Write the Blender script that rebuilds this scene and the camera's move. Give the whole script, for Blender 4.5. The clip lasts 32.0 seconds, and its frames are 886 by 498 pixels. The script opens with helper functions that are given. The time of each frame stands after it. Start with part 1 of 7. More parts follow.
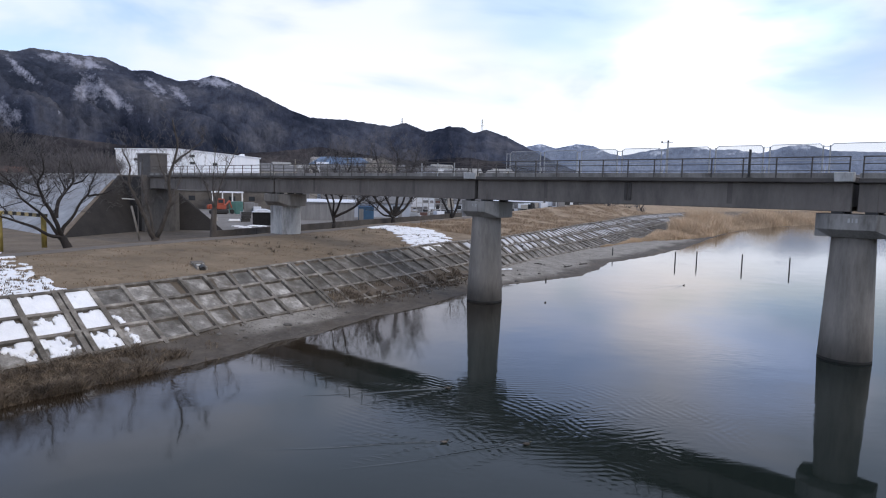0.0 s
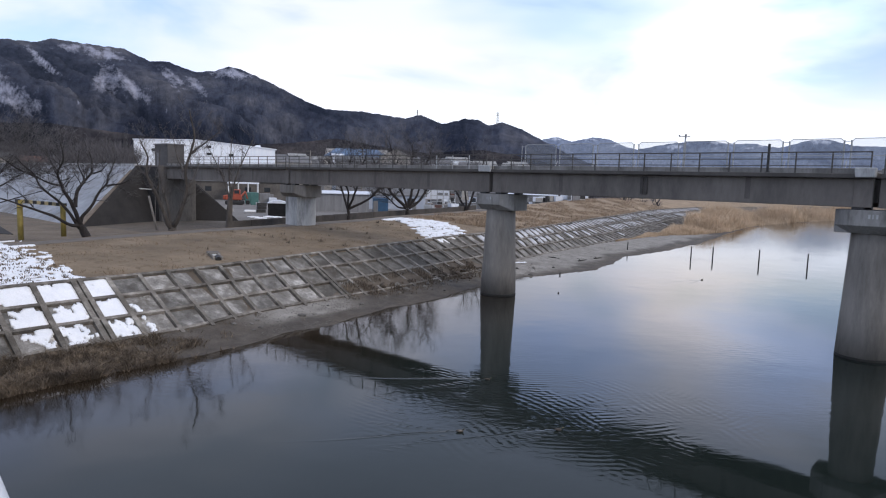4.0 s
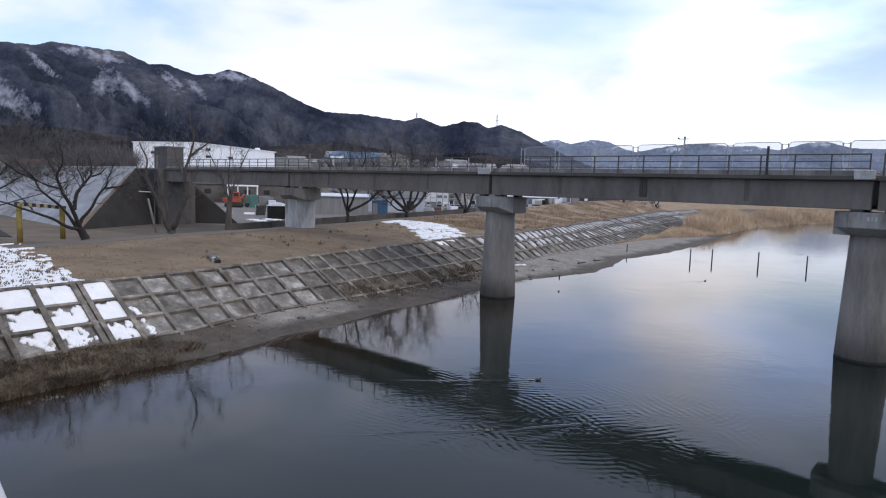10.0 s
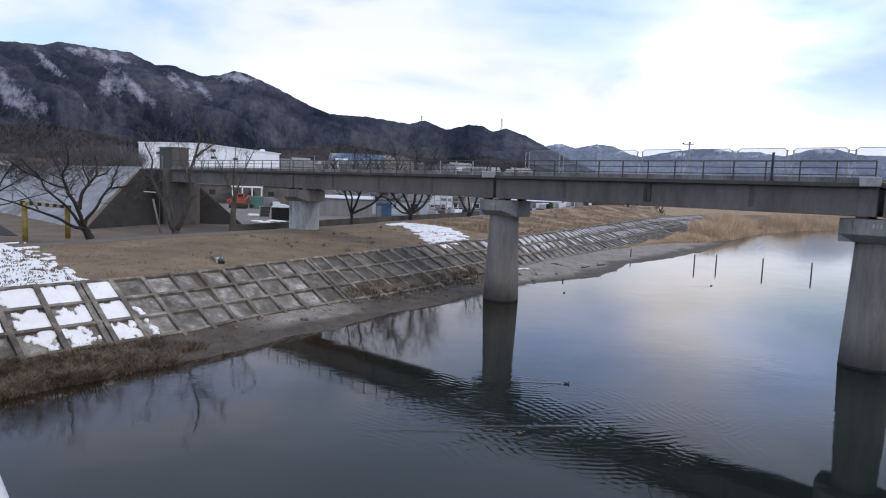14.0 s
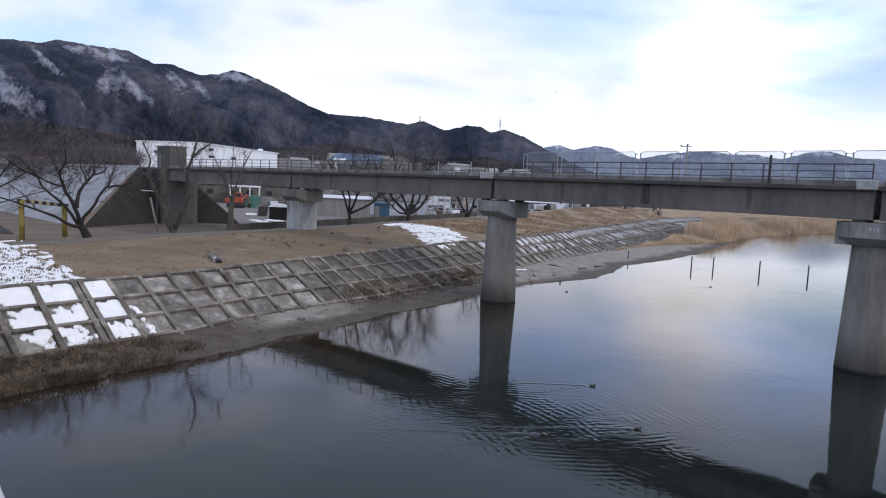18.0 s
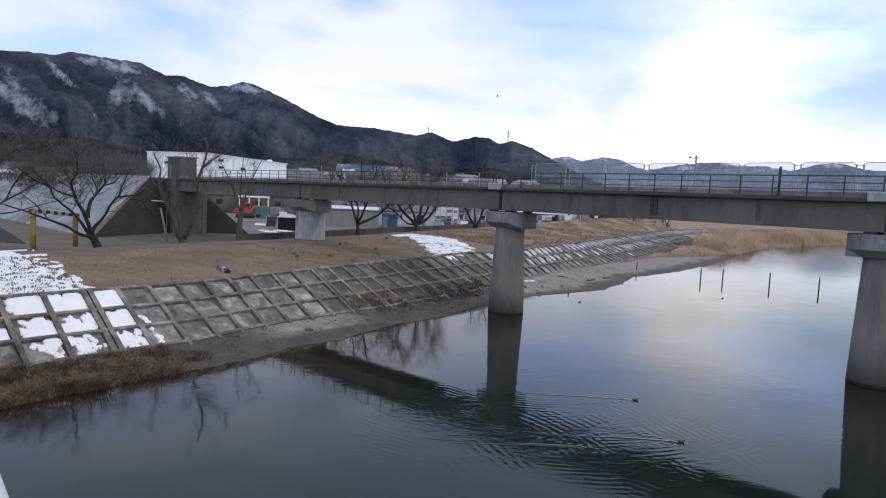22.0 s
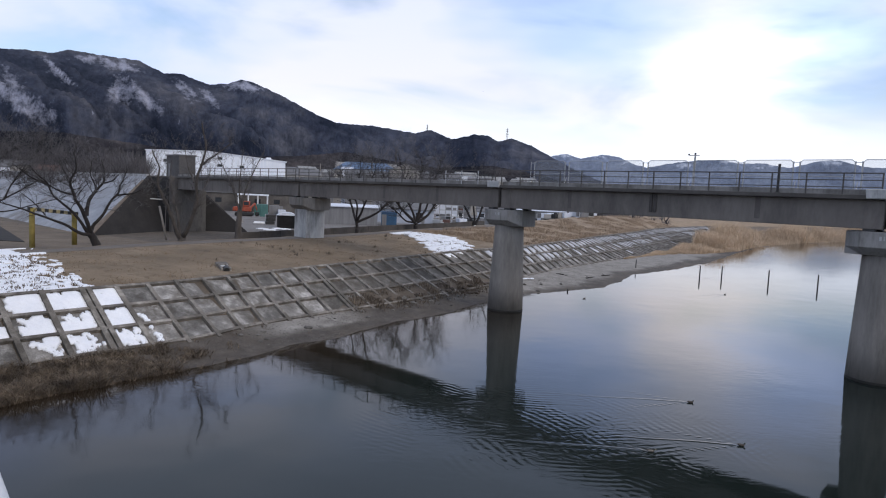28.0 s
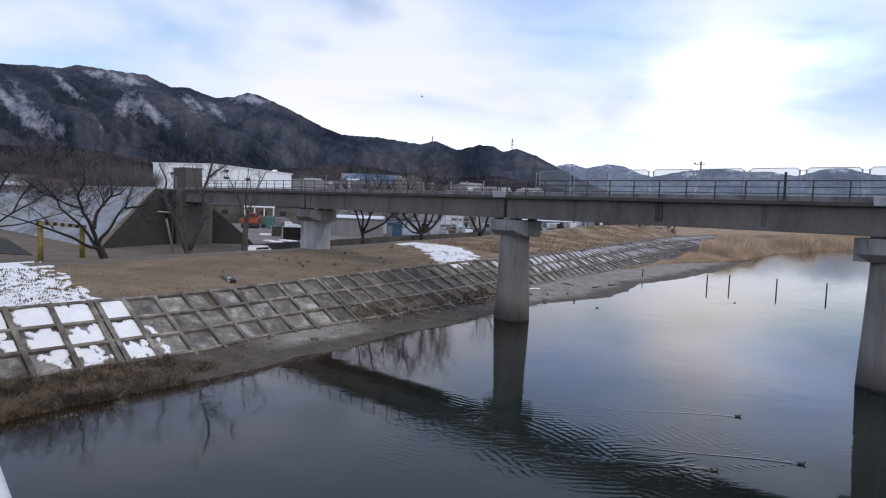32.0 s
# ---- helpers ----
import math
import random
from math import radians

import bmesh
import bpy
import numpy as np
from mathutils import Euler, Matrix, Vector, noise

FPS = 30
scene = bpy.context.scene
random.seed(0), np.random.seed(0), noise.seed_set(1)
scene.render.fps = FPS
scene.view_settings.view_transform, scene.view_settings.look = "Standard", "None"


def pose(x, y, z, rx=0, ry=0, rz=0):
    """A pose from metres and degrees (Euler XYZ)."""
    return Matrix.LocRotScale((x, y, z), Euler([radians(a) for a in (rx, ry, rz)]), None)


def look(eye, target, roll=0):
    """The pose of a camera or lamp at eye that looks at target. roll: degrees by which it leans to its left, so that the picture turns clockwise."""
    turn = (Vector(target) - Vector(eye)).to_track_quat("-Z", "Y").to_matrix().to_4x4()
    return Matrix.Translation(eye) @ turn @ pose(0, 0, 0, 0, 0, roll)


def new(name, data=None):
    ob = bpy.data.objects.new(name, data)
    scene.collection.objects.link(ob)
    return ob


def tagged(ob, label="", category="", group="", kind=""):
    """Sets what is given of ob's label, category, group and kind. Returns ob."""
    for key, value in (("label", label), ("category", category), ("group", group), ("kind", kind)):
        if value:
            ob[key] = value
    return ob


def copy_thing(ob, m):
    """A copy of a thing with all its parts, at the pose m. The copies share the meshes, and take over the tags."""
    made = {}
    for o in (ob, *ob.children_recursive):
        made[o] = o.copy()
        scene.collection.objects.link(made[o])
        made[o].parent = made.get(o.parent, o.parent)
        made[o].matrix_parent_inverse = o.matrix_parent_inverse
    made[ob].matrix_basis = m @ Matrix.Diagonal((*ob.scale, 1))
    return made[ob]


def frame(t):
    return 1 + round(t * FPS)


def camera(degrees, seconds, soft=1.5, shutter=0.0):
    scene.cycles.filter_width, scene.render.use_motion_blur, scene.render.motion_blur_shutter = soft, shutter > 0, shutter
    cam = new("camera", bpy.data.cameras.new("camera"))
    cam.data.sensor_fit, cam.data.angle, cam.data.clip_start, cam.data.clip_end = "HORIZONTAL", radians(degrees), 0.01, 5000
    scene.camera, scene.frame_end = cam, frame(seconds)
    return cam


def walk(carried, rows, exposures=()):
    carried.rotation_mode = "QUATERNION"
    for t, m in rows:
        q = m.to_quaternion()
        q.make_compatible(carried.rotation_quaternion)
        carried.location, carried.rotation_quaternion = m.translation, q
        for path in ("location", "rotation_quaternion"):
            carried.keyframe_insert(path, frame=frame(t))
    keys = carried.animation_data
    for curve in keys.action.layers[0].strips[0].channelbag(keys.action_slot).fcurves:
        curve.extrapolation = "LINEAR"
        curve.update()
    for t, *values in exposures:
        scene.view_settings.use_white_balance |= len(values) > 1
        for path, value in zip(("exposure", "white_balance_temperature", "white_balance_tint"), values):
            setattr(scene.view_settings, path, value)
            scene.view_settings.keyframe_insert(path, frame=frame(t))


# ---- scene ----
cam = camera(69.98, 32.0, soft=1.15)
EYE = (0.0, 0.0, 8.7)
# seconds, tilt, lean and turn of the hand-held camera on its spot
PATH = [
    (0.0, 84.69, -1.31, 0.12), (0.5, 84.54, -1.33, 0.35), (1.0, 84.35, -1.45, 0.41), (1.5, 84.23, -1.64, 0.48),
    (2.0, 84.06, -1.58, 0.56), (2.5, 83.94, -1.58, 0.77), (3.0, 83.90, -1.60, 1.03), (3.5, 83.91, -1.66, 1.24),
    (5.5, 84.34, -1.80, 1.99), (6.0, 84.40, -1.75, 2.17), (6.5, 84.45, -2.12, 2.48), (7.0, 84.53, -1.89, 2.68),
    (7.5, 84.66, -2.03, 2.55), (8.0, 84.68, -1.82, 2.09), (8.5, 84.34, -1.45, 1.37), (9.0, 84.07, -1.65, 0.97),
    (9.5, 84.04, -1.70, 1.03), (10.0, 84.21, -1.72, 1.38), (10.5, 84.45, -1.97, 1.68), (11.0, 84.63, -2.12, 1.88),
    (11.5, 84.73, -2.02, 1.98), (12.0, 84.65, -1.97, 1.95), (12.5, 84.53, -2.05, 1.84), (13.0, 84.45, -2.09, 1.73),
    (13.5, 84.45, -2.14, 1.72), (14.0, 84.47, -2.25, 1.75), (14.5, 84.48, -2.21, 1.81), (16.5, 84.58, -2.62, 1.64),
    (17.0, 84.52, -2.64, 1.57), (17.5, 84.47, -2.58, 1.51), (18.0, 84.53, -2.60, 1.57), (18.5, 84.63, -2.43, 1.69),
    (19.0, 84.77, -2.53, 1.88), (19.5, 84.94, -2.54, 2.10), (20.0, 85.06, -2.43, 2.26), (20.5, 85.16, -2.35, 2.42),
    (21.0, 85.23, -2.47, 2.53), (21.5, 85.36, -2.68, 2.47), (22.0, 85.48, -2.74, 2.30), (22.5, 85.63, -2.77, 2.11),
    (23.0, 85.75, -2.90, 1.93), (23.5, 85.82, -2.91, 1.74), (24.0, 85.76, -2.74, 1.65), (24.5, 85.66, -2.76, 1.65),
    (25.0, 85.58, -2.70, 1.74), (25.5, 85.52, -2.69, 1.90), (27.5, 85.20, -2.57, 2.15), (28.0, 85.28, -2.66, 2.22),
    (28.5, 85.42, -2.72, 2.34), (29.0, 85.58, -2.68, 2.40), (29.5, 85.68, -2.62, 2.46), (30.0, 85.77, -2.35, 2.48),
    (30.5, 85.86, -2.23, 2.55), (31.0, 85.94, -2.39, 2.64), (31.5, 86.08, -2.34, 2.69), (32.0, 86.22, -2.23, 2.72),
]
walk(cam, [(t, pose(*EYE, a, b, c)) for t, a, b, c in PATH], [(0.0, 0.0), (4.5, 0.02), (8.0, 0.03), (13.0, -0.03), (20.0, -0.02), (23.5, -0.15), (32.0, -0.15)])

# ---- sky and sun: overcast winter afternoon ----
def nodes_of(tree):
    tree.nodes.clear()
    def add(kind, **values):
        n = tree.nodes.new(kind)
        for key, value in values.items():
            if key in n.inputs:
                n.inputs[key].default_value = value
        return n
    return add, tree.links.new


def ramp(add, stops, mode="LINEAR"):
    n = add("ShaderNodeValToRGB")
    n.color_ramp.interpolation = mode
    e = n.color_ramp.elements
    while len(e) < len(stops):
        e.new(0.5)
    for i, (p, c) in enumerate(stops):
        e[i].position = p
        e[i].color = (*c, 1) if len(c) == 3 else c
    return n


world = bpy.data.worlds.new("world")
scene.world = world
world.use_nodes = True
add, link = nodes_of(world.node_tree)
sky = add("ShaderNodeTexSky")
sky.sky_type = "NISHITA"
sky.sun_disc = False
sky.sun_elevation, sky.sun_rotation = radians(33), radians(127)
coord = add("ShaderNodeTexCoord")
squash = add("ShaderNodeVectorMath")
squash.operation = "MULTIPLY"
squash.inputs[1].default_value = (1.0, 1.0, 3.4)
link(coord.outputs["Generated"], squash.inputs[0])
puffs = add("ShaderNodeTexNoise", Scale=2.3, Detail=5.0, Roughness=0.5, Distortion=0.5)
link(squash.outputs[0], puffs.inputs["Vector"])
cover = ramp(add, [(0.33, (0.4,) * 3), (0.55, (1.0,) * 3)], "EASE")
link(puffs.outputs["Fac"], cover.inputs[0])
tone = add("ShaderNodeTexNoise", Scale=1.5, Detail=4.0, Roughness=0.5)
link(squash.outputs[0], tone.inputs["Vector"])
white = ramp(add, [(0.38, (0.58, 0.70, 1.0)), (0.5, (0.76, 0.85, 1.0)), (0.61, (1.04, 1.0, 0.965))])
link(tone.outputs["Fac"], white.inputs[0])
lift = add("ShaderNodeVectorMath")
lift.operation = "MULTIPLY"
lift.inputs[1].default_value = (10.4, 10.8, 12.6)
link(white.outputs[0], lift.inputs[0])
up = add("ShaderNodeSeparateXYZ")
link(coord.outputs["Generated"], up.inputs[0])
low = ramp(add, [(0.05, (0.95,) * 3), (0.17, (0.0,) * 3)], "EASE")
link(up.outputs["Z"], low.inputs[0])
mix = add("ShaderNodeMix")
mix.data_type = "RGBA"
link(cover.outputs[0], mix.inputs["Factor"])
veil = add("ShaderNodeMix")
veil.data_type = "RGBA"
veil.inputs["B"].default_value = (12.2, 12.9, 14.6, 1)
link(low.outputs[0], veil.inputs["Factor"])
high = ramp(add, [(0.12, (1.0, 1.0, 1.0)), (0.27, (0.865, 0.925, 1.02)), (0.40, (0.81, 0.85, 0.90)), (0.55, (0.76, 0.79, 0.83)), (0.8, (0.90, 0.88, 0.86))])
link(up.outputs["Z"], high.inputs[0])
deep = add("ShaderNodeVectorMath")
deep.operation = "MULTIPLY"
calm = add("ShaderNodeMix")  # overhead the cover is even
calm.data_type = "RGBA"
calm.inputs["B"].default_value = (7.7, 8.6, 10.9, 1)
over = ramp(add, [(0.27, (0.0,) * 3), (0.45, (0.85,) * 3)], "EASE")
link(up.outputs["Z"], over.inputs[0])
link(over.outputs[0], calm.inputs["Factor"])
link(mix.outputs["Result"], calm.inputs["A"])
link(calm.outputs["Result"], deep.inputs[0])
link(high.outputs[0], deep.inputs[1])
link(deep.outputs[0], veil.inputs["A"])
gain = add("ShaderNodeVectorMath")
gain.operation = "MULTIPLY"
gain.inputs[1].default_value = (1.37, 1.52, 1.46)
link(sky.outputs[0], gain.inputs[0])
link(gain.outputs[0], mix.inputs["A"])
link(lift.outputs[0], mix.inputs["B"])
even = add("ShaderNodeVectorMath")
even.operation = "MULTIPLY"
even.inputs[1].default_value = (2.0, 2.0, 2.6)
link(coord.outputs["Generated"], even.inputs[0])


def cloud_form(under, spot, size, tint):
    """Tints the sky round a direction, with a ragged edge."""
    drift = add("ShaderNodeTexNoise", Scale=5.0, Detail=4.0, Roughness=0.55)
    link(squash.outputs[0], drift.inputs["Vector"])
    ragged = add("ShaderNodeVectorMath")
    ragged.operation = "MULTIPLY_ADD"
    ragged.inputs[1].default_value = (0.4, 0.4, 0.4)
    link(drift.outputs["Color"], ragged.inputs[0])
    link(even.outputs[0], ragged.inputs[2])
    off = add("ShaderNodeVectorMath")
    off.operation = "DISTANCE"
    off.inputs[1].default_value = (spot[0] * 2.0 + 0.2, spot[1] * 2.0 + 0.2, spot[2] * 2.6 + 0.2)
    link(ragged.outputs[0], off.inputs[0])
    soft = ramp(add, [(0.0, (1.0,) * 3), (size, (0.0,) * 3)], "EASE")
    link(off.outputs["Value"], soft.inputs[0])
    out = add("ShaderNodeMix")
    out.data_type, out.blend_type = "RGBA", "MULTIPLY"
    out.inputs["B"].default_value = (*tint, 1)
    link(soft.outputs[0], out.inputs["Factor"])
    link(under, out.inputs["A"])
    return out.outputs["Result"]


def heading(az, tan):
    v = Vector((math.sin(radians(az)), math.cos(radians(az)), tan)).normalized()
    return v


sky_now = cloud_form(veil.outputs["Result"], heading(21.5, 0.195), 0.36, (1.7, 1.5, 1.25))
sky_now = cloud_form(sky_now, heading(27.5, 0.235), 0.36, (0.84, 1.03, 1.38))
sky_now = cloud_form(sky_now, heading(13.0, 0.24), 0.4, (0.97, 1.02, 1.1))
back = add("ShaderNodeBackground", Strength=0.1)
link(sky_now, back.inputs["Color"])
link(back.outputs[0], add("ShaderNodeOutputWorld").inputs["Surface"])

sun = new("sun", bpy.data.lights.new("sun", "SUN"))
sun.data.energy, sun.data.angle, sun.data.color = 1.3, radians(30), (1.0, 0.87, 0.72)
sun.matrix_world = look((160, -120, 130), (0, 0, 0))


# ---- materials ----
def material(name, colours, scale=1.0, rough=0.85, fine=0.0, bump=0.0, bump_scale=None, metal=0.0, island=0.0, stretch=None,
             detail=6.0, second=None):
    """A noise of two scales between colours, with grain and relief. second: (colour, noise scale, low, high), stains laid over it."""
    m = bpy.data.materials.new(name)
    m.use_nodes = True
    add, link = nodes_of(m.node_tree)
    geo = add("ShaderNodeNewGeometry")
    co = geo.outputs["Position"]
    if stretch:
        s = add("ShaderNodeVectorMath")
        s.operation = "MULTIPLY"
        s.inputs[1].default_value = stretch
        link(co, s.inputs[0])
        co = s.outputs[0]
    big = add("ShaderNodeTexNoise", Scale=scale, Detail=detail, Roughness=0.62)
    link(co, big.inputs["Vector"])
    n = len(colours)
    r = ramp(add, [(0.3 + 0.4 * i / max(1, n - 1), c) for i, c in enumerate(colours)])
    link(big.outputs["Fac"], r.inputs[0])
    colour = r.outputs[0]
    if second:
        tint, sc, lo, hi = second
        st = add("ShaderNodeTexNoise", Scale=sc, Detail=7.0, Roughness=0.7)
        link(co, st.inputs["Vector"])
        sr = ramp(add, [(lo, (0, 0, 0)), (hi, (1, 1, 1))])
        link(st.outputs["Fac"], sr.inputs[0])
        mx = add("ShaderNodeMix")
        mx.data_type = "RGBA"
        mx.inputs["B"].default_value = (*tint, 1)
        link(sr.outputs[0], mx.inputs["Factor"])
        link(colour, mx.inputs["A"])
        colour = mx.outputs["Result"]
    if fine:
        g = add("ShaderNodeTexNoise", Scale=scale * 14, Detail=4.0, Roughness=0.6)
        link(co, g.inputs["Vector"])
        gr = ramp(add, [(0.25, (1 - fine,) * 3), (0.75, (1 + fine,) * 3)])
        link(g.outputs["Fac"], gr.inputs[0])
        mu = add("ShaderNodeMix")
        mu.data_type, mu.blend_type = "RGBA", "MULTIPLY"
        mu.inputs["Factor"].default_value = 1.0
        link(colour, mu.inputs["A"])
        link(gr.outputs[0], mu.inputs["B"])
        colour = mu.outputs["Result"]
    if island:
        info = add("ShaderNodeObjectInfo")
        both = add("ShaderNodeMath")
        both.operation = "ADD"
        link(info.outputs["Random"], both.inputs[0])
        link(geo.outputs["Random Per Island"], both.inputs[1])
        one = add("ShaderNodeMath")
        one.operation = "FRACT"
        link(both.outputs[0], one.inputs[0])
        ir = ramp(add, [(0.0, (1 - island,) * 3), (1.0, (1 + island,) * 3)])
        link(one.outputs[0], ir.inputs[0])
        mu = add("ShaderNodeMix")
        mu.data_type, mu.blend_type = "RGBA", "MULTIPLY"
        mu.inputs["Factor"].default_value = 1.0
        link(colour, mu.inputs["A"])
        link(ir.outputs[0], mu.inputs["B"])
        colour = mu.outputs["Result"]
    bsdf = add("ShaderNodeBsdfPrincipled", Roughness=rough, Metallic=metal)
    link(colour, bsdf.inputs["Base Color"])
    if bump:
        bn = add("ShaderNodeTexNoise", Scale=bump_scale or scale * 8, Detail=6.0, Roughness=0.65)
        link(co, bn.inputs["Vector"])
        bu = add("ShaderNodeBump", Strength=0.7, Distance=bump)
        link(bn.outputs["Fac"], bu.inputs["Height"])
        link(bu.outputs[0], bsdf.inputs["Normal"])
    link(bsdf.outputs[0], add("ShaderNodeOutputMaterial").inputs["Surface"])
    return m


CONCRETE = material("concrete_girder", [(0.130, 0.117, 0.106), (0.196, 0.176, 0.158)], 0.35, 0.9, 0.1, 0.01, 6, second=((0.085, 0.077, 0.07), 0.45, 0.47, 0.72), stretch=(1, 1, 0.35), detail=7.0)
CONCRETE_DAMP = material("damp_concrete", [(0.075, 0.068, 0.062), (0.145, 0.13, 0.118)], 0.8, 0.9, 0.1, 0.01, 6, stretch=(1, 1, 0.3))
CONCRETE_EDGE = material("stained_slab_edge", [(0.055, 0.050, 0.046), (0.105, 0.096, 0.088)], 0.5, 0.92, 0.15, 0.01, 6)
CONCRETE_CAP = material("concrete_cap", [(0.20, 0.193, 0.183), (0.33, 0.32, 0.305)], 0.6, 0.9, 0.14, 0.012, 6, second=((0.12, 0.112, 0.102), 0.8, 0.48, 0.68), stretch=(1, 1, 0.3))
CONCRETE_PIER = material("concrete_pier", [(0.195, 0.178, 0.158), (0.285, 0.262, 0.235)], 0.5, 0.9, 0.10, 0.012, 6, second=((0.105, 0.097, 0.085), 0.6, 0.44, 0.68), stretch=(1, 1, 0.2), detail=5.0)
CONCRETE_LIGHT = material("concrete_kerb", [(0.33, 0.335, 0.335), (0.50, 0.50, 0.49)], 0.8, 0.9, 0.15, 0.008, 9, second=((0.17, 0.17, 0.165), 0.9, 0.5, 0.68), stretch=(1, 1, 0.25))
CONCRETE_WET = material("wet_concrete", [(0.010, 0.010, 0.009), (0.022, 0.021, 0.019)], 1.5, 0.9, 0.15, 0.008, 8)
PANEL = material("revetment_panel", [(0.10, 0.094, 0.086), (0.19, 0.18, 0.167), (0.46, 0.445, 0.42)], 1.1, 0.92, 0.35, 0.025, 6, island=0.34, second=((0.10, 0.088, 0.073), 0.9, 0.5, 0.66), detail=9.0)
# darker, browner tone for the panels of the middle stretch
PANEL_DARK = material("dark_revetment_panel", [(0.065, 0.060, 0.053), (0.12, 0.112, 0.10), (0.25, 0.24, 0.225)], 1.1, 0.92, 0.35, 0.025, 6, island=0.36, second=((0.072, 0.062, 0.051), 0.8, 0.46, 0.64), detail=9.0)
BEAM = material("revetment_beam", [(0.115, 0.102, 0.087), (0.19, 0.172, 0.15), (0.36, 0.335, 0.30)], 1.3, 0.92, 0.3, 0.02, 8, island=0.25, second=((0.075, 0.066, 0.055), 0.5, 0.47, 0.66), detail=9.0)
STEEL = material("painted_rail", [(0.05, 0.045, 0.042), (0.09, 0.083, 0.078)], 2.0, 0.6, 0.1)
STEEL_PALE = material("galvanised_rail", [(0.30, 0.31, 0.32), (0.40, 0.41, 0.42)], 2.0, 0.5, 0.1)
BLACK = material("black_paint", [(0.012, 0.012, 0.013), (0.03, 0.03, 0.03)], 3.0, 0.5)
WHITE = material("white_paint", [(0.72, 0.73, 0.74), (0.82, 0.82, 0.82)], 1.2, 0.5, 0.05)
BARK = material("bark", [(0.013, 0.011, 0.011), (0.034, 0.029, 0.027)], 3.0, 0.95, 0.25, 0.02, 20, stretch=(1, 1, 0.3))
BARK_PALE = material("bark_grey", [(0.045, 0.039, 0.035), (0.105, 0.093, 0.084)], 3.0, 0.95, 0.25, 0.02, 20, stretch=(1, 1, 0.3))
TWIG = material("twigs", [(0.085, 0.08, 0.082), (0.15, 0.142, 0.146)], 3.0, 0.95)
SNOW = material("snow", [(0.80, 0.82, 0.86), (0.92, 0.93, 0.95)], 1.3, 0.7, 0.08, 0.03, 6)
OLD_SNOW = material("thin_old_snow", [(0.30, 0.30, 0.31), (0.72, 0.73, 0.76)], 1.1, 0.8, 0.2, 0.03, 6)
REED = material("dry_reed", [(0.41, 0.305, 0.205), (0.65, 0.505, 0.36)], 0.1, 0.95, 0.1, island=0.16)
WEED = material("dead_weed_stems", [(0.048, 0.038, 0.030), (0.115, 0.09, 0.066), (0.26, 0.205, 0.15)], 1.3, 0.95, 0.3, island=0.5)
REED_DARK = material("dead_weeds", [(0.065, 0.052, 0.042), (0.17, 0.135, 0.10)], 0.5, 0.95, 0.2, island=0.35)


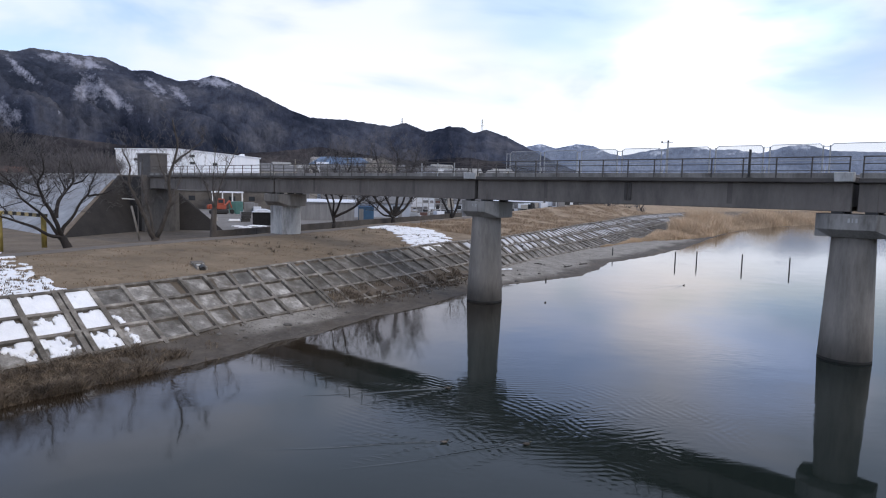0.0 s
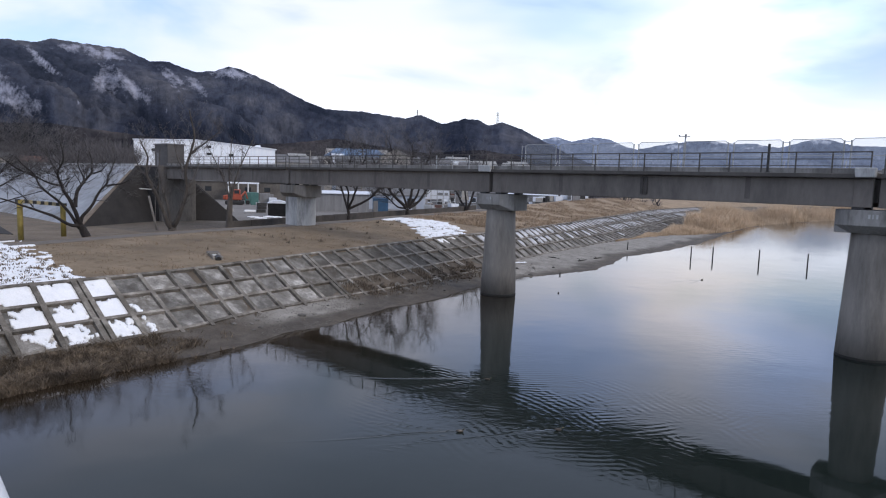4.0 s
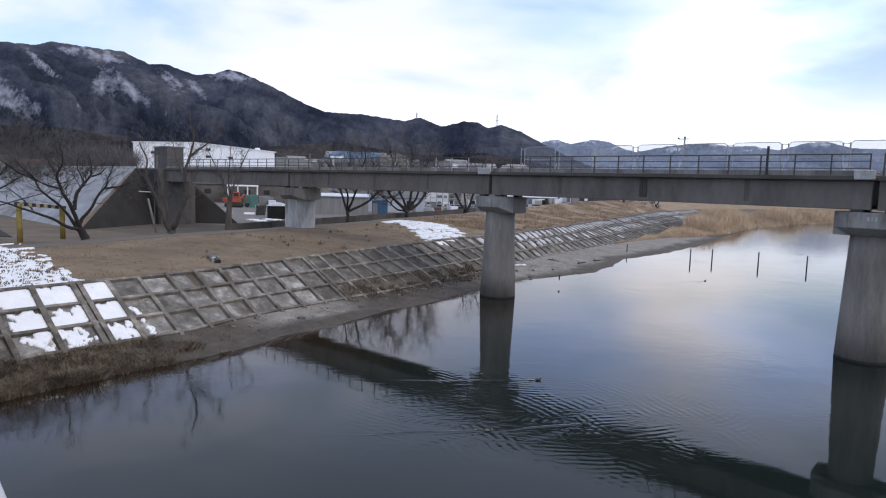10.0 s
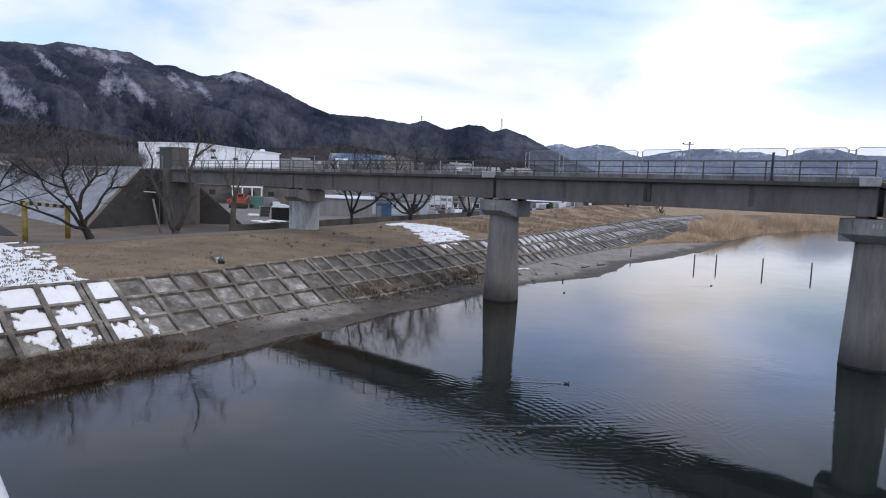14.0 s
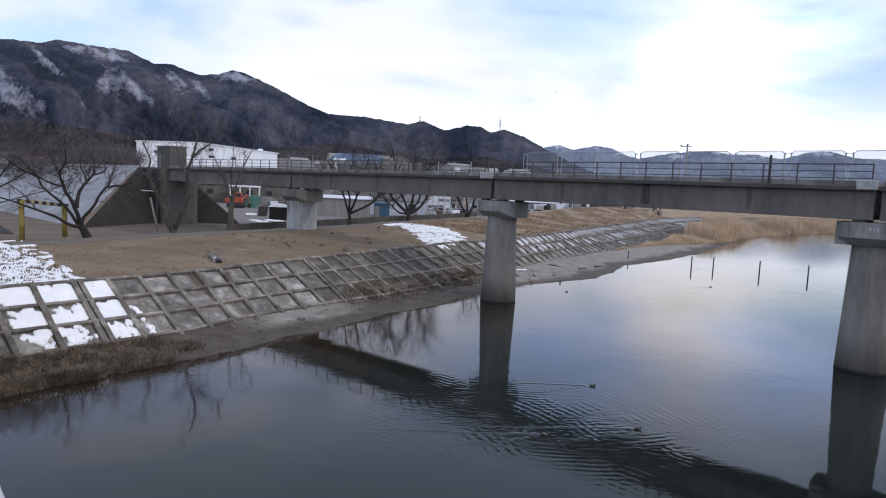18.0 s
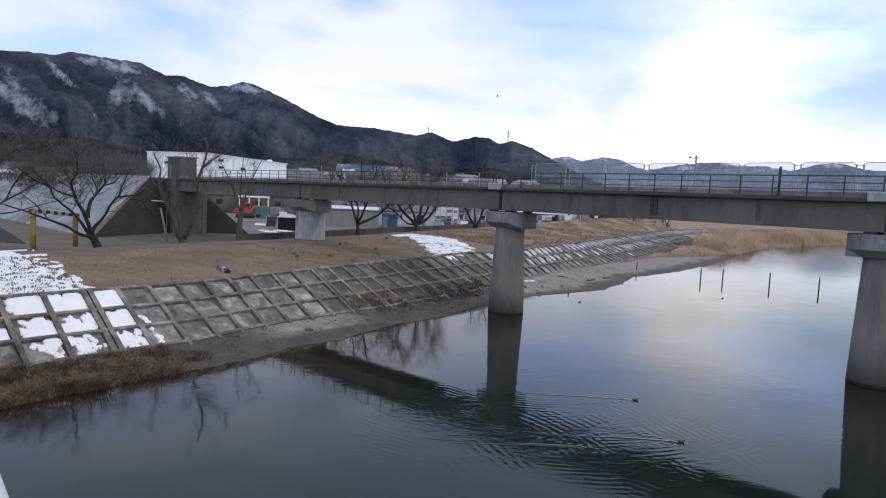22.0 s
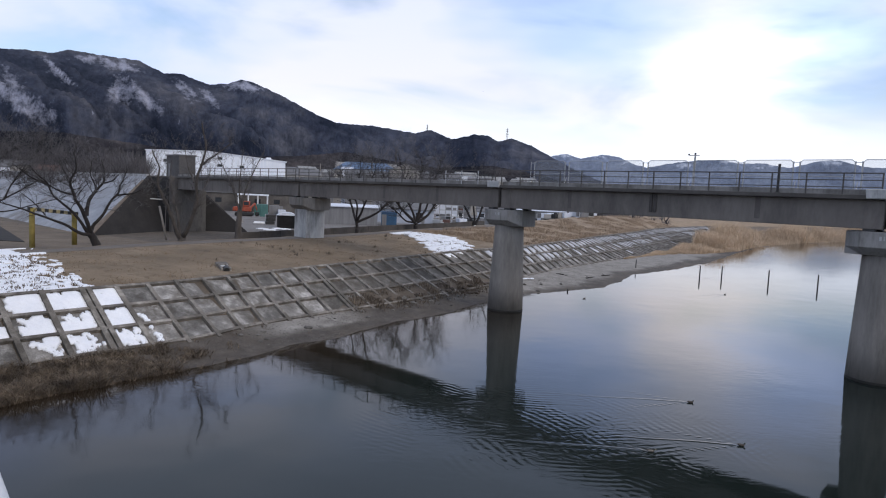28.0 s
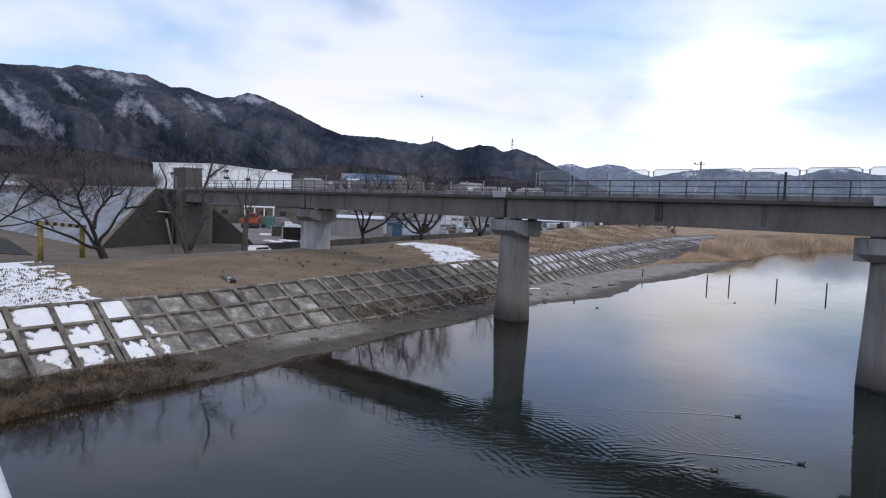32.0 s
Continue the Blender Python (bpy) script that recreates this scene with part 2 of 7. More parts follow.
def ground_material():
    """Soil, dry grass, sand and mud by height and by the distance from the bank, all real surface changes."""
    m = bpy.data.materials.new("ground")
    m.use_nodes = True
    add, link = nodes_of(m.node_tree)
    geo = add("ShaderNodeNewGeometry")
    att = add("ShaderNodeAttribute")
    att.attribute_name = "zone"
    sep = add("ShaderNodeSeparateColor")
    link(att.outputs["Color"], sep.inputs[0])

    def noise_ramp(scale, stops, detail=7.0, rough=0.65):
        n = add("ShaderNodeTexNoise", Scale=scale, Detail=detail, Roughness=rough)
        link(geo.outputs["Position"], n.inputs["Vector"])
        r = ramp(add, stops)
        link(n.outputs["Fac"], r.inputs[0])
        return r.outputs[0]

    def blend(fac, a, b, mode="MIX", f=1.0):
        mx = add("ShaderNodeMix")
        mx.data_type, mx.blend_type = "RGBA", mode
        if fac is None:
            mx.inputs["Factor"].default_value = f
        else:
            link(fac, mx.inputs["Factor"])
        link(a, mx.inputs["A"])
        link(b, mx.inputs["B"])
        return mx.outputs["Result"]

    grass = noise_ramp(0.22, [(0.3, (0.122, 0.09, 0.057)), (0.5, (0.185, 0.138, 0.089)), (0.7, (0.262, 0.20, 0.134))])
    tufts = noise_ramp(1.1, [(0.56, (1, 1, 1)), (0.66, (0.6, 0.57, 0.52))])
    grass = blend(None, grass, tufts, "MULTIPLY", 0.8)
    grain = noise_ramp(9.0, [(0.3, (0.8, 0.8, 0.8)), (0.7, (1.18, 1.17, 1.15))])
    grass = blend(None, grass, grain, "MULTIPLY")
    sand = noise_ramp(0.7, [(0.3, (0.165, 0.15, 0.132)), (0.5, (0.25, 0.232, 0.208)), (0.7, (0.36, 0.338, 0.308))], 9.0, 0.72)
    sand = blend(None, sand, grain, "MULTIPLY")
    mud = noise_ramp(0.8, [(0.3, (0.040, 0.034, 0.029)), (0.5, (0.078, 0.067, 0.057)), (0.7, (0.125, 0.108, 0.092))], 9.0, 0.72)
    mud = blend(None, mud, grain, "MULTIPLY")
    yard = noise_ramp(0.15, [(0.3, (0.15, 0.14, 0.13)), (0.7, (0.25, 0.24, 0.235))])
    dry = noise_ramp(0.35, [(0.3, (0.20, 0.145, 0.092)), (0.5, (0.29, 0.215, 0.142)), (0.7, (0.38, 0.295, 0.20))], 10.0, 0.75)
    dry = blend(None, dry, grain, "MULTIPLY")
    grass = blend(att.outputs["Alpha"], grass, dry)
    c = blend(sep.outputs[0], mud, grass)
    c = blend(sep.outputs[1], c, sand)
    c = blend(sep.outputs[2], c, yard)
    bsdf = add("ShaderNodeBsdfPrincipled", Roughness=0.95)
    link(c, bsdf.inputs["Base Color"])
    bn = add("ShaderNodeTexNoise", Scale=5.0, Detail=8.0, Roughness=0.7)
    link(geo.outputs["Position"], bn.inputs["Vector"])
    bu = add("ShaderNodeBump", Strength=0.8, Distance=0.08)
    link(bn.outputs["Fac"], bu.inputs["Height"])
    link(bu.outputs[0], bsdf.inputs["Normal"])
    link(bsdf.outputs[0], add("ShaderNodeOutputMaterial").inputs["Surface"])
    return m


def water_material():
    m = bpy.data.materials.new("river_water")
    m.use_nodes = True
    add, link = nodes_of(m.node_tree)
    geo = add("ShaderNodeNewGeometry")
    bsdf = add("ShaderNodeBsdfPrincipled", Roughness=0.035, IOR=1.333)
    # the muddy bed shows through the shallows along the near bank
    depth = add("ShaderNodeVectorMath")
    depth.operation = "DOT_PRODUCT"
    depth.inputs[1].default_value = (0.84, -0.543, 0.0)
    link(geo.outputs["Position"], depth.inputs[0])
    shelf = add("ShaderNodeMapRange")
    shelf.inputs["From Min"].default_value, shelf.inputs["From Max"].default_value = -26.9, -17.0
    link(depth.outputs["Value"], shelf.inputs["Value"])
    murk = ramp(add, [(0.0, (0.030, 0.021, 0.0135)), (0.45, (0.021, 0.0185, 0.014)), (1.0, (0.0125, 0.0175, 0.0155))])
    link(shelf.outputs[0], murk.inputs[0])
    link(murk.outputs[0], bsdf.inputs["Base Color"])
    # long swell, fine ripples, and where the breeze touches them
    st = add("ShaderNodeVectorMath")
    st.operation = "MULTIPLY"
    st.inputs[1].default_value = (0.75, 1.5, 1.0)
    link(geo.outputs["Position"], st.inputs[0])
    fine = add("ShaderNodeTexNoise", Scale=2.6, Detail=3.0, Roughness=0.55, Distortion=0.6)
    link(st.outputs[0], fine.inputs["Vector"])
    long = add("ShaderNodeTexNoise", Scale=0.3, Detail=2.0, Roughness=0.5)
    link(geo.outputs["Position"], long.inputs["Vector"])
    gust = add("ShaderNodeTexNoise", Scale=0.09, Detail=3.0, Roughness=0.6)
    link(geo.outputs["Position"], gust.inputs["Vector"])
    gr = ramp(add, [(0.46, (0.04,) * 3), (0.70, (0.5,) * 3)])
    link(gust.outputs["Fac"], gr.inputs[0])
    # the birds stir the water round here
    away = add("ShaderNodeVectorMath")
    away.operation = "SUBTRACT"
    away.inputs[1].default_value = (3.5, 23.5, 0.0)
    link(geo.outputs["Position"], away.inputs[0])
    flat = add("ShaderNodeVectorMath")
    flat.operation = "MULTIPLY"
    flat.inputs[1].default_value = (0.105, 0.135, 0.0)
    link(away.outputs[0], flat.inputs[0])
    dist = add("ShaderNodeVectorMath")
    dist.operation = "LENGTH"
    link(flat.outputs[0], dist.inputs[0])
    stir = ramp(add, [(0.25, (0.6,) * 3), (1.0, (0.0,) * 3)], "EASE")
    link(dist.outputs["Value"], stir.inputs[0])
    most = add("ShaderNodeMath")
    most.operation = "MAXIMUM"
    link(gr.outputs[0], most.inputs[0])
    link(stir.outputs[0], most.inputs[1])
    # open water beyond the bends takes more wind
    where = add("ShaderNodeSeparateXYZ")
    link(geo.outputs["Position"], where.inputs[0])
    reach = add("ShaderNodeMapRange")
    reach.inputs["From Min"].default_value, reach.inputs["From Max"].default_value = 65.0, 140.0
    reach.inputs["To Min"].default_value, reach.inputs["To Max"].default_value = 0.0, 0.7
    link(where.outputs["Y"], reach.inputs["Value"])
    windy = add("ShaderNodeMath")
    windy.operation = "MAXIMUM"
    link(most.outputs[0], windy.inputs[0])
    link(reach.outputs[0], windy.inputs[1])
    mul = add("ShaderNodeMath")
    mul.operation = "MULTIPLY"
    link(fine.outputs["Fac"], mul.inputs[0])
    link(windy.outputs[0], mul.inputs[1])
    # trains of short round waves that the birds have left, in patches
    waves = mul.outputs[0]
    for k, (cx, cy, scale, lo) in enumerate(((-3.0, 20.0, 0.85, 0.50), (3.5, 33.0, 1.0, 0.50), (13.0, 27.0, 0.9, 0.54))):
        centre = add("ShaderNodeVectorMath")
        centre.operation = "SUBTRACT"
        centre.inputs[1].default_value = (cx, cy, 0.0)
        link(geo.outputs["Position"], centre.inputs[0])
        rings = add("ShaderNodeTexWave", Scale=scale, Distortion=1.6, Detail=1.0)
        rings.inputs["Detail Scale"].default_value = 0.5
        rings.wave_type, rings.rings_direction = "RINGS", "Z"
        link(centre.outputs[0], rings.inputs["Vector"])
        patch = add("ShaderNodeTexNoise", Scale=0.42, Detail=1.0)
        patch.noise_dimensions = "4D"
        patch.inputs["W"].default_value = 3.7 * k
        link(geo.outputs["Position"], patch.inputs["Vector"])
        edge = ramp(add, [(lo, (0.0,) * 3), (lo + 0.12, (0.5,) * 3)], "EASE")
        link(patch.outputs["Fac"], edge.inputs[0])
        near = add("ShaderNodeMath")
        near.operation = "MULTIPLY"
        link(edge.outputs[0], near.inputs[0])
        link(stir.outputs[0], near.inputs[1])
        train = add("ShaderNodeMath")
        train.operation = "MULTIPLY_ADD"
        link(rings.outputs["Fac"], train.inputs[0])
        link(near.outputs[0], train.inputs[1])
        link(waves, train.inputs[2])
        waves = train.outputs[0]
    b1 = add("ShaderNodeBump", Strength=1.0, Distance=0.013)
    link(waves, b1.inputs["Height"])
    b2 = add("ShaderNodeBump", Strength=1.0, Distance=0.011)
    link(long.outputs["Fac"], b2.inputs["Height"])
    link(b1.outputs[0], b2.inputs["Normal"])
    link(b2.outputs[0], bsdf.inputs["Normal"])
    link(bsdf.outputs[0], add("ShaderNodeOutputMaterial").inputs["Surface"])
    return m


GROUND = ground_material()
WATER = water_material()


# ---- mesh helpers ----
def mesh_of(name, bm, mat, smooth=False):
    me = bpy.data.meshes.new(name)
    bm.to_mesh(me)
    bm.free()
    for mt in (mat if isinstance(mat, (list, tuple)) else [mat]):
        me.materials.append(mt)
    if smooth:
        for p in me.polygons:
            p.use_smooth = True
    return me


def part(name, bm, mat, parent=None, label="", smooth=False):
    ob = new(name, mesh_of(name, bm, mat, smooth))
    ob.parent = parent
    return tagged(ob, label)


def raw(name, verts, faces, mat, parent=None, smooth=False):
    me = bpy.data.meshes.new(name)
    me.from_pydata([tuple(map(float, v)) for v in verts], [], faces)
    me.materials.append(mat)
    if smooth:
        me.polygons.foreach_set("use_smooth", [True] * len(me.polygons))
    ob = new(name, me)
    ob.parent = parent
    return ob


def thing(name, label, category, group="", kind="", m=None):
    ob = new(name)
    ob.empty_display_size = 0.3
    if m is not None:
        ob.matrix_world = m
    return tagged(ob, label, category, group, kind)


def box(bm, x0, y0, z0, x1, y1, z1, bevel=0.0, m=None):
    mat = Matrix.Translation(((x0 + x1) / 2, (y0 + y1) / 2, (z0 + z1) / 2)) @ Matrix.Diagonal((abs(x1 - x0), abs(y1 - y0), abs(z1 - z0), 1))
    r = bmesh.ops.create_cube(bm, size=1.0, matrix=mat)
    if bevel:
        edges = list({e for v in r["verts"] for e in v.link_edges})
        out = bmesh.ops.bevel(bm, geom=edges, offset=bevel, segments=1, affect="EDGES")
        vs = list({v for f in out["faces"] for v in f.verts} | {v for v in r["verts"] if v.is_valid})
    else:
        vs = r["verts"]
    if m is not None:
        bmesh.ops.transform(bm, matrix=m, verts=vs)
    return bm


def tube(bm, a, b, ra, rb=None, seg=8, caps=True):
    a, b = Vector(a), Vector(b)
    rb = ra if rb is None else rb
    q = (b - a).to_track_quat("Z", "Y").to_matrix()
    rings = []
    for p, r in ((a, ra), (b, rb)):
        rings.append([bm.verts.new(p + q @ Vector((r * math.cos(2 * math.pi * i / seg), r * math.sin(2 * math.pi * i / seg), 0))) for i in range(seg)])
    for i in range(seg):
        bm.faces.new((rings[0][i], rings[0][(i + 1) % seg], rings[1][(i + 1) % seg], rings[1][i]))
    if caps:
        bm.faces.new(rings[0][::-1])
        bm.faces.new(rings[1])
    return bm


def prism(bm, outline, z0, z1, shrink=1.0):
    """An upright prism over an outline of (x, y); shrink scales its foot."""
    lo = [bm.verts.new((x * shrink, y * shrink, z0)) for x, y in outline]
    hi = [bm.verts.new((x, y, z1)) for x, y in outline]
    n = len(outline)
    for i in range(n):
        bm.faces.new((lo[i], lo[(i + 1) % n], hi[(i + 1) % n], hi[i]))
    bm.faces.new(lo[::-1])
    bm.faces.new(hi)
    return bm


def sm(a, b, x):
    t = min(1.0, max(0.0, (x - a) / (b - a)))
    return t * t * (3 - 2 * t)


# ---- the river bank: a line along the foot of the revetment, and a section across it ----
BANK = [(-1500, -2100), (-54, -22), (-19.9, 26.9), (-15.7, 32), (-12, 37.8), (-9.7, 41.5), (-5.2, 47.2), (6.5, 66.5), (12.4, 77.6),
        (23.5, 95.6), (32, 111), (43.6, 131), (63, 168), (95, 215), (180, 290), (420, 420), (1000, 640), (2900, 1200)]
BP = np.array(BANK, float)
SEGL = np.hypot(*np.diff(BP, axis=0).T)
BS = np.concatenate([[0], np.cumsum(SEGL)]) - SEGL[:2].sum()


def bank_xy(s):
    """Place and heading of the bank line at s, rounded over its corners."""
    w = 3.0 if s < 200 else 20.0
    p0, p1, p2 = (np.array([np.interp(s + k, BS, BP[:, i]) for i in (0, 1)]) for k in (-w, 0, w))
    h = (p2 - p0) / np.linalg.norm(p2 - p0)
    return (p0 + p1 + p2) / 3, h


def bank(s, d, z=0.0):
    p, h = bank_xy(s)
    near = max(-18.0, min(30.0, d))
    x, y = p[0] - h[1] * near, p[1] + h[0] * near
    if near != d:  # far off, a calm heading, so that the sheet does not fold
        a, b = (np.array([np.interp(s + k, BS, BP[:, i]) for i in (0, 1)]) for k in (-90, 90))
        h = (b - a) / np.linalg.norm(b - a)
        x, y = x - h[1] * (d - near), y + h[0] * (d - near)
    return Vector((x, y, z))


SHORE = [(-60, -4.6), (-2, -4.5), (4, -4.1), (9, -4.3), (12.6, -3.9), (14.5, -4.3), (22, -3.4), (26, -3.7), (31.5, -3.0), (40, -3.2), (45.7, -5.5), (50.9, -7.4), (57.7, -7.4), (66.8, -6.4), (72.1, -7.2), (80.9, -8.7), (95.7, -10.3), (125.0, -10.8),
         (145, -12), (229, -23), (400, -30), (3000, -30)]


def shore(s):
    return float(np.interp(s, [a for a, b in SHORE], [b for a, b in SHORE])) + 0.35 * noise.noise((s * 0.35, 1.7, 0)) + 0.12 * noise.noise((s * 1.6, 4.7, 0))


def foot_d(s):
    return -0.7 + 0.7 * sm(8, 13, s) + 1.05 * sm(42, 52, s) - 0.5 * sm(75, 95, s)


def top_d(s):
    return 3.5 + 2.0 * sm(10, 28, s) if s < 42 else float(np.interp(s, [42, 57, 66, 76, 94, 113, 143, 200], [5.5, 4.6, 5.4, 6.3, 7.7, 8.8, 10.6, 10.8]))


def top_z(s):
    return 2.95 + 0.011 * max(0, min(20, s - 25)) - 0.1 * sm(45, 57, s)


def foot_z(s):
    return 0.5


def path_d(s):
    return float(np.interp(s, [0, 9, 22, 44, 77, 110, 150], [15.2, 16.1, 18.6, 19.7, 20.6, 24, 26]))


def path_z(s):
    return float(np.interp(s, [0, 40, 60, 80, 110, 150, 230], [3.6, 3.7, 3.9, 4.2, 4.6, 5.3, 5.8]))


YARD = 2.3


def section(s, d):
    """Height of the ground."""
    ds, df, dt, dp = shore(s), foot_d(s), top_d(s), path_d(s)
    if d <= ds:
        return max(-1.6, -0.16 * (ds - d))
    if d <= df:
        k = (d - ds) / (df - ds)
        return foot_z(s) * (0.62 * k + 0.38 * k * k) * 0.92
    if d <= dt:
        k = (d - df) / (dt - df)
        soil = sm(19, 25, s) * (1 - sm(38, 43, s)) * (1 - sm(0.12, 0.34, k + 0.12 * noise.noise((s * 0.5, 3, 1))))
        return foot_z(s) + (top_z(s) - foot_z(s)) * k - 0.10 + soil * (0.24 + 0.12 * noise.noise((s * 0.9, d * 0.9, 6)))
    if d <= dp:
        k = (d - dt) / (dp - dt)
        return top_z(s) - 0.04 + (path_z(s) - top_z(s) + 0.04) * (1 - (1 - k) ** 1.6)
    if d <= dp + 3.2:
        return path_z(s)
    return YARD + (path_z(s) - YARD) * (1 - sm(dp + 3.2, dp + 3.9, d))


def ground_at(x, y):
    """Height of the ground under a place."""
    best = min(range(-40, 260, 2), key=lambda s: (bank_xy(s)[0][0] - x) ** 2 + (bank_xy(s)[0][1] - y) ** 2)
    p, h = bank_xy(best)
    s = best + (x - p[0]) * h[0] + (y - p[1]) * h[1]
    p, h = bank_xy(s)
    return section(s, -(x - p[0]) * h[1] + (y - p[1]) * h[0])


def build_ground():
    ss = [-2200, -1200, -600, -300, -150, -100, -70, -50, -40, -30, -20] + [x * 1.0 - 14 for x in range(0, 95)] + [83 + 2.5 * i for i in range(1, 50)]
    ss += [215, 230, 260, 300, 350, 420, 520, 700, 1000, 1500, 2200, 3000]
    ds = [-1500, -700, -300, -120, -80, -50, -30, -20, -14, -12, -11, -10] + [-9 + 0.5 * i for i in range(18)] + [0.0, 0.5, 1.2, 2, 3, 3.5, 4, 4.5, 5, 5.5]
    ds += [6 + 0.75 * i for i in range(33)] + [31, 32, 33, 34, 36, 40, 48, 60, 80, 110, 160, 240, 400, 700, 1100, 1700, 2600]
    verts, zone = [], []
    for s in ss:
        dp = path_d(s)
        for d in ds:
            z = section(s, d)
            if d > top_d(s) and d < dp:
                z += 0.05 * noise.noise((s * 0.6, d * 0.6, 3)) + 0.03 * noise.noise((s * 2, d * 2, 9))
            elif d < foot_d(s) and d > shore(s):
                z += 0.03 * noise.noise((s * 1.3, d * 1.3, 5))
            if d < -100:
                z = -1.6 + 6.0 * sm(-100, -125, d)
            verts.append(bank(s, d, z))
            n = noise.noise((s * 0.25, d * 0.35, 7)) * 0.5 + 0.5 * noise.noise((s * 0.9, d * 0.9, 2))
            dry = (d - shore(s)) / max(0.5, foot_d(s) - shore(s))
            grass = 1.0 if d > foot_d(s) else 0.15 * sm(0.3, 0.8, n + 0.5)
            if foot_d(s) < d < top_d(s):
                grass = 0.25
            sand = 0.0
            if shore(s) < d < foot_d(s) + 0.3:
                beach = sm(11, 14, s) * (1 - sm(19, 22, s)) * 0.95 + sm(36, 42, s) * (1 - sm(150, 175, s))
                sand = beach * sm(0.36 if s < 30 else 0.18, 0.56 if s < 30 else 0.46, dry + 0.25 * n)
            here = bank(s, d)
            off = (here.x - 3.4) * 0.65 + (here.y - 50.1) * 0.76
            yard = sm(dp + 4, dp + 8, d) * 0.9 * sm(2, 8, off) if d < 420 else 0.0
            if d > dp + 3.3 and d < 420:
                grass = 0.22 if s > 26 else 0.55
            zone.append((grass, sand, yard, sm(45, 75, s + 6 * n)))
    nd = len(ds)
    faces = [(i * nd + j, (i + 1) * nd + j, (i + 1) * nd + j + 1, i * nd + j + 1) for i in range(len(ss) - 1) for j in range(nd - 1)]
    ob = raw("ground", verts, faces, GROUND, smooth=True)
    at = ob.data.color_attributes.new("zone", "FLOAT_COLOR", "POINT")
    at.data.foreach_set("color", [c for z in zone for c in z])
    ob.data.flip_normals()
    tagged(ob, "brown winter grass bank with bare mud and pale sand at the water", "ground", kind="structure")


build_ground()
wv = [(-700, -700, 0), (1300, -700, 0), (1300, 1300, 0), (-700, 1300, 0)]
tagged(raw("water", wv, [(0, 1, 2, 3)], WATER), "calm dark river reflecting the cloudy sky", "river", kind="structure")


def build_path():
    verts, faces = [], []
    ss = [-30 + 1.5 * i for i in range(90)]
    for s in ss:
        for d, dz in ((0.1, -0.1), (0.15, 0.035), (1.1, 0.05), (2.15, 0.035), (2.2, -0.1)):
            verts.append(bank(s, path_d(s) + d + 0.05 * noise.noise((s * 0.4, d, 0)), path_z(s) + dz))
    for i in range(len(ss) - 1):
        for j in range(4):
            faces.append((i * 5 + j, i * 5 + j + 1, (i + 1) * 5 + j + 1, (i + 1) * 5 + j))
    m = material("worn_asphalt", [(0.115, 0.098, 0.083), (0.17, 0.148, 0.128)], 0.5, 0.95, 0.2, 0.01, 20)
    tagged(raw("pavement", verts, faces, m), "narrow grey path along the top of the river bank", "path", kind="structure")
    lane = [(-85.3, 101.4), (-60.3, 79.5), (-43.5, 60.8), (-51.8, 61.4)]
    v = [(x, y, z) for z in (2.2, 2.36) for x, y in lane]
    tagged(raw("road", v, [(0, 3, 2, 1), (4, 5, 6, 7), (0, 1, 5, 4), (1, 2, 6, 5), (2, 3, 7, 6), (3, 0, 4, 7)], material("dark_asphalt", [(0.016, 0.014, 0.013), (0.03, 0.027, 0.025)], 0.6, 1.0, 0.2)),
           "dark asphalt lane at the foot of the embankment", "road", kind="structure")

    verts, faces = [], []
    ss = [14 + 2.0 * i for i in range(100)] + [220 + 12 * i for i in range(24)]
    for s in ss:
        for d, z in ((3.75, 2.2), (3.8, 2.45), (6.15, 2.45), (6.18, 2.2)):
            verts.append(bank(s, path_d(s) + d, z))
    for i in range(len(ss) - 1):
        for j in range(3):
            faces.append((i * 4 + j, i * 4 + j + 1, (i + 1) * 4 + j + 1, (i + 1) * 4 + j))
    tagged(raw("road", verts, faces, m), "narrow asphalt road behind the crest of the bank", "road", kind="structure")


build_path()

# ---- the railway bridge: s runs along it from the pier in midstream to the far abutment, o to the side that is seen ----
PIER = Vector((3.4, 50.1, 0))
U = Vector((-0.76, 0.65, 0)).normalized()
O = Vector((-U.y, U.x, 0))
O = O if O.dot(Vector((-1, -1, 0))) > 0 else -O
BRIDGE = Matrix(((U.x, O.x, 0, PIER.x), (U.y, O.y, 0, PIER.y), (0, 0, 1, 0), (0, 0, 0, 1)))


def at_bridge(s, o=0.0, z=0.0):
    return BRIDGE @ Matrix.Translation((s, o, z))


JOINTS = [-49.4, -24.75, 0.0, 26.6, 55.0]


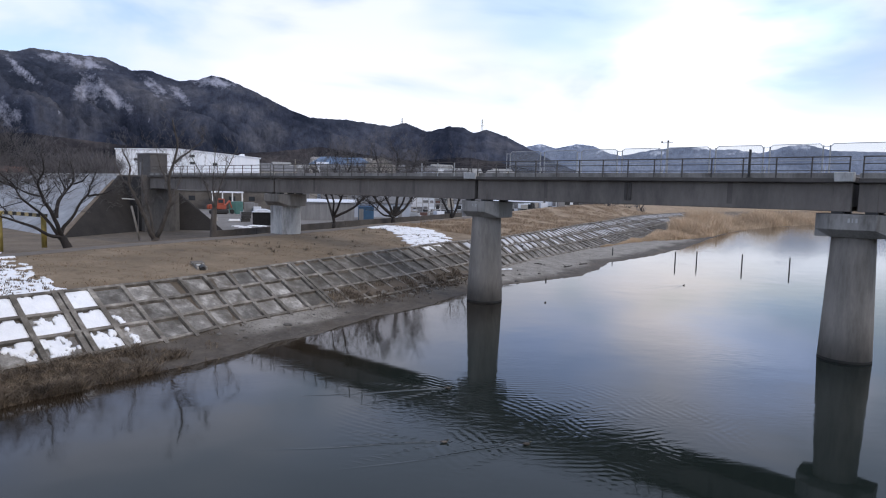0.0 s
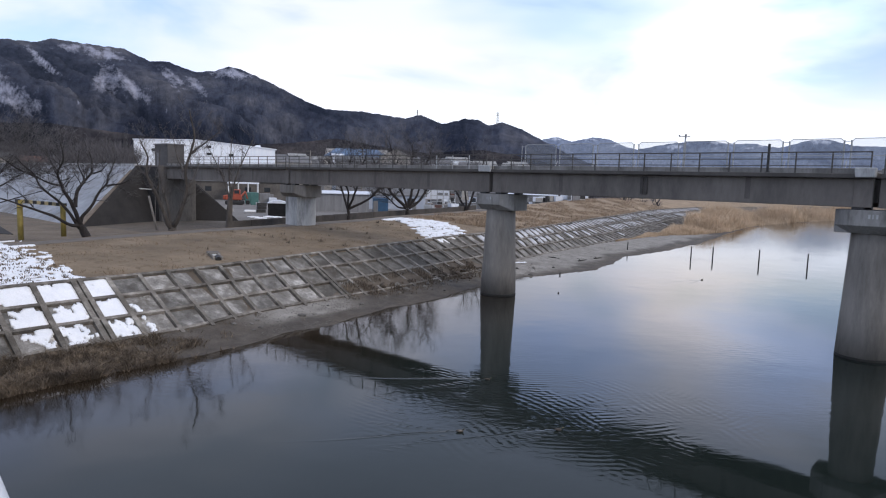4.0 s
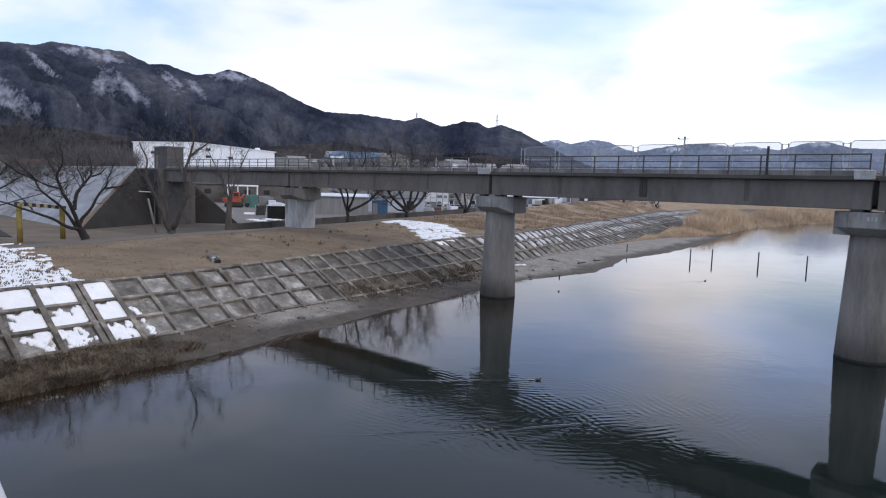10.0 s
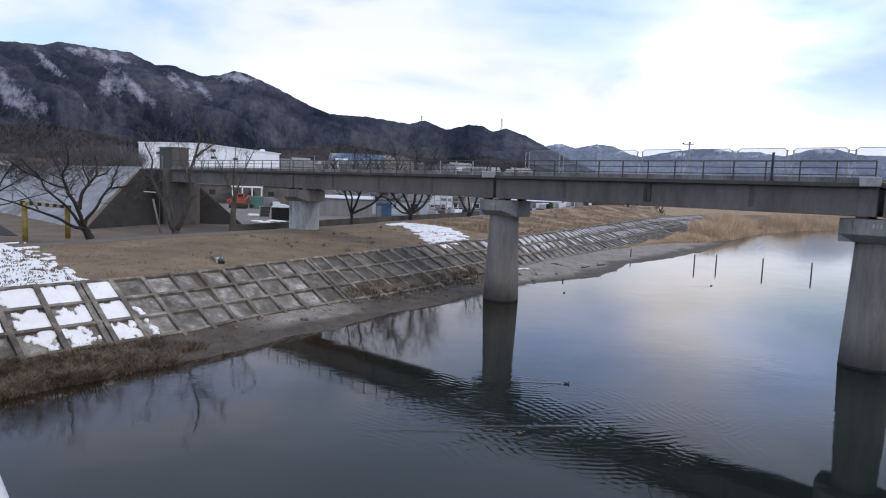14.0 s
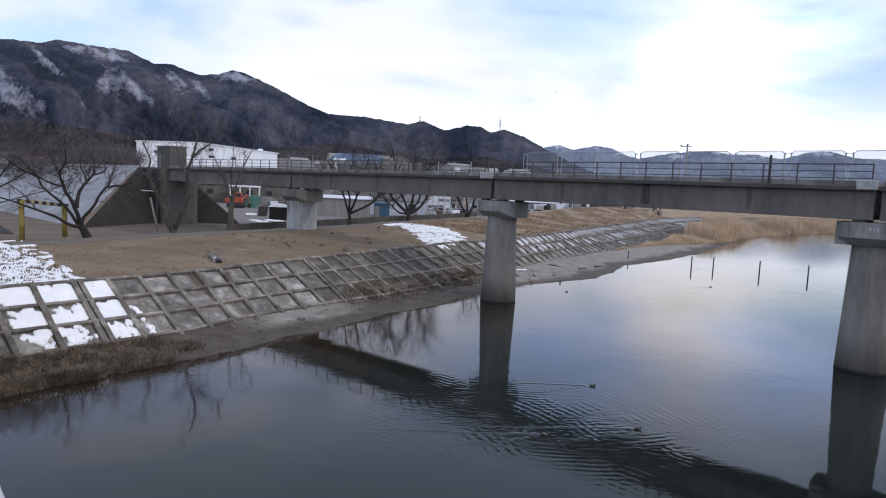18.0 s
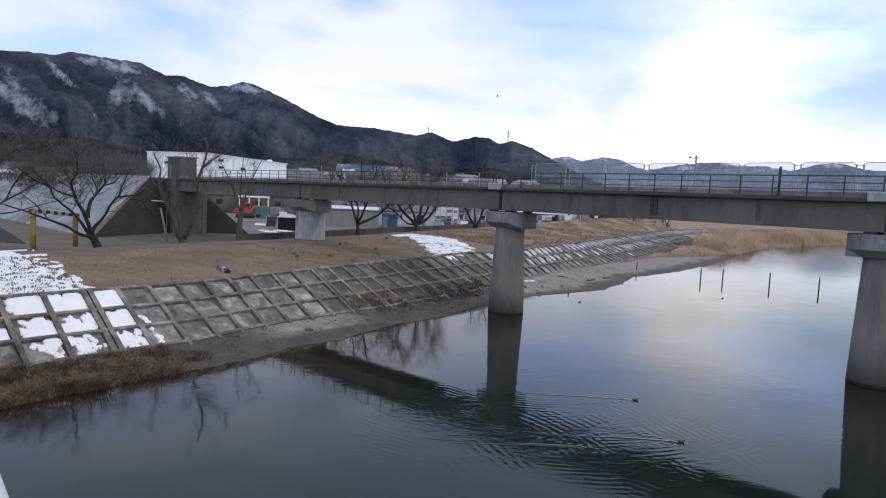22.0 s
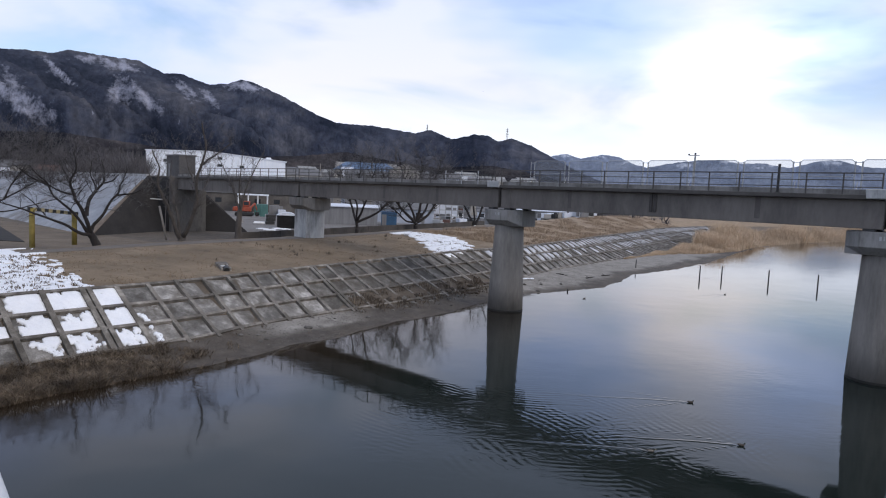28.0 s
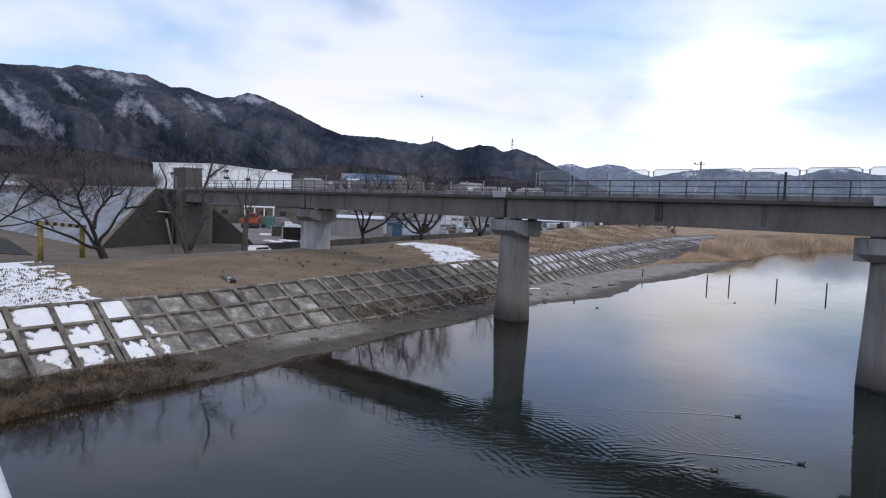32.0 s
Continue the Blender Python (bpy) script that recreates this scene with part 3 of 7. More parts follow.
def girder(length):
    """One span in its own space: x from 0 to length, y to the near side."""
    t = thing("bridge_girder", "weathered grey concrete railway girder span on its piers", "bridge girder", "spans of the railway bridge")
    g = 0.14
    for side in (1, -1):
        bm = bmesh.new()
        ys = sorted((side * 1.05, side * 1.42))
        box(bm, g, ys[0], 8.06, length - g, ys[1], 9.56, 0.03)
        part("web", bm, CONCRETE, t)
        for x in (0.16, length - 1.01):
            bm = bmesh.new()
            ys = sorted((side * 1.40, side * 1.455))
            box(bm, x, ys[0], 8.062, x + 0.85, ys[1], 9.54, 0.02)
            part("end_block", bm, CONCRETE, t)
        n = max(2, round(length / 6.4))
        for i in range(1, n):
            bm = bmesh.new()
            x = length * i / n
            ys = sorted((side * 1.40, side * 1.432))
            box(bm, x - 0.16, ys[0], 8.3, x + 0.16, ys[1], 9.54, 0.02)
            part("stiffener", bm, CONCRETE_DAMP, t, "damp stained concrete rib")
    for i in range(4):
        x = 0.2 + (length - 0.7) * i / 3
        part("diaphragm", box(bmesh.new(), x, -1.06, 8.3, x + 0.3, 1.06, 9.5), CONCRETE, t)
    bm = bmesh.new()
    box(bm, g, -1.82, 9.56, length - g, 1.82, 9.80, 0.025)
    part("deck_slab", bm, CONCRETE_EDGE, t)
    for side in (1, -1):
        bm = bmesh.new()
        ys = sorted((side * 1.28, side * 1.46))
        box(bm, g, ys[0], 9.79, length - g, ys[1], 10.08, 0.02)
        part("kerb", bm, CONCRETE_CAP, t)
    bm = bmesh.new()
    box(bm, g, -1.27, 9.80, length - g, 1.27, 9.93, 0.05)
    part("ballast", bm, BALLAST, t)
    return t


BALLAST = material("ballast", [(0.10, 0.09, 0.085), (0.2, 0.19, 0.18)], 6, 0.95, 0.3, 0.05, 18)
for a, b in zip(JOINTS, JOINTS[1:]):
    span = girder(b - a)
    span.matrix_world = at_bridge(a)
    if b == 0.0:
        for x in (12.18, 12.46):
            bm = box(bmesh.new(), x, 1.41, 8.35, x + 0.2, 1.50, 9.5, 0.02)
            part("drain_pipe", bm, material("rust_stain", [(0.05, 0.045, 0.042), (0.085, 0.076, 0.07)], 1.5, 0.9, 0.2), span)

OCT = [(1.05, 1.65), (-1.05, 1.65), (-1.83, 0.88), (-1.83, -0.88), (-1.05, -1.65), (1.05, -1.65), (1.83, -0.88), (1.83, 0.88)]


def pier(name, s, river=True, base=-1.5):
    t = thing(name, "tapered round concrete pier with an eight-sided cap" if river else "short square concrete pier with an eight-sided cap on the bank", "bridge pier",
              "piers of the railway bridge")
    bm = bmesh.new()
    low = [(x, max(-1.1, min(1.1, y))) for x, y in OCT[::-1]]
    rings = [[bm.verts.new((x, y, z)) for x, y in o] for o, z in ((low, 6.70), (OCT[::-1], 7.12), (OCT[::-1], 7.93))]
    for a, b in zip(rings, rings[1:]):
        for i in range(8):
            bm.faces.new((a[i], a[(i + 1) % 8], b[(i + 1) % 8], b[i]))
    bm.faces.new(rings[0][::-1])
    bm.faces.new(rings[2])
    bmesh.ops.recalc_face_normals(bm, faces=bm.faces[:])
    bmesh.ops.bevel(bm, geom=bm.edges[:], offset=0.02, segments=1, affect="EDGES")
    part("pier_cap", bm, CONCRETE_CAP if river else CONCRETE_PIER, t)
    if river:
        bm = bmesh.new()
        part("wet_foot", lathe(bmesh.new(), [(base, 1.46), (0.0, 1.408), (0.14, 1.4)], 28), CONCRETE_WET, t, "dark wet band at the waterline", True)
        zs = [0.14, 2.4, 2.42, 5.0, 6.78]
        part("shaft", lathe(bm, [(z, 1.395 + (1.13 - 1.395) * (z - 0.2) / 6.5 + (0.008 if z == 2.4 else 0)) for z in zs], 28), CONCRETE_PIER, t, "", True)
    else:
        bm = bmesh.new()
        box(bm, -1.05, -1.2, base, 1.05, 1.2, 6.7, 0.03)
        part("shaft", bm, CONCRETE_LIGHT, t, "pale streaked concrete block")
    for x in (-0.75, 0.75):
        for y in (-1.2, 1.2):
            bm = bmesh.new()
            box(bm, x - 0.28, y - 0.25, 7.93, x + 0.28, y + 0.25, 8.06, 0.01)
            part("bearing", bm, BLACK, t)
    bm = bmesh.new()
    for i, (x, w) in enumerate(((-0.22, 0.1), (-0.02, 0.06), (0.12, 0.1))):
        box(bm, x, 1.650, 7.5, x + w, 1.656, 7.72)
    part("number_bars", bm, CONCRETE_LIGHT, t, "faded white painted bars")
    if not river:  # a longer cap
        for ob in t.children:
            if ob.name.startswith("pier_cap"):
                ob.data.transform(Matrix.Diagonal((1.2, 1.08, 1, 1)))
    if s < -20:  # a slightly slimmer shaft
        for ob in t.children:
            if ob.name.startswith(("shaft", "wet_foot")):
                ob.data.transform(Matrix.Translation((0.1, 0, 0)) @ Matrix.Diagonal((0.93, 0.93, 1, 1)))
    t.matrix_world = at_bridge(s)
    return t


def lathe(bm, prof, seg=24):
    rings = [[bm.verts.new((r * math.cos(2 * math.pi * i / seg), r * math.sin(2 * math.pi * i / seg), z)) for i in range(seg)] for z, r in prof]
    for a, b in zip(rings, rings[1:]):
        for i in range(seg):
            bm.faces.new((a[i], a[(i + 1) % seg], b[(i + 1) % seg], b[i]))
    bm.faces.new(rings[0][::-1])
    bm.faces.new(rings[-1])
    return bm


for s in (0.0, -24.75, -49.4):
    pier("bridge_pier", s)
pier("bridge_pier", 26.6, False, 3.3)


def joint_cover(s, half):
    bm = bmesh.new()
    box(bm, -half, 1.50, 9.60, half, 1.92, 10.10, 0.04)
    for v in bm.verts:
        if v.co.z < 9.8 and v.co.y > 1.7:
            v.co.x *= 0.92
    ob = part("joint_cover", bm, CONCRETE_LIGHT)
    ob.matrix_world = at_bridge(s)
    tagged(ob, "pale grey concrete box over the girder joint", "joint cover", "covers over the girder joints")


for s, half in ((0.35, 0.62), (-24.25, 0.47)):
    joint_cover(s, half)


def handrail(s0, s1, side):
    """Steel handrail on the deck's edge: posts and three bars."""
    n = round((s1 - s0) / 1.7)
    step = (s1 - s0) / n
    t = thing("handrail", "thin brown-grey steel handrail along the railway deck", "railing", "handrails of the railway bridge")
    for i in range(n + 1):
        bm = bmesh.new()
        box(bm, i * step - 0.035, side * 1.70 - 0.03, 9.80, i * step + 0.035, side * 1.70 + 0.03, 10.93)
        pale = 1.5 < s0 + i * step < 6.5
        part("post", bm, STEEL_PALE if pale else STEEL, t, "bare galvanised post" if pale else "")
    for z, h in ((10.90, 0.05), (10.54, 0.035), (10.18, 0.035)):
        bm = bmesh.new()
        box(bm, -0.04, side * 1.70 - 0.025 + side * 0.05, z - h / 2 * 1.3, s1 - s0 + 0.04, side * 1.70 + 0.025 + side * 0.05, z + h / 2 * 1.3)
        part("rail", bm, STEEL, t)
    t.matrix_world = at_bridge(s0)


for a, b in zip(JOINTS, JOINTS[1:]):
    handrail(a + 0.3, b - 0.3, 1)


def mesh_material():
    m = bpy.data.materials.new("fine_wire_mesh")
    m.use_nodes = True
    add, link = nodes_of(m.node_tree)
    b = add("ShaderNodeBsdfPrincipled", Roughness=0.6)
    b.inputs["Base Color"].default_value = (0.30, 0.32, 0.34, 1)
    tr = add("ShaderNodeBsdfTransparent")
    mx = add("ShaderNodeMixShader")
    mx.inputs[0].default_value = 0.34
    link(tr.outputs[0], mx.inputs[1])
    link(b.outputs[0], mx.inputs[2])
    link(mx.outputs[0], add("ShaderNodeOutputMaterial").inputs["Surface"])
    return m


MESH = mesh_material()


def wind_fence():
    t = thing("fence", "tall grey wire-mesh wind fence along the far side of the deck", "fence")
    edges = [-0.62 - 3.16 * i for i in range(16)]
    for a in edges:
        for k in (-0.16, 0.16):
            bm = bmesh.new()
            tube(bm, (a + k, -1.85, 9.8), (a + k, -1.85, 11.78), 0.03, seg=6)
            part("post", bm, STEEL_PALE, t)
        bm = bmesh.new()
        tube(bm, (a, -1.85, 10.6), (a, -1.45, 9.85), 0.03, seg=6)
        part("brace", bm, STEEL_PALE, t)
        part("tie", tube(bmesh.new(), (a - 0.16, -1.85, 11.70), (a + 0.16, -1.85, 11.70), 0.02, seg=6), STEEL_PALE, t)
    for a, b in zip(edges, edges[1:]):
        x0, x1 = b + 0.2, a - 0.2
        bm = bmesh.new()
        r = 0.14
        pts = [(x0, 9.95), (x0, 11.86 - r), (x0 + r, 11.86), (x1 - r, 11.86), (x1, 11.86 - r), (x1, 9.95), (x0, 9.95)]
        for p, q in zip(pts, pts[1:]):
            tube(bm, (p[0], -1.85, p[1]), (q[0], -1.85, q[1]), 0.022, seg=5)
        tube(bm, (x0, -1.85, 10.9), (x1, -1.85, 10.9), 0.018, seg=5)
        fr = part("panel_frame", bm, STEEL_PALE, t)
        bm = bmesh.new()
        bm.faces.new([bm.verts.new((x, -1.85, z)) for x, z in pts[:-1]])
        part("mesh", bm, MESH, fr)
    t.matrix_world = at_bridge(0)


wind_fence()

bm = box(bmesh.new(), -0.06, 1.60, 9.79, 0.06, 1.72, 11.38, 0.01)
box(bm, -0.12, 1.56, 9.79, 0.12, 1.76, 9.84)
post = part("marker_post", bm, BLACK)
post.matrix_world = at_bridge(-19.6)
tagged(post, "tall black trackside post on the railway deck", "post")


# ---- revetment on the bank: a lattice of concrete beams with a panel in each field ----
STEP, FIRST = 1.87, 5.95
ROWS = 3


def on_slope(s, k, lift=0.0):
    d = foot_d(s) + (top_d(s) - foot_d(s)) * k
    z = foot_z(s) + (top_z(s) - foot_z(s)) * k
    return bank(s, d, z + lift)


def bar(a, b, w, up, h, deep=0.25):
    """Eight corners of a beam from a to b, w wide, h above the slope."""
    a, b = Vector(a), Vector(b)
    side = (b - a).cross(up).normalized() * (w / 2)
    return [p + sgn * side + up * hh for p in (a, b) for sgn in (-1, 1) for hh in (-deep, h)]


BOXF = [(0, 2, 3, 1), (4, 5, 7, 6), (0, 1, 5, 4), (2, 6, 7, 3), (1, 3, 7, 5), (0, 4, 6, 2)]


def build_revetment():
    t = thing("revetment", "sloping concrete lattice revetment with weathered panels and some snow", "revetment", kind="structure")
    far_v, far_f = {"beam": [], "panel": []}, {"beam": [], "panel": []}

    def put(kind, corners, s):
        if s < 62:
            raw(kind, corners, BOXF, BEAM if kind in ("beam", "rib") else (PANEL_DARK if 18.5 + 2.5 * noise.noise((s, corners[0][2], 3)) < s < 44 else PANEL), t)
        else:
            k = "panel" if kind == "panel" else "beam"
            n = len(far_v[k])
            far_v[k] += corners
            far_f[k] += [tuple(i + n for i in f) for f in BOXF]

    for i in range(-16, 110):
        s = FIRST + STEP * i
        p, h = bank_xy(s)
        up = (on_slope(s + 1, 0) - on_slope(s, 0)).cross(on_slope(s, 1) - on_slope(s, 0)).normalized()
        up = up if up.z > 0 else -up
        wide = i % 9 == 8
        jit = 0.02 * noise.noise((i * 1.7, 0, 0))
        put("rib", bar(on_slope(s + 2 * jit, -0.07), on_slope(s - jit, 1.02), 0.25 + jit, up, 0.11 + jit), s)
        if wide:
            put("rib", bar(on_slope(s + 0.36, -0.07), on_slope(s + 0.36, 1.02), 0.24, up, 0.11 - jit), s)
        for r in range(ROWS + 1):
            k = r / ROWS
            put("beam", bar(on_slope(s + 0.12, k), on_slope(s + STEP - 0.12, k), 0.18, up, 0.095 + 0.02 * noise.noise((i, r * 3.1, 1))), s)
            if r < ROWS:
                # panels stop short, so dark soil in the gap draws the beams' shadow line
                e = 0.155 / 5.0
                q = 0.02 * noise.noise((i * 2.3, r * 1.9, 4))
                put("panel", bar(on_slope(s + STEP / 2, k + e), on_slope(s + STEP / 2, k + 1 / ROWS - e), STEP - 0.36, up, -0.055 + q, 0.12), s)
    for k, mat in (("beam", BEAM), ("panel", PANEL)):
        tagged(raw("far_" + k + "s", far_v[k], far_f[k], mat, t), kind="stuff")


build_revetment()
# ---- far land: mountains round the valley ----
RIDGE = [(-75, 0.10), (-60, 0.13), (-48, 0.15), (-40, 0.158), (-37.0, 0.1613), (-35.45, 0.1643), (-33.67, 0.165), (-32.75, 0.1719), (-29.69, 0.17), (-27.89, 0.1697),
         (-26.02, 0.1559), (-24.84, 0.1583), (-22.57, 0.1467), (-21.01, 0.1511), (-20.02, 0.1585), (-19.05, 0.1561), (-16.61, 0.1399), (-13.7, 0.116),
         (-11.87, 0.1053), (-8.75, 0.1044), (-4.96, 0.0967), (-3.61, 0.1031), (-1.65, 0.0899), (0.35, 0.0992), (1.46, 0.0983), (2.54, 0.0895), (3.63, 0.0954),
         (5.41, 0.0852), (7.71, 0.065), (10, 0.045), (14, 0.02)]
FAR_RIDGE = [(-2, 0.03), (5.5, 0.0574), (7.44, 0.0709), (8.41, 0.0749), (9.8, 0.0679), (11.56, 0.0749), (13.0, 0.0722), (14.45, 0.0611), (15.39, 0.0574), (17.19, 0.0642),
             (18.52, 0.068), (21.12, 0.0715), (22.63, 0.0664), (24.07, 0.0677), (26.3, 0.0614), (27.8, 0.0702), (28.92, 0.0727), (29.66, 0.0721), (31.14, 0.0643),
             (32.47, 0.0631), (38, 0.06), (48, 0.065), (60, 0.05), (80, 0.04)]


def forest_material(name, dark, mid, brown, snow, scale):
    m = bpy.data.materials.new(name)
    m.use_nodes = True
    add, link = nodes_of(m.node_tree)
    geo = add("ShaderNodeNewGeometry")
    a = add("ShaderNodeTexNoise", Scale=0.006 * scale, Detail=6.0, Roughness=0.55)
    b = add("ShaderNodeTexNoise", Scale=0.0045 * scale, Detail=5.0, Roughness=0.5)
    c = add("ShaderNodeTexNoise", Scale=0.045 * scale, Detail=6.0, Roughness=0.72)
    slope = add("ShaderNodeAttribute")
    slope.attribute_name = "face_on"
    flow = add("ShaderNodeMapping")  # stands of trees follow the spurs down the slope
    flow.inputs["Rotation"].default_value = (0, radians(-58), 0)
    flow.inputs["Scale"].default_value = (0.6, 1.0, 1.15)
    link(slope.outputs["Vector"], flow.inputs["Vector"])
    for n, v in ((a, flow), (b, flow), (c, slope)):
        link(v.outputs["Vector"], n.inputs["Vector"])
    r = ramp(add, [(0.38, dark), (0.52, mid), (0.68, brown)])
    # gullies darker, crests lighter: tree cover and relief shading put into colour
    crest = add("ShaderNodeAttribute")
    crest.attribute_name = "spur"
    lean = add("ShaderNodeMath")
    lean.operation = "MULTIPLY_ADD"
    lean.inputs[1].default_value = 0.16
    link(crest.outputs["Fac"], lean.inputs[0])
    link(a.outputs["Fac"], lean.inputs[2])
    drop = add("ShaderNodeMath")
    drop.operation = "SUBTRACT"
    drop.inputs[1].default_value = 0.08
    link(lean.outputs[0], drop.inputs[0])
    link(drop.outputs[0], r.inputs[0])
    g = ramp(add, [(0.3, (0.6,) * 3), (0.7, (1.35,) * 3)])
    link(c.outputs["Fac"], g.inputs[0])
    stands = ramp(add, [(0.40, (0.66, 0.68, 0.72)), (0.5, (1.0, 1.0, 1.0)), (0.62, (1.1, 1.08, 1.05))])
    link(b.outputs["Fac"], stands.inputs[0])
    patch = add("ShaderNodeMix")
    patch.data_type, patch.blend_type = "RGBA", "MULTIPLY"
    patch.inputs["Factor"].default_value = 1.0
    link(r.outputs[0], patch.inputs["A"])
    link(stands.outputs[0], patch.inputs["B"])
    mu = add("ShaderNodeMix")
    mu.data_type, mu.blend_type = "RGBA", "MULTIPLY"
    mu.inputs["Factor"].default_value = 1.0
    link(patch.outputs["Result"], mu.inputs["A"])
    link(g.outputs[0], mu.inputs["B"])
    att = add("ShaderNodeAttribute")
    att.attribute_name = "snow"
    ad = add("ShaderNodeMath")
    ad.operation = "MULTIPLY_ADD"
    ad.inputs[1].default_value = 1.5
    link(c.outputs["Fac"], ad.inputs[0])
    link(att.outputs["Fac"], ad.inputs[2])
    sr = ramp(add, [(0.24, (0, 0, 0)), (0.72, (1, 1, 1))])
    link(ad.outputs[0], sr.inputs[0])
    mx = add("ShaderNodeMix")
    mx.data_type = "RGBA"
    mx.inputs["B"].default_value = (*snow, 1)
    link(sr.outputs[0], mx.inputs["Factor"])
    link(mu.outputs["Result"], mx.inputs["A"])
    bsdf = add("ShaderNodeBsdfPrincipled", Roughness=1.0)
    bsdf.inputs["Specular IOR Level"].default_value = 0.0
    link(mx.outputs["Result"], bsdf.inputs["Base Color"])
    bu = add("ShaderNodeBump", Strength=1.0, Distance=12.0)
    link(c.outputs["Fac"], bu.inputs["Height"])
    link(bu.outputs[0], bsdf.inputs["Normal"])
    link(bsdf.outputs[0], add("ShaderNodeOutputMaterial").inputs["Surface"])
    return m


# snow fields on open slopes: turn and rise of the middle seen from the bridge, half length and half width in hundredths, slant in degrees
SNOWS = [(-35.9, 0.104, 6.0, 2.2, 38), (-27.6, 0.121, 4.6, 1.3, 32), (-29.0, 0.122, 1.8, 2.4, 60), (-33.2, 0.138, 3.6, 0.7, 38), (-24.3, 0.134, 2.9, 1.0, 42),
         (-20.0, 0.149, 3.4, 1.0, 4), (-29.3, 0.161, 3.2, 0.9, 4), (-31.5, 0.163, 2.4, 0.6, 0), (-22.6, 0.128, 2.0, 1.0, 50), (-31.05, 0.0936, 0.35, 0.3, 0), (-25.0, 0.0905, 0.6, 0.14, 20), (-23.15, 0.0698, 0.7, 0.14, 22)]


def mountain(name, ridge, az0, az1, step, radius, base_r, rings, mat, label, rough, snows=(), seed=0.0, back=0.35):
    verts, snow, face, spurs, spur = [], [], [], [], 0.5
    n = int((az1 - az0) / step) + 1
    ra, rt = [a for a, b in ridge], [b for a, b in ridge]
    for i in range(n):
        az = az0 + i * step
        tan = float(np.interp(az, ra, rt)) + 0.0012 * noise.noise((az * 2.1, seed, 0)) + 0.0007 * noise.noise((az * 9, seed, 3))
        R = float(np.interp(az, *radius))
        B = float(np.interp(az, *base_r))
        for j in range(rings + 1):
            k = j / (rings - 8)
            r = B + (R - B) * k
            if k <= 1:
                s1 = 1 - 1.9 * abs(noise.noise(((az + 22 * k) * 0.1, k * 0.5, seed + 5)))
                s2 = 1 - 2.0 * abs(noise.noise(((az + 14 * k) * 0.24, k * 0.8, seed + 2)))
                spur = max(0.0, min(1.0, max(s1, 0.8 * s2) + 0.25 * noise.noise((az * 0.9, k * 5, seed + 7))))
                f = k ** 1.25 * (1 - rough * (1 - k) * 1.4 * (1 - spur) * 1.2) + 0.02 * (1 - k) * noise.noise((az * 1.5, k * 9, seed))
                tk = tan * R * max(0.0, f)
                tk = min(tk, tan * r * (0.985 - 0.03 * (1 - k))) if k < 1 else tk
            else:
                tk = tan * R * (1 - back * (k - 1) * 3)
            verts.append((r * math.sin(radians(az)), r * math.cos(radians(az)), 8.7 * min(1, k * 3) + tk + 2.0 * (1 - min(1, k * 4))))
            t = tk / r
            v = 0.0
            for sa, st, wa, wt, slant in snows:
                big = min(1.0, wa / 3)
                ex = radians(az - sa) * 100 + big * 1.3 * noise.noise((az * 0.5, t * 55, 3)) + big * 0.5 * noise.noise((az * 1.7, t * 170, 4))
                ey = (st - t) * 100 + big * 0.6 * noise.noise((az * 0.6, t * 60, 9)) + big * 0.35 * noise.noise((az * 2, t * 190, 6))
                c, sn = math.cos(radians(slant)), math.sin(radians(slant))
                q = ((ex * c + ey * sn) / wa) ** 2 + ((ey * c - ex * sn) / wt) ** 2
                v = max(v, math.exp(-q * 1.2))
            snow.append(v * (0.66 + 0.5 * noise.noise((az * 1.3 + t * 60, t * 30, 8))) - 0.8)
            face.append((radians(az) * R, 0.0, tk))
            spurs.append(spur)
    m = rings + 1
    faces = [(i * m + j, (i + 1) * m + j, (i + 1) * m + j + 1, i * m + j + 1) for i in range(n - 1) for j in range(rings)]
    ob = raw(name, verts, faces, mat, smooth=True)
    at = ob.data.attributes.new("snow", "FLOAT", "POINT")
    at.data.foreach_set("value", snow)
    at = ob.data.attributes.new("spur", "FLOAT", "POINT")
    at.data.foreach_set("value", spurs)
    at = ob.data.attributes.new("face_on", "FLOAT_VECTOR", "POINT")
    at.data.foreach_set("vector", [c for f in face for c in f])
    ob.data.flip_normals()
    return tagged(ob, label, "mountain", kind="structure")


# forest and snow tones here carry the blue of the air in between
FOREST = forest_material("hazed_winter_forest", (0.034, 0.041, 0.060), (0.066, 0.074, 0.101), (0.118, 0.120, 0.138), (0.36, 0.37, 0.44), 1.0)
# the far range's colours are paled and blued to stand for distance haze
FOREST_FAR = forest_material("hazed_distant_forest", (0.14, 0.17, 0.24), (0.195, 0.23, 0.31), (0.26, 0.30, 0.38), (0.62, 0.66, 0.74), 0.8)
FOREST_LOW = forest_material("hill_forest", (0.020, 0.023, 0.031), (0.046, 0.045, 0.051), (0.115, 0.102, 0.10), (0.4, 0.4, 0.45), 3.0)
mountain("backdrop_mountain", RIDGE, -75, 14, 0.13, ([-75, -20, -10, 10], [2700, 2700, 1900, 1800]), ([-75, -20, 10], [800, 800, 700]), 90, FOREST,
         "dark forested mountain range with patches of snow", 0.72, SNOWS)
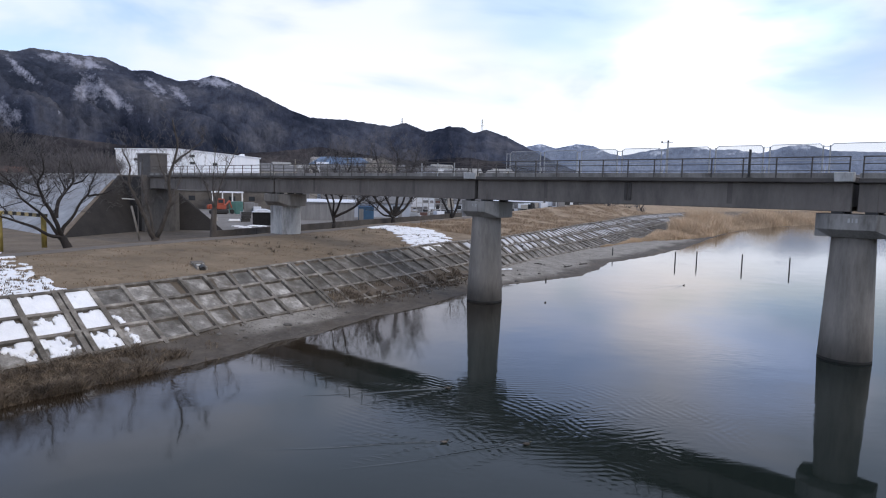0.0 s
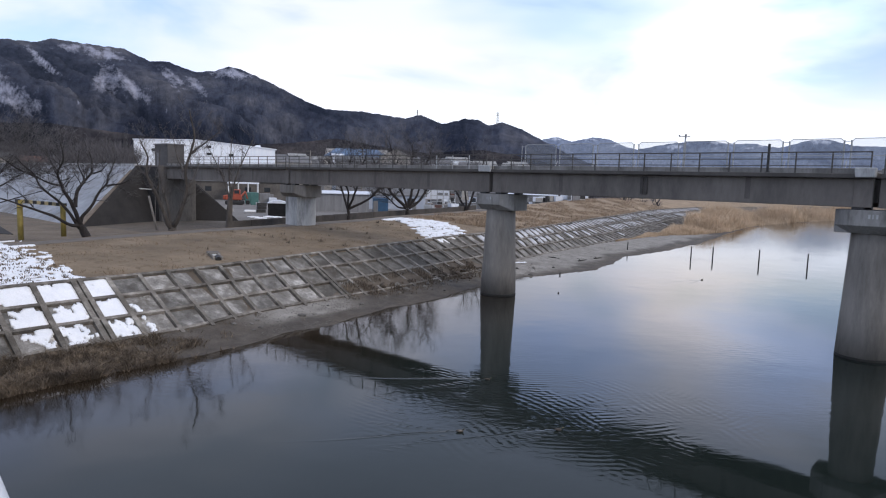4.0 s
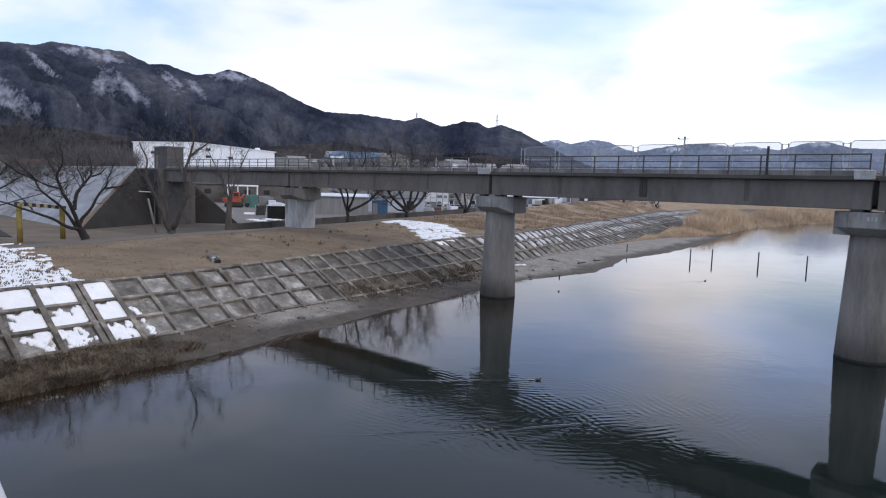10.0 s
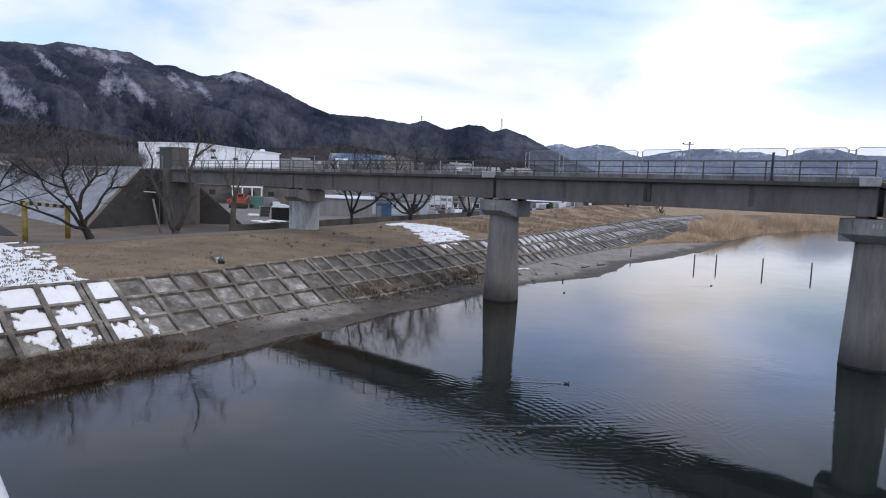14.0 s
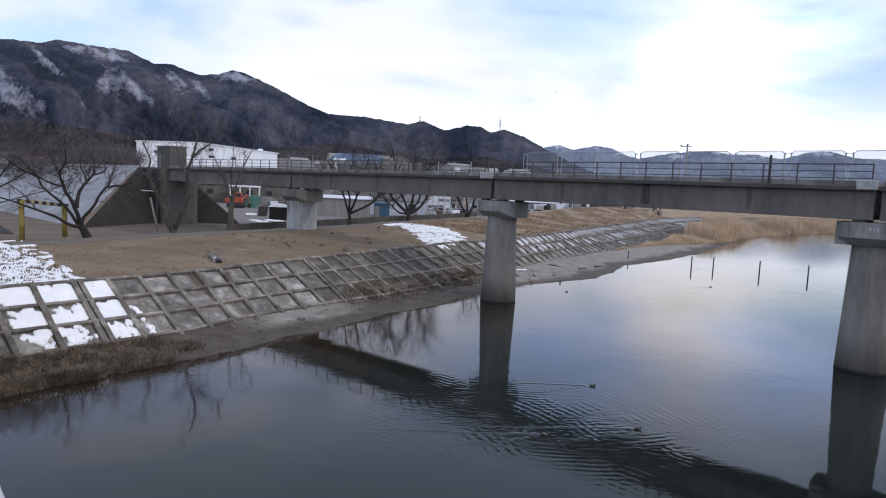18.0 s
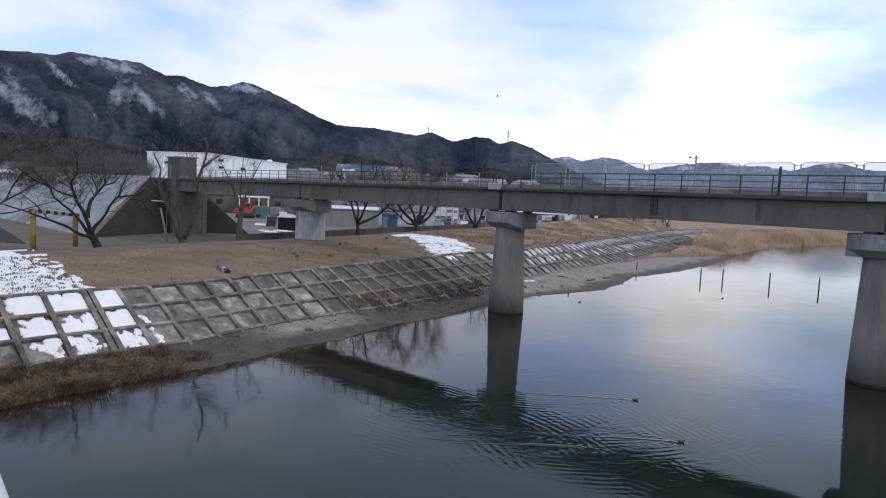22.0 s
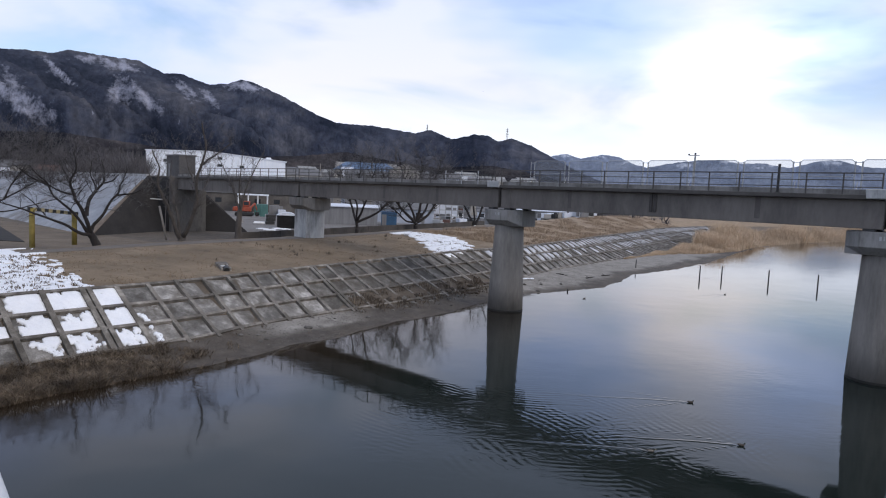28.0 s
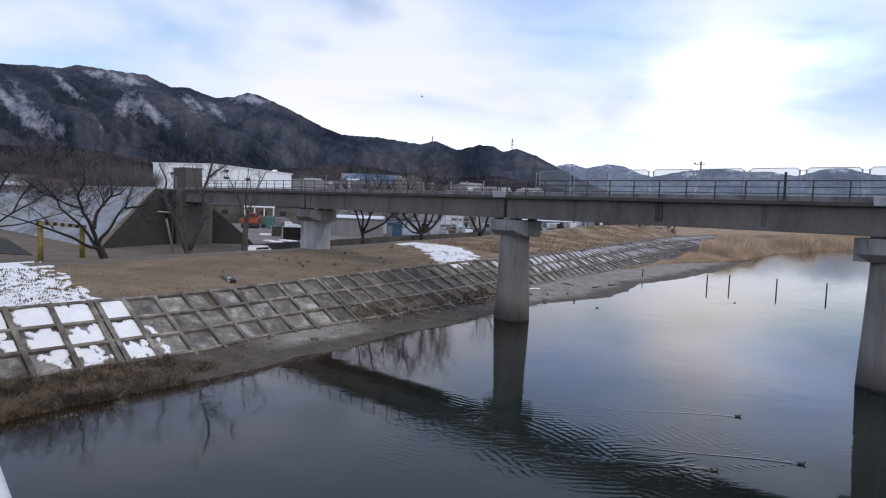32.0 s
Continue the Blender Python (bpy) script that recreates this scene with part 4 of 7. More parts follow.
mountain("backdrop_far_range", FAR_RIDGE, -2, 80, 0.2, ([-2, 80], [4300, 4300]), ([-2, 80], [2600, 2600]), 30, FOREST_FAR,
         "pale haze-blue distant mountains with some snow", 0.4, [(8.4, 0.073, 1.6, 0.35, 4), (11.6, 0.072, 1.4, 0.3, 0), (18.6, 0.063, 2.4, 0.35, -8), (21.6, 0.069, 2.0, 0.35, 6), (24.3, 0.063, 1.6, 0.3, -8), (29, 0.07, 2.6, 0.4, 0), (13.6, 0.064, 1.8, 0.3, -20)], 4.0)
HILLS = [(-75, 0.05), (-45, 0.06), (-37, 0.058), (-33, 0.062), (-29, 0.056), (-25, 0.05), (-20, 0.045), (-15, 0.052), (-11, 0.062), (-7, 0.052), (-3, 0.045), (2, 0.052), (6, 0.042), (9, 0.03), (12, 0.012), (20, 0.004), (80, 0.006)]
mountain("backdrop_hills", HILLS, -75, 80, 0.25, ([-75, 10, 20, 80], [900, 900, 1500, 1500]), ([-75, 10, 20, 80], [480, 480, 900, 900]), 36, FOREST_LOW,
         "low wooded hills at the foot of the mountains", 0.5, seed=9.0)

# ---- railway embankment beyond the abutment ----
PALE = material("pale_slope_concrete", [(0.21, 0.225, 0.25), (0.37, 0.385, 0.415)], 0.2, 0.92, 0.15, 0.04, 2, second=((0.15, 0.14, 0.13), 0.25, 0.48, 0.68), stretch=(1, 1, 0.5))
EARTH = material("bare_earth", [(0.11, 0.082, 0.058), (0.20, 0.155, 0.115)], 1.2, 0.95, 0.3, 0.04, 6)
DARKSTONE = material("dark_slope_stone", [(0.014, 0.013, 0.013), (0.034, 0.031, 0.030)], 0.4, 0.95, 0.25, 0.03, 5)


def embankment():
    t = thing("embankment", "railway embankment with a pale concrete side slope and a dark stone end", "embankment", kind="structure")
    T, F = 9.7, 2.0
    for side in (1, -1):
        q = [(61, 3 * side, T), (420, 3 * side, T), (420, 14.5 * side, F), (49.0, 14.5, F) if side > 0 else (51.0, -7.4, F)]
        raw("side_slope", q, [(0, 1, 2, 3)], PALE, t)
        out = (49.0, 14.5, F) if side > 0 else (51.0, -7.4, F)
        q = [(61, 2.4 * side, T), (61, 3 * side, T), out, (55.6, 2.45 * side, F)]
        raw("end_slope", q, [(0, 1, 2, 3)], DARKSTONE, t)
    a, b = Vector((61, 3, T)), Vector((49.0, 14.5, F))
    for i in range(8):  # earth washed down along the hip
        p, q = a.lerp(b, 0.08 + i * 0.115), a.lerp(b, 0.08 + (i + 1) * 0.115)
        w0, w1 = 0.5 + 0.14 * i, 0.64 + 0.14 * i
        v = [p + Vector((-0.1, 0, 0.02)), q + Vector((-0.1, 0, 0.02)), q + Vector((w1, 0, 0.06)), p + Vector((w0, 0, 0.06))]
        raw("earth_strip", v + [c - Vector((0, 0, 0.25)) for c in v], [(0, 3, 2, 1), (4, 5, 6, 7), (0, 1, 5, 4), (1, 2, 6, 5), (2, 3, 7, 6), (3, 0, 4, 7)], EARTH, t)
    bm = bmesh.new()
    box(bm, 61, -3.0, 9.4, 420, 3.0, 9.75)
    part("track_bed", bm, material("track_bed", [(0.10, 0.09, 0.085), (0.2, 0.19, 0.18)], 3, 0.95, 0.3), t)
    bm = bmesh.new()
    box(bm, 61, 2.8, 9.3, 420, 3.2, 9.95, 0.03)
    part("edge_kerb", bm, CONCRETE_LIGHT, t)
    t.matrix_world = at_bridge(0)


embankment()


def abutment():
    t = thing("abutment", "grey concrete abutment wall under the end of the railway bridge", "abutment", kind="structure")
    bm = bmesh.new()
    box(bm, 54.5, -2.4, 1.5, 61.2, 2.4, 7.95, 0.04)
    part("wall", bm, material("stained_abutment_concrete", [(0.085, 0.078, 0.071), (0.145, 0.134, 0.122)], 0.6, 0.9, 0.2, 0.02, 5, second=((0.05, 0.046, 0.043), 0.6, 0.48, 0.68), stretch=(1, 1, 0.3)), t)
    bm = bmesh.new()
    box(bm, 55.2, -2.4, 7.95, 61.2, 2.4, 9.8, 0.04)
    part("back_wall", bm, CONCRETE, t)
    # thin plates that give the abutment's sides the end slope's dark colour
    for side in (1, -1):
        ys = sorted((side * 2.4, side * 2.5))
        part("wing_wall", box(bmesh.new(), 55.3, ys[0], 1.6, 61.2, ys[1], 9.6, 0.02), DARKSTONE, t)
    for x in (54.85,):
        for y in (-1.2, 1.2):
            bm = bmesh.new()
            box(bm, x - 0.28, y - 0.25, 7.95, x + 0.28, y + 0.25, 8.06)
            part("bearing", bm, BLACK, t)
    t.matrix_world = at_bridge(0)


abutment()


# ---- trees: bare winter branches ----
def grow(branches, p, d, length, r, depth, rng, droop, spread, kids):
    """Adds a bent branch as a list of (point, radius), then its side shoots."""
    n = 5 if depth > 1 else 2 + (depth > 0)
    pts = [(p.copy(), r)]
    d = d.normalized()
    for i in range(n):
        d = (d + Vector((rng.uniform(-1, 1), rng.uniform(-1, 1), rng.uniform(-0.6, 0.9) - droop)) * 0.24).normalized()
        p = p + d * (length / n)
        pts.append((p.copy(), max(0.005, r * (1 - 0.62 * (i + 1) / n))))
    branches.append((depth, pts))
    if depth <= 0:
        return
    for i in range(kids):
        k = rng.uniform(0.3, 1.0) if i else 1.0
        j = min(n - 1, int(k * n))
        q, rr = pts[j + 1] if k == 1.0 else pts[j]
        axis = Vector((rng.uniform(-1, 1), rng.uniform(-1, 1), rng.uniform(-0.35, 0.8)))
        nd = (d + axis * spread).normalized()
        grow(branches, q, nd, length * rng.uniform(0.48, 0.72), rr * rng.uniform(0.55, 0.78), depth - 1, rng, droop, spread, kids)


def skin(branches, seg):
    bm = bmesh.new()
    for depth, pts in branches:
        n = seg if depth > 1 else 3
        prev = None
        for i, (p, r) in enumerate(pts):
            d = (pts[min(i + 1, len(pts) - 1)][0] - pts[max(i - 1, 0)][0])
            q = d.to_track_quat("Z", "Y").to_matrix()
            ring = [bm.verts.new(p + q @ Vector((r * math.cos(2 * math.pi * k / n), r * math.sin(2 * math.pi * k / n), 0))) for k in range(n)]
            if prev:
                for k in range(n):
                    bm.faces.new((prev[k], prev[(k + 1) % n], ring[(k + 1) % n], ring[k]))
            prev = ring
    return bm


def limb_tree(x, y, z, trunk, limbs, seed, label, bark=BARK, reach=1.0, depth=3, kids=3, spread=0.9, lift=0.0, fine=0.42, rise=0.0, thick=1, bare=0.0):
    """trunk and limbs: radius and a few places (across, height) as the tree is seen from the road bridge; the depth is drawn by chance."""
    rng = random.Random(seed)
    t = thing("tree", label, "tree", "bare trees along the bank", m=pose(x, y, z - 0.1, 0, 0, -math.degrees(math.atan2(x, y))))
    br = []

    def run(r0, r1, places, deep):
        pts, v = [], 0.0
        drift = rng.uniform(-deep, deep)
        for (u0, h0), (u1, h1) in zip(places, places[1:]):
            for k in range(4):
                f = k / 4
                pts.append(Vector((u0 + (u1 - u0) * f + rng.uniform(-0.06, 0.06), v + drift * len(pts) / 4, h0 + (h1 - h0) * f + rng.uniform(-0.05, 0.05))))
        pts.append(Vector((*places[-1][:1], drift * len(pts) / 4, places[-1][1])))
        n = len(pts) - 1
        soft = [pts[0]] + [(pts[i - 1] + pts[i] * 2 + pts[i + 1]) / 4 for i in range(1, n)] + [pts[n]]
        return [(p, r0 + (r1 - r0) * (i / n) ** 0.8) for i, p in enumerate(soft)]

    part("trunk", skin([(9, run(trunk[0] * 1.25, trunk[0] * 0.85, trunk[1], 0.0))], 10), bark, t, "", True)
    for r, places in limbs:
        if rise:
            places = places + [(places[-1][0] * 1.2 + 0.1, places[-1][1] + rise * 0.5), (places[-1][0] * 1.3, places[-1][1] + rise)]
        limb = run(r * (1.5 if bark == BARK else 1.6), max(0.025, r * 0.32), places, 0.9)
        part("limb", skin([(9, limb)], 8), bark, t, "", True)
        n = len(limb) - 1
        for i in range(int(n * 0.3), n + 1):
            p, rr = limb[i]
            if p.z < bare + rng.uniform(-1.2, 0.8):
                continue
            d = (limb[i][0] - limb[i - 1][0]).normalized()
            for k in range((1 if i % 3 else 2) * thick):
                side = Vector((rng.uniform(-1, 1), rng.uniform(-1, 1), rng.uniform(-0.55, 0.75) + lift)) * 1.2
                grow(br, p, d * 0.6 + side, reach * rng.uniform(0.7, 1.7), max(0.012, rr * fine), depth, rng, -lift * 0.3, spread, kids)
    tagged(part("crown", skin([b for b in br if b[0] > 1], 4), bark, t, "", True), kind="stuff")
    tagged(part("outer_crown", skin([b for b in br if b[0] <= 1], 3), TWIG, t, "", True), kind="stuff")
    return t


# spreading cherry by the path, leaning to the water
limb_tree(-28.6, 50.1, 3.6, (0.30, [(-1.0, -0.25), (-1.1, 0.1), (-1.33, 0.62), (-1.6, 1.05)]),
          [(0.11, [(-1.5, 0.85), (-2.08, 0.96), (-3.24, 1.83), (-4.55, 2.34), (-5.83, 2.96), (-7.5, 3.6)]), (0.11, [(-1.58, 0.95), (-1.81, 1.2), (-2.28, 2.08), (-3.05, 3.07), (-4.0, 3.91), (-4.3, 4.85), (-5.2, 5.8)]),
           (0.13, [(-1.5, 0.95), (-1.65, 1.5), (-1.9, 2.54), (-2.48, 3.63), (-2.72, 4.41), (-2.8, 5.16), (-2.31, 5.98), (-2.5, 7.2)]), (0.06, [(-2.6, 3.98), (-3.62, 4.23), (-4.48, 4.84), (-5.2, 5.3)]),
           (0.11, [(-1.85, 2.4), (-1.63, 3.66), (-1.13, 4.49), (-0.54, 5.2), (-0.55, 5.96), (-0.8, 7.0)]), (0.05, [(-0.54, 5.06), (0.05, 5.23), (0.5, 5.8)]),
           (0.11, [(-1.45, 0.9), (-1.42, 1.56), (-0.72, 2.35), (-0.13, 3.5), (0.47, 4.35), (0.66, 5.13), (1.1, 6.2)]), (0.06, [(0.47, 4.12), (1.49, 4.26), (2.4, 4.8)]),
           (0.05, [(-2.8, 5.07), (-3.44, 5.99), (-3.7, 6.8)]), (0.06, [(-4.19, 4.55), (-5.65, 5.33), (-6.6, 6.2)]), (0.04, [(-4.55, 2.34), (-5.4, 3.3), (-6.4, 4.1)]), (0.04, [(-1.13, 4.49), (-1.5, 5.5), (-1.4, 6.8)])],
          3, "spreading bare cherry tree with dark leaning limbs beside the path", reach=1.0, kids=3, depth=3, lift=0.0, fine=0.34, thick=1, bare=2.9)
# its neighbour along the path, whose crown reaches over
limb_tree(-37.6, 46.4, 3.6, (0.30, [(0.0, -0.25), (0.0, 0.5), (0.1, 1.2)]),
          [(0.07, [(0.1, 1.1), (0.9, 2.3), (2.2, 3.4), (3.6, 4.3), (5.0, 5.2), (6.2, 6.4)]), (0.12, [(0.1, 1.1), (0.4, 2.8), (1.2, 4.6), (1.9, 6.2), (2.6, 7.4)]), (0.05, [(2.2, 3.4), (3.0, 5.0), (3.9, 6.4), (4.5, 7.2)]),
           (0.12, [(0.0, 1.1), (-1.0, 2.6), (-2.4, 4.2), (-3.4, 6.0)]), (0.10, [(0.05, 1.1), (-0.2, 3.4), (-0.5, 5.6), (-0.2, 7.4)]), (0.045, [(0.9, 2.3), (2.4, 2.5), (4.2, 3.1), (5.8, 3.6)])],
          23, "bare cherry tree with wide dark limbs beside the path", reach=1.2, kids=4, depth=3, lift=0.0, fine=0.36, thick=3, bare=4.0)
limb_tree(-26.2, 57.4, 3.6, (0.36, [(0, -0.2), (0.0, 0.3), (0.02, 0.7)]),
          [(0.15, [(-0.12, 0.3), (-0.31, 0.6), (-0.96, 2.52), (-1.55, 4.04), (-2.04, 5.29), (-1.83, 6.58), (-2.4, 8.0)]), (0.11, [(-0.07, 0.4), (-0.34, 2.29), (-0.75, 3.82), (-1.11, 5.6), (-0.94, 7.4)]),
           (0.17, [(0.1, 0.4), (0.3, 0.8), (0.86, 2.33), (1.32, 3.92), (1.04, 5.47), (1.5, 6.79), (1.96, 8.38), (1.5, 10.6)]), (0.07, [(1.04, 5.47), (0.5, 6.8), (0.2, 8.6)]),
           (0.09, [(1.6, 7.0), (2.2, 7.6), (2.94, 8.19), (4.0, 9.1)]), (0.05, [(-1.6, 4.3), (-2.6, 5.6), (-3.2, 7.0)]), (0.05, [(1.32, 3.9), (2.1, 5.3), (2.5, 6.9)])],
          5, "tall bare tree with several upright grey stems", BARK_PALE, reach=0.95, lift=0.25, spread=0.75, fine=0.22)
limb_tree(-23.0, 63.2, 3.6, (0.30, [(0, -0.2), (0.0, 1.4), (0.1, 2.9)]),
          [(0.08, [(0.08, 2.7), (-0.4, 4.4), (-1.0, 6.0), (-2.2, 8.4)]), (0.085, [(0.1, 2.7), (0.5, 4.6), (1.3, 6.8), (2.4, 9.0)]), (0.07, [(0.1, 2.8), (0.0, 5.5), (0.3, 8.8)])],
          7, "slender bare tree beside the path", BARK_PALE, reach=0.85, lift=0.35, spread=0.7)
limb_tree(-13.6, 78.4, 3.7, (0.2, [(0.0, -0.3), (0.03, 0.87), (-0.1, 1.6)]),
          [(0.11, [(-0.1, 1.5), (-0.48, 2.73), (-0.92, 3.88), (-1.41, 5.25), (-1.9, 6.6)]), (0.11, [(0.0, 1.6), (0.49, 2.76), (0.82, 3.71), (1.25, 5.12), (1.5, 6.8)]),
           (0.12, [(0.0, 1.5), (1.44, 2.09), (2.59, 2.83), (3.39, 3.56), (4.18, 4.76), (4.6, 5.8)]), (0.09, [(-0.1, 1.7), (0.02, 3.1), (-0.28, 4.37), (-0.15, 5.6), (0.1, 7.2)])],
          11, "bare forked cherry tree on the bank", rise=1.8, reach=1.3, kids=3, lift=0.12, fine=0.42, thick=2)
limb_tree(-7.4, 92.5, 3.8, (0.3, [(0.04, -0.2), (0.02, 0.62), (0.0, 1.3)]),
          [(0.17, [(-0.15, 1.1), (-1.41, 2.22), (-2.4, 3.28), (-3.39, 4.61), (-4.0, 5.9)]), (0.14, [(-0.08, 1.2), (-0.45, 2.53), (-1.18, 3.87), (-1.78, 5.49), (-2.0, 7.2)]),
           (0.17, [(0.08, 1.2), (0.5, 2.84), (0.63, 3.94), (0.68, 5.85), (0.4, 7.8)]), (0.16, [(0.2, 1.1), (1.63, 2.05), (2.41, 3.18), (3.05, 4.57), (3.4, 6.2)]),
           (0.10, [(-0.2, 1.0), (-1.38, 1.18), (-2.22, 1.92), (-3.07, 2.71), (-4.3, 3.6)]), (0.12, [(0.2, 1.3), (1.32, 2.86), (1.82, 4.53), (2.04, 6.18), (2.5, 7.6)])],
          13, "broad bare cherry tree on the bank", rise=2.6, reach=1.6, kids=3, lift=0.12, fine=0.42, thick=2)
limb_tree(1.0, 112.0, 4.0, (0.32, [(0.48, -0.6), (0.45, -0.1), (0.45, 0.3)]),
          [(0.17, [(0.42, -0.1), (-0.14, 0.86), (-0.86, 2.16), (-1.75, 3.79), (-2.6, 5.6)]), (0.17, [(0.5, -0.1), (1.16, 1.58), (1.59, 3.25), (2.17, 5.25), (2.5, 6.9)]), (0.14, [(0.46, 0.0), (0.4, 1.55), (0.08, 3.52), (0.16, 5.84), (0.4, 7.6)])],
          17, "bare cherry tree behind the railway bridge", rise=2.2, reach=1.6, kids=3, lift=0.12, fine=0.3)


# ---- posts standing in the river ----
def river_post(x, y, top):
    bm = bmesh.new()
    tube(bm, (0, 0, -1.2), (0, 0, top), 0.085, 0.08, 10)
    tube(bm, (0, 0, top), (0, 0, top + 0.04), 0.06, 0.03, 10)
    ob = part("mooring_post", bm, BLACK, None, "", True)
    ob.matrix_world = pose(x, y, 0)
    tagged(ob, "thin dark wooden post standing in the river", "post", "posts standing in the river")


for x, y, top in ((42.0, 76.2, 1.5), (37.5, 78.9, 1.54), (33.0, 81.9, 1.46), (30.0, 81.3, 1.46)):
    river_post(x, y, top)


# ---- ducks ----
DOWN = material("duck_down", [(0.035, 0.03, 0.026), (0.085, 0.072, 0.06)], 14.0, 0.8, 0.3)
HEADS = material("dark_plumage", [(0.012, 0.016, 0.013), (0.03, 0.035, 0.03)], 8.0, 0.6)
BILL = material("bill", [(0.30, 0.22, 0.06), (0.36, 0.27, 0.09)], 8.0, 0.5)


def ball(bm, c, r, u=12, v=8):
    bmesh.ops.create_uvsphere(bm, u_segments=u, v_segments=v, radius=1.0, matrix=Matrix.Translation(c) @ Matrix.Diagonal((*r, 1)))
    return bm


def duck(wake=True):
    t = thing("duck", "small brown duck swimming on the river", "duck", "ducks on the river")
    bm = ball(bmesh.new(), (0, 0, 0.06), (0.25, 0.12, 0.105))
    for v in bm.verts:
        if v.co.x < -0.12:
            v.co.z += (-0.12 - v.co.x) * 0.55
            v.co.y *= 0.75
    part("body", bm, DOWN, t, "", True)
    bm = bmesh.new()
    tube(bm, (0.16, 0, 0.08), (0.215, 0, 0.17), 0.06, 0.045, 8)
    ball(bm, (0.235, 0, 0.19), (0.072, 0.052, 0.055))
    part("head", bm, HEADS, t, "", True)
    bm = ball(bmesh.new(), (0.32, 0, 0.178), (0.05, 0.028, 0.014), 8, 6)
    part("bill", bm, BILL, t, "", True)
    bm = bmesh.new()
    tube(bm, (-0.22, 0, 0.10), (-0.33, 0, 0.12), 0.06, 0.015, 6)
    part("tail", bm, DOWN, t)
    for sgn in (1, -1):
        bm = ball(bmesh.new(), (-0.03, sgn * 0.085, 0.09), (0.18, 0.035, 0.06), 10, 6)
        part("wing", bm, DOWN, t, "", True)
    for o in t.children:
        o.data.transform(Matrix.Scale(0.5, 4))
    if wake:
        bm = bmesh.new()
        # a fan of short waves on each side, and the line that the bird draws behind it
        nx, ny, ex, ey = 130, 80, 8.4, 2.3
        grid = []
        for i in range(nx + 1):
            row = []
            for j in range(ny + 1):
                x, y = -0.02 - ex * i / nx, -ey + 2 * ey * j / ny
                r, side = -x, abs(y)
                fan = side / max(0.05, r)
                near = math.exp(-((fan - 0.42) / 0.13) ** 2) * math.exp(-r / 2.4) * min(1.0, r / 0.25)
                h = 0.013 * near * math.cos(2 * math.pi * (0.62 * r + 1.05 * side) / 0.36)
                h += 0.015 * math.exp(-((y - 0.07 * math.sin(r * 1.1)) / 0.075) ** 2) * max(0.0, 1 - r / ex) ** 0.8 * min(1.0, r / 0.2)
                rim = min(1.0, i / 2, (nx - i) / 6, j / 4, (ny - j) / 4)
                row.append(bm.verts.new((x, y, -0.003 + 0.006 * near + h * rim)))
            grid.append(row)
        for i in range(nx):
            for j in range(ny):
                q = (grid[i][j], grid[i + 1][j], grid[i + 1][j + 1], grid[i][j + 1])
                if max(v.co.z for v in q) > -0.0025:
                    bm.faces.new(q)
        bmesh.ops.delete(bm, geom=[v for v in bm.verts if not v.link_faces], context="VERTS")
        bmesh.ops.recalc_face_normals(bm, faces=bm.faces[:])
        if sum(f.normal.z for f in bm.faces) < 0:
            bmesh.ops.reverse_faces(bm, faces=bm.faces[:])
        part("wake", bm, WATER, t, "low spreading ripples on the water", True)
    return t


SWIMS = [
    [(0, 0.36, 27.22), (2, 0.88, 27.55), (6, 2.35, 27.5), (9, 3.52, 28.0), (11, 4.27, 28.16), (13, 4.84, 28.3), (17, 6.12, 28.46), (19, 6.84, 28.45), (21, 7.64, 28.49), (23, 8.4, 28.43), (25, 9.2, 28.23), (28, 10.45, 28.21), (30, 11.23, 28.0), (32, 12.02, 27.92)],
    [(0, 3.05, 21.18), (2, 3.45, 21.66), (6, 4.26, 22.2), (9, 4.83, 22.75), (11, 5.19, 23.01), (13, 5.67, 23.11), (17, 6.81, 23.25), (19, 7.42, 23.39), (21, 8.09, 23.55), (23, 8.81, 23.51), (25, 9.53, 23.36), (28, 10.6, 23.26), (30, 11.34, 23.04), (32, 12.12, 22.73)],
    [(0, 0.2, 21.2), (3, 0.3, 21.4), (6, 0.5, 21.56), (9, 1.13, 21.72), (11, 1.54, 22.01), (13, 2.15, 22.08), (17, 3.16, 22.23), (19, 3.83, 22.31), (21, 4.52, 22.43), (23, 5.16, 22.44), (25, 5.84, 22.44), (28, 6.97, 22.18), (30, 7.76, 22.07), (32, 8.68, 21.71)],
    [(0, 8.21, 49.62), (6, 8.49, 51.78), (9, 8.7, 52.8), (13, 9.09, 54.41), (19, 10.06, 56.4), (23, 10.58, 57.2), (28, 11.11, 57.86), (32, 11.75, 58.3)],
    [(0, 23.47, 60.98), (9, 24.6, 62.5), (18, 25.7, 64.0), (28, 26.94, 65.67), (32, 27.4, 66.3)],
]
DUCKS = [duck(i != 3) for i in range(5)]
for ob in DUCKS[2].children:  # the drake with pale flanks
    if ob.name.startswith("wing"):
        ob.data.materials[0] = material("pale_flank", [(0.15, 0.13, 0.115), (0.26, 0.235, 0.21)], 9.0, 0.8)
tagged(DUCKS[2], "duck with pale flanks and a dark head on the river", "duck", "ducks on the river")


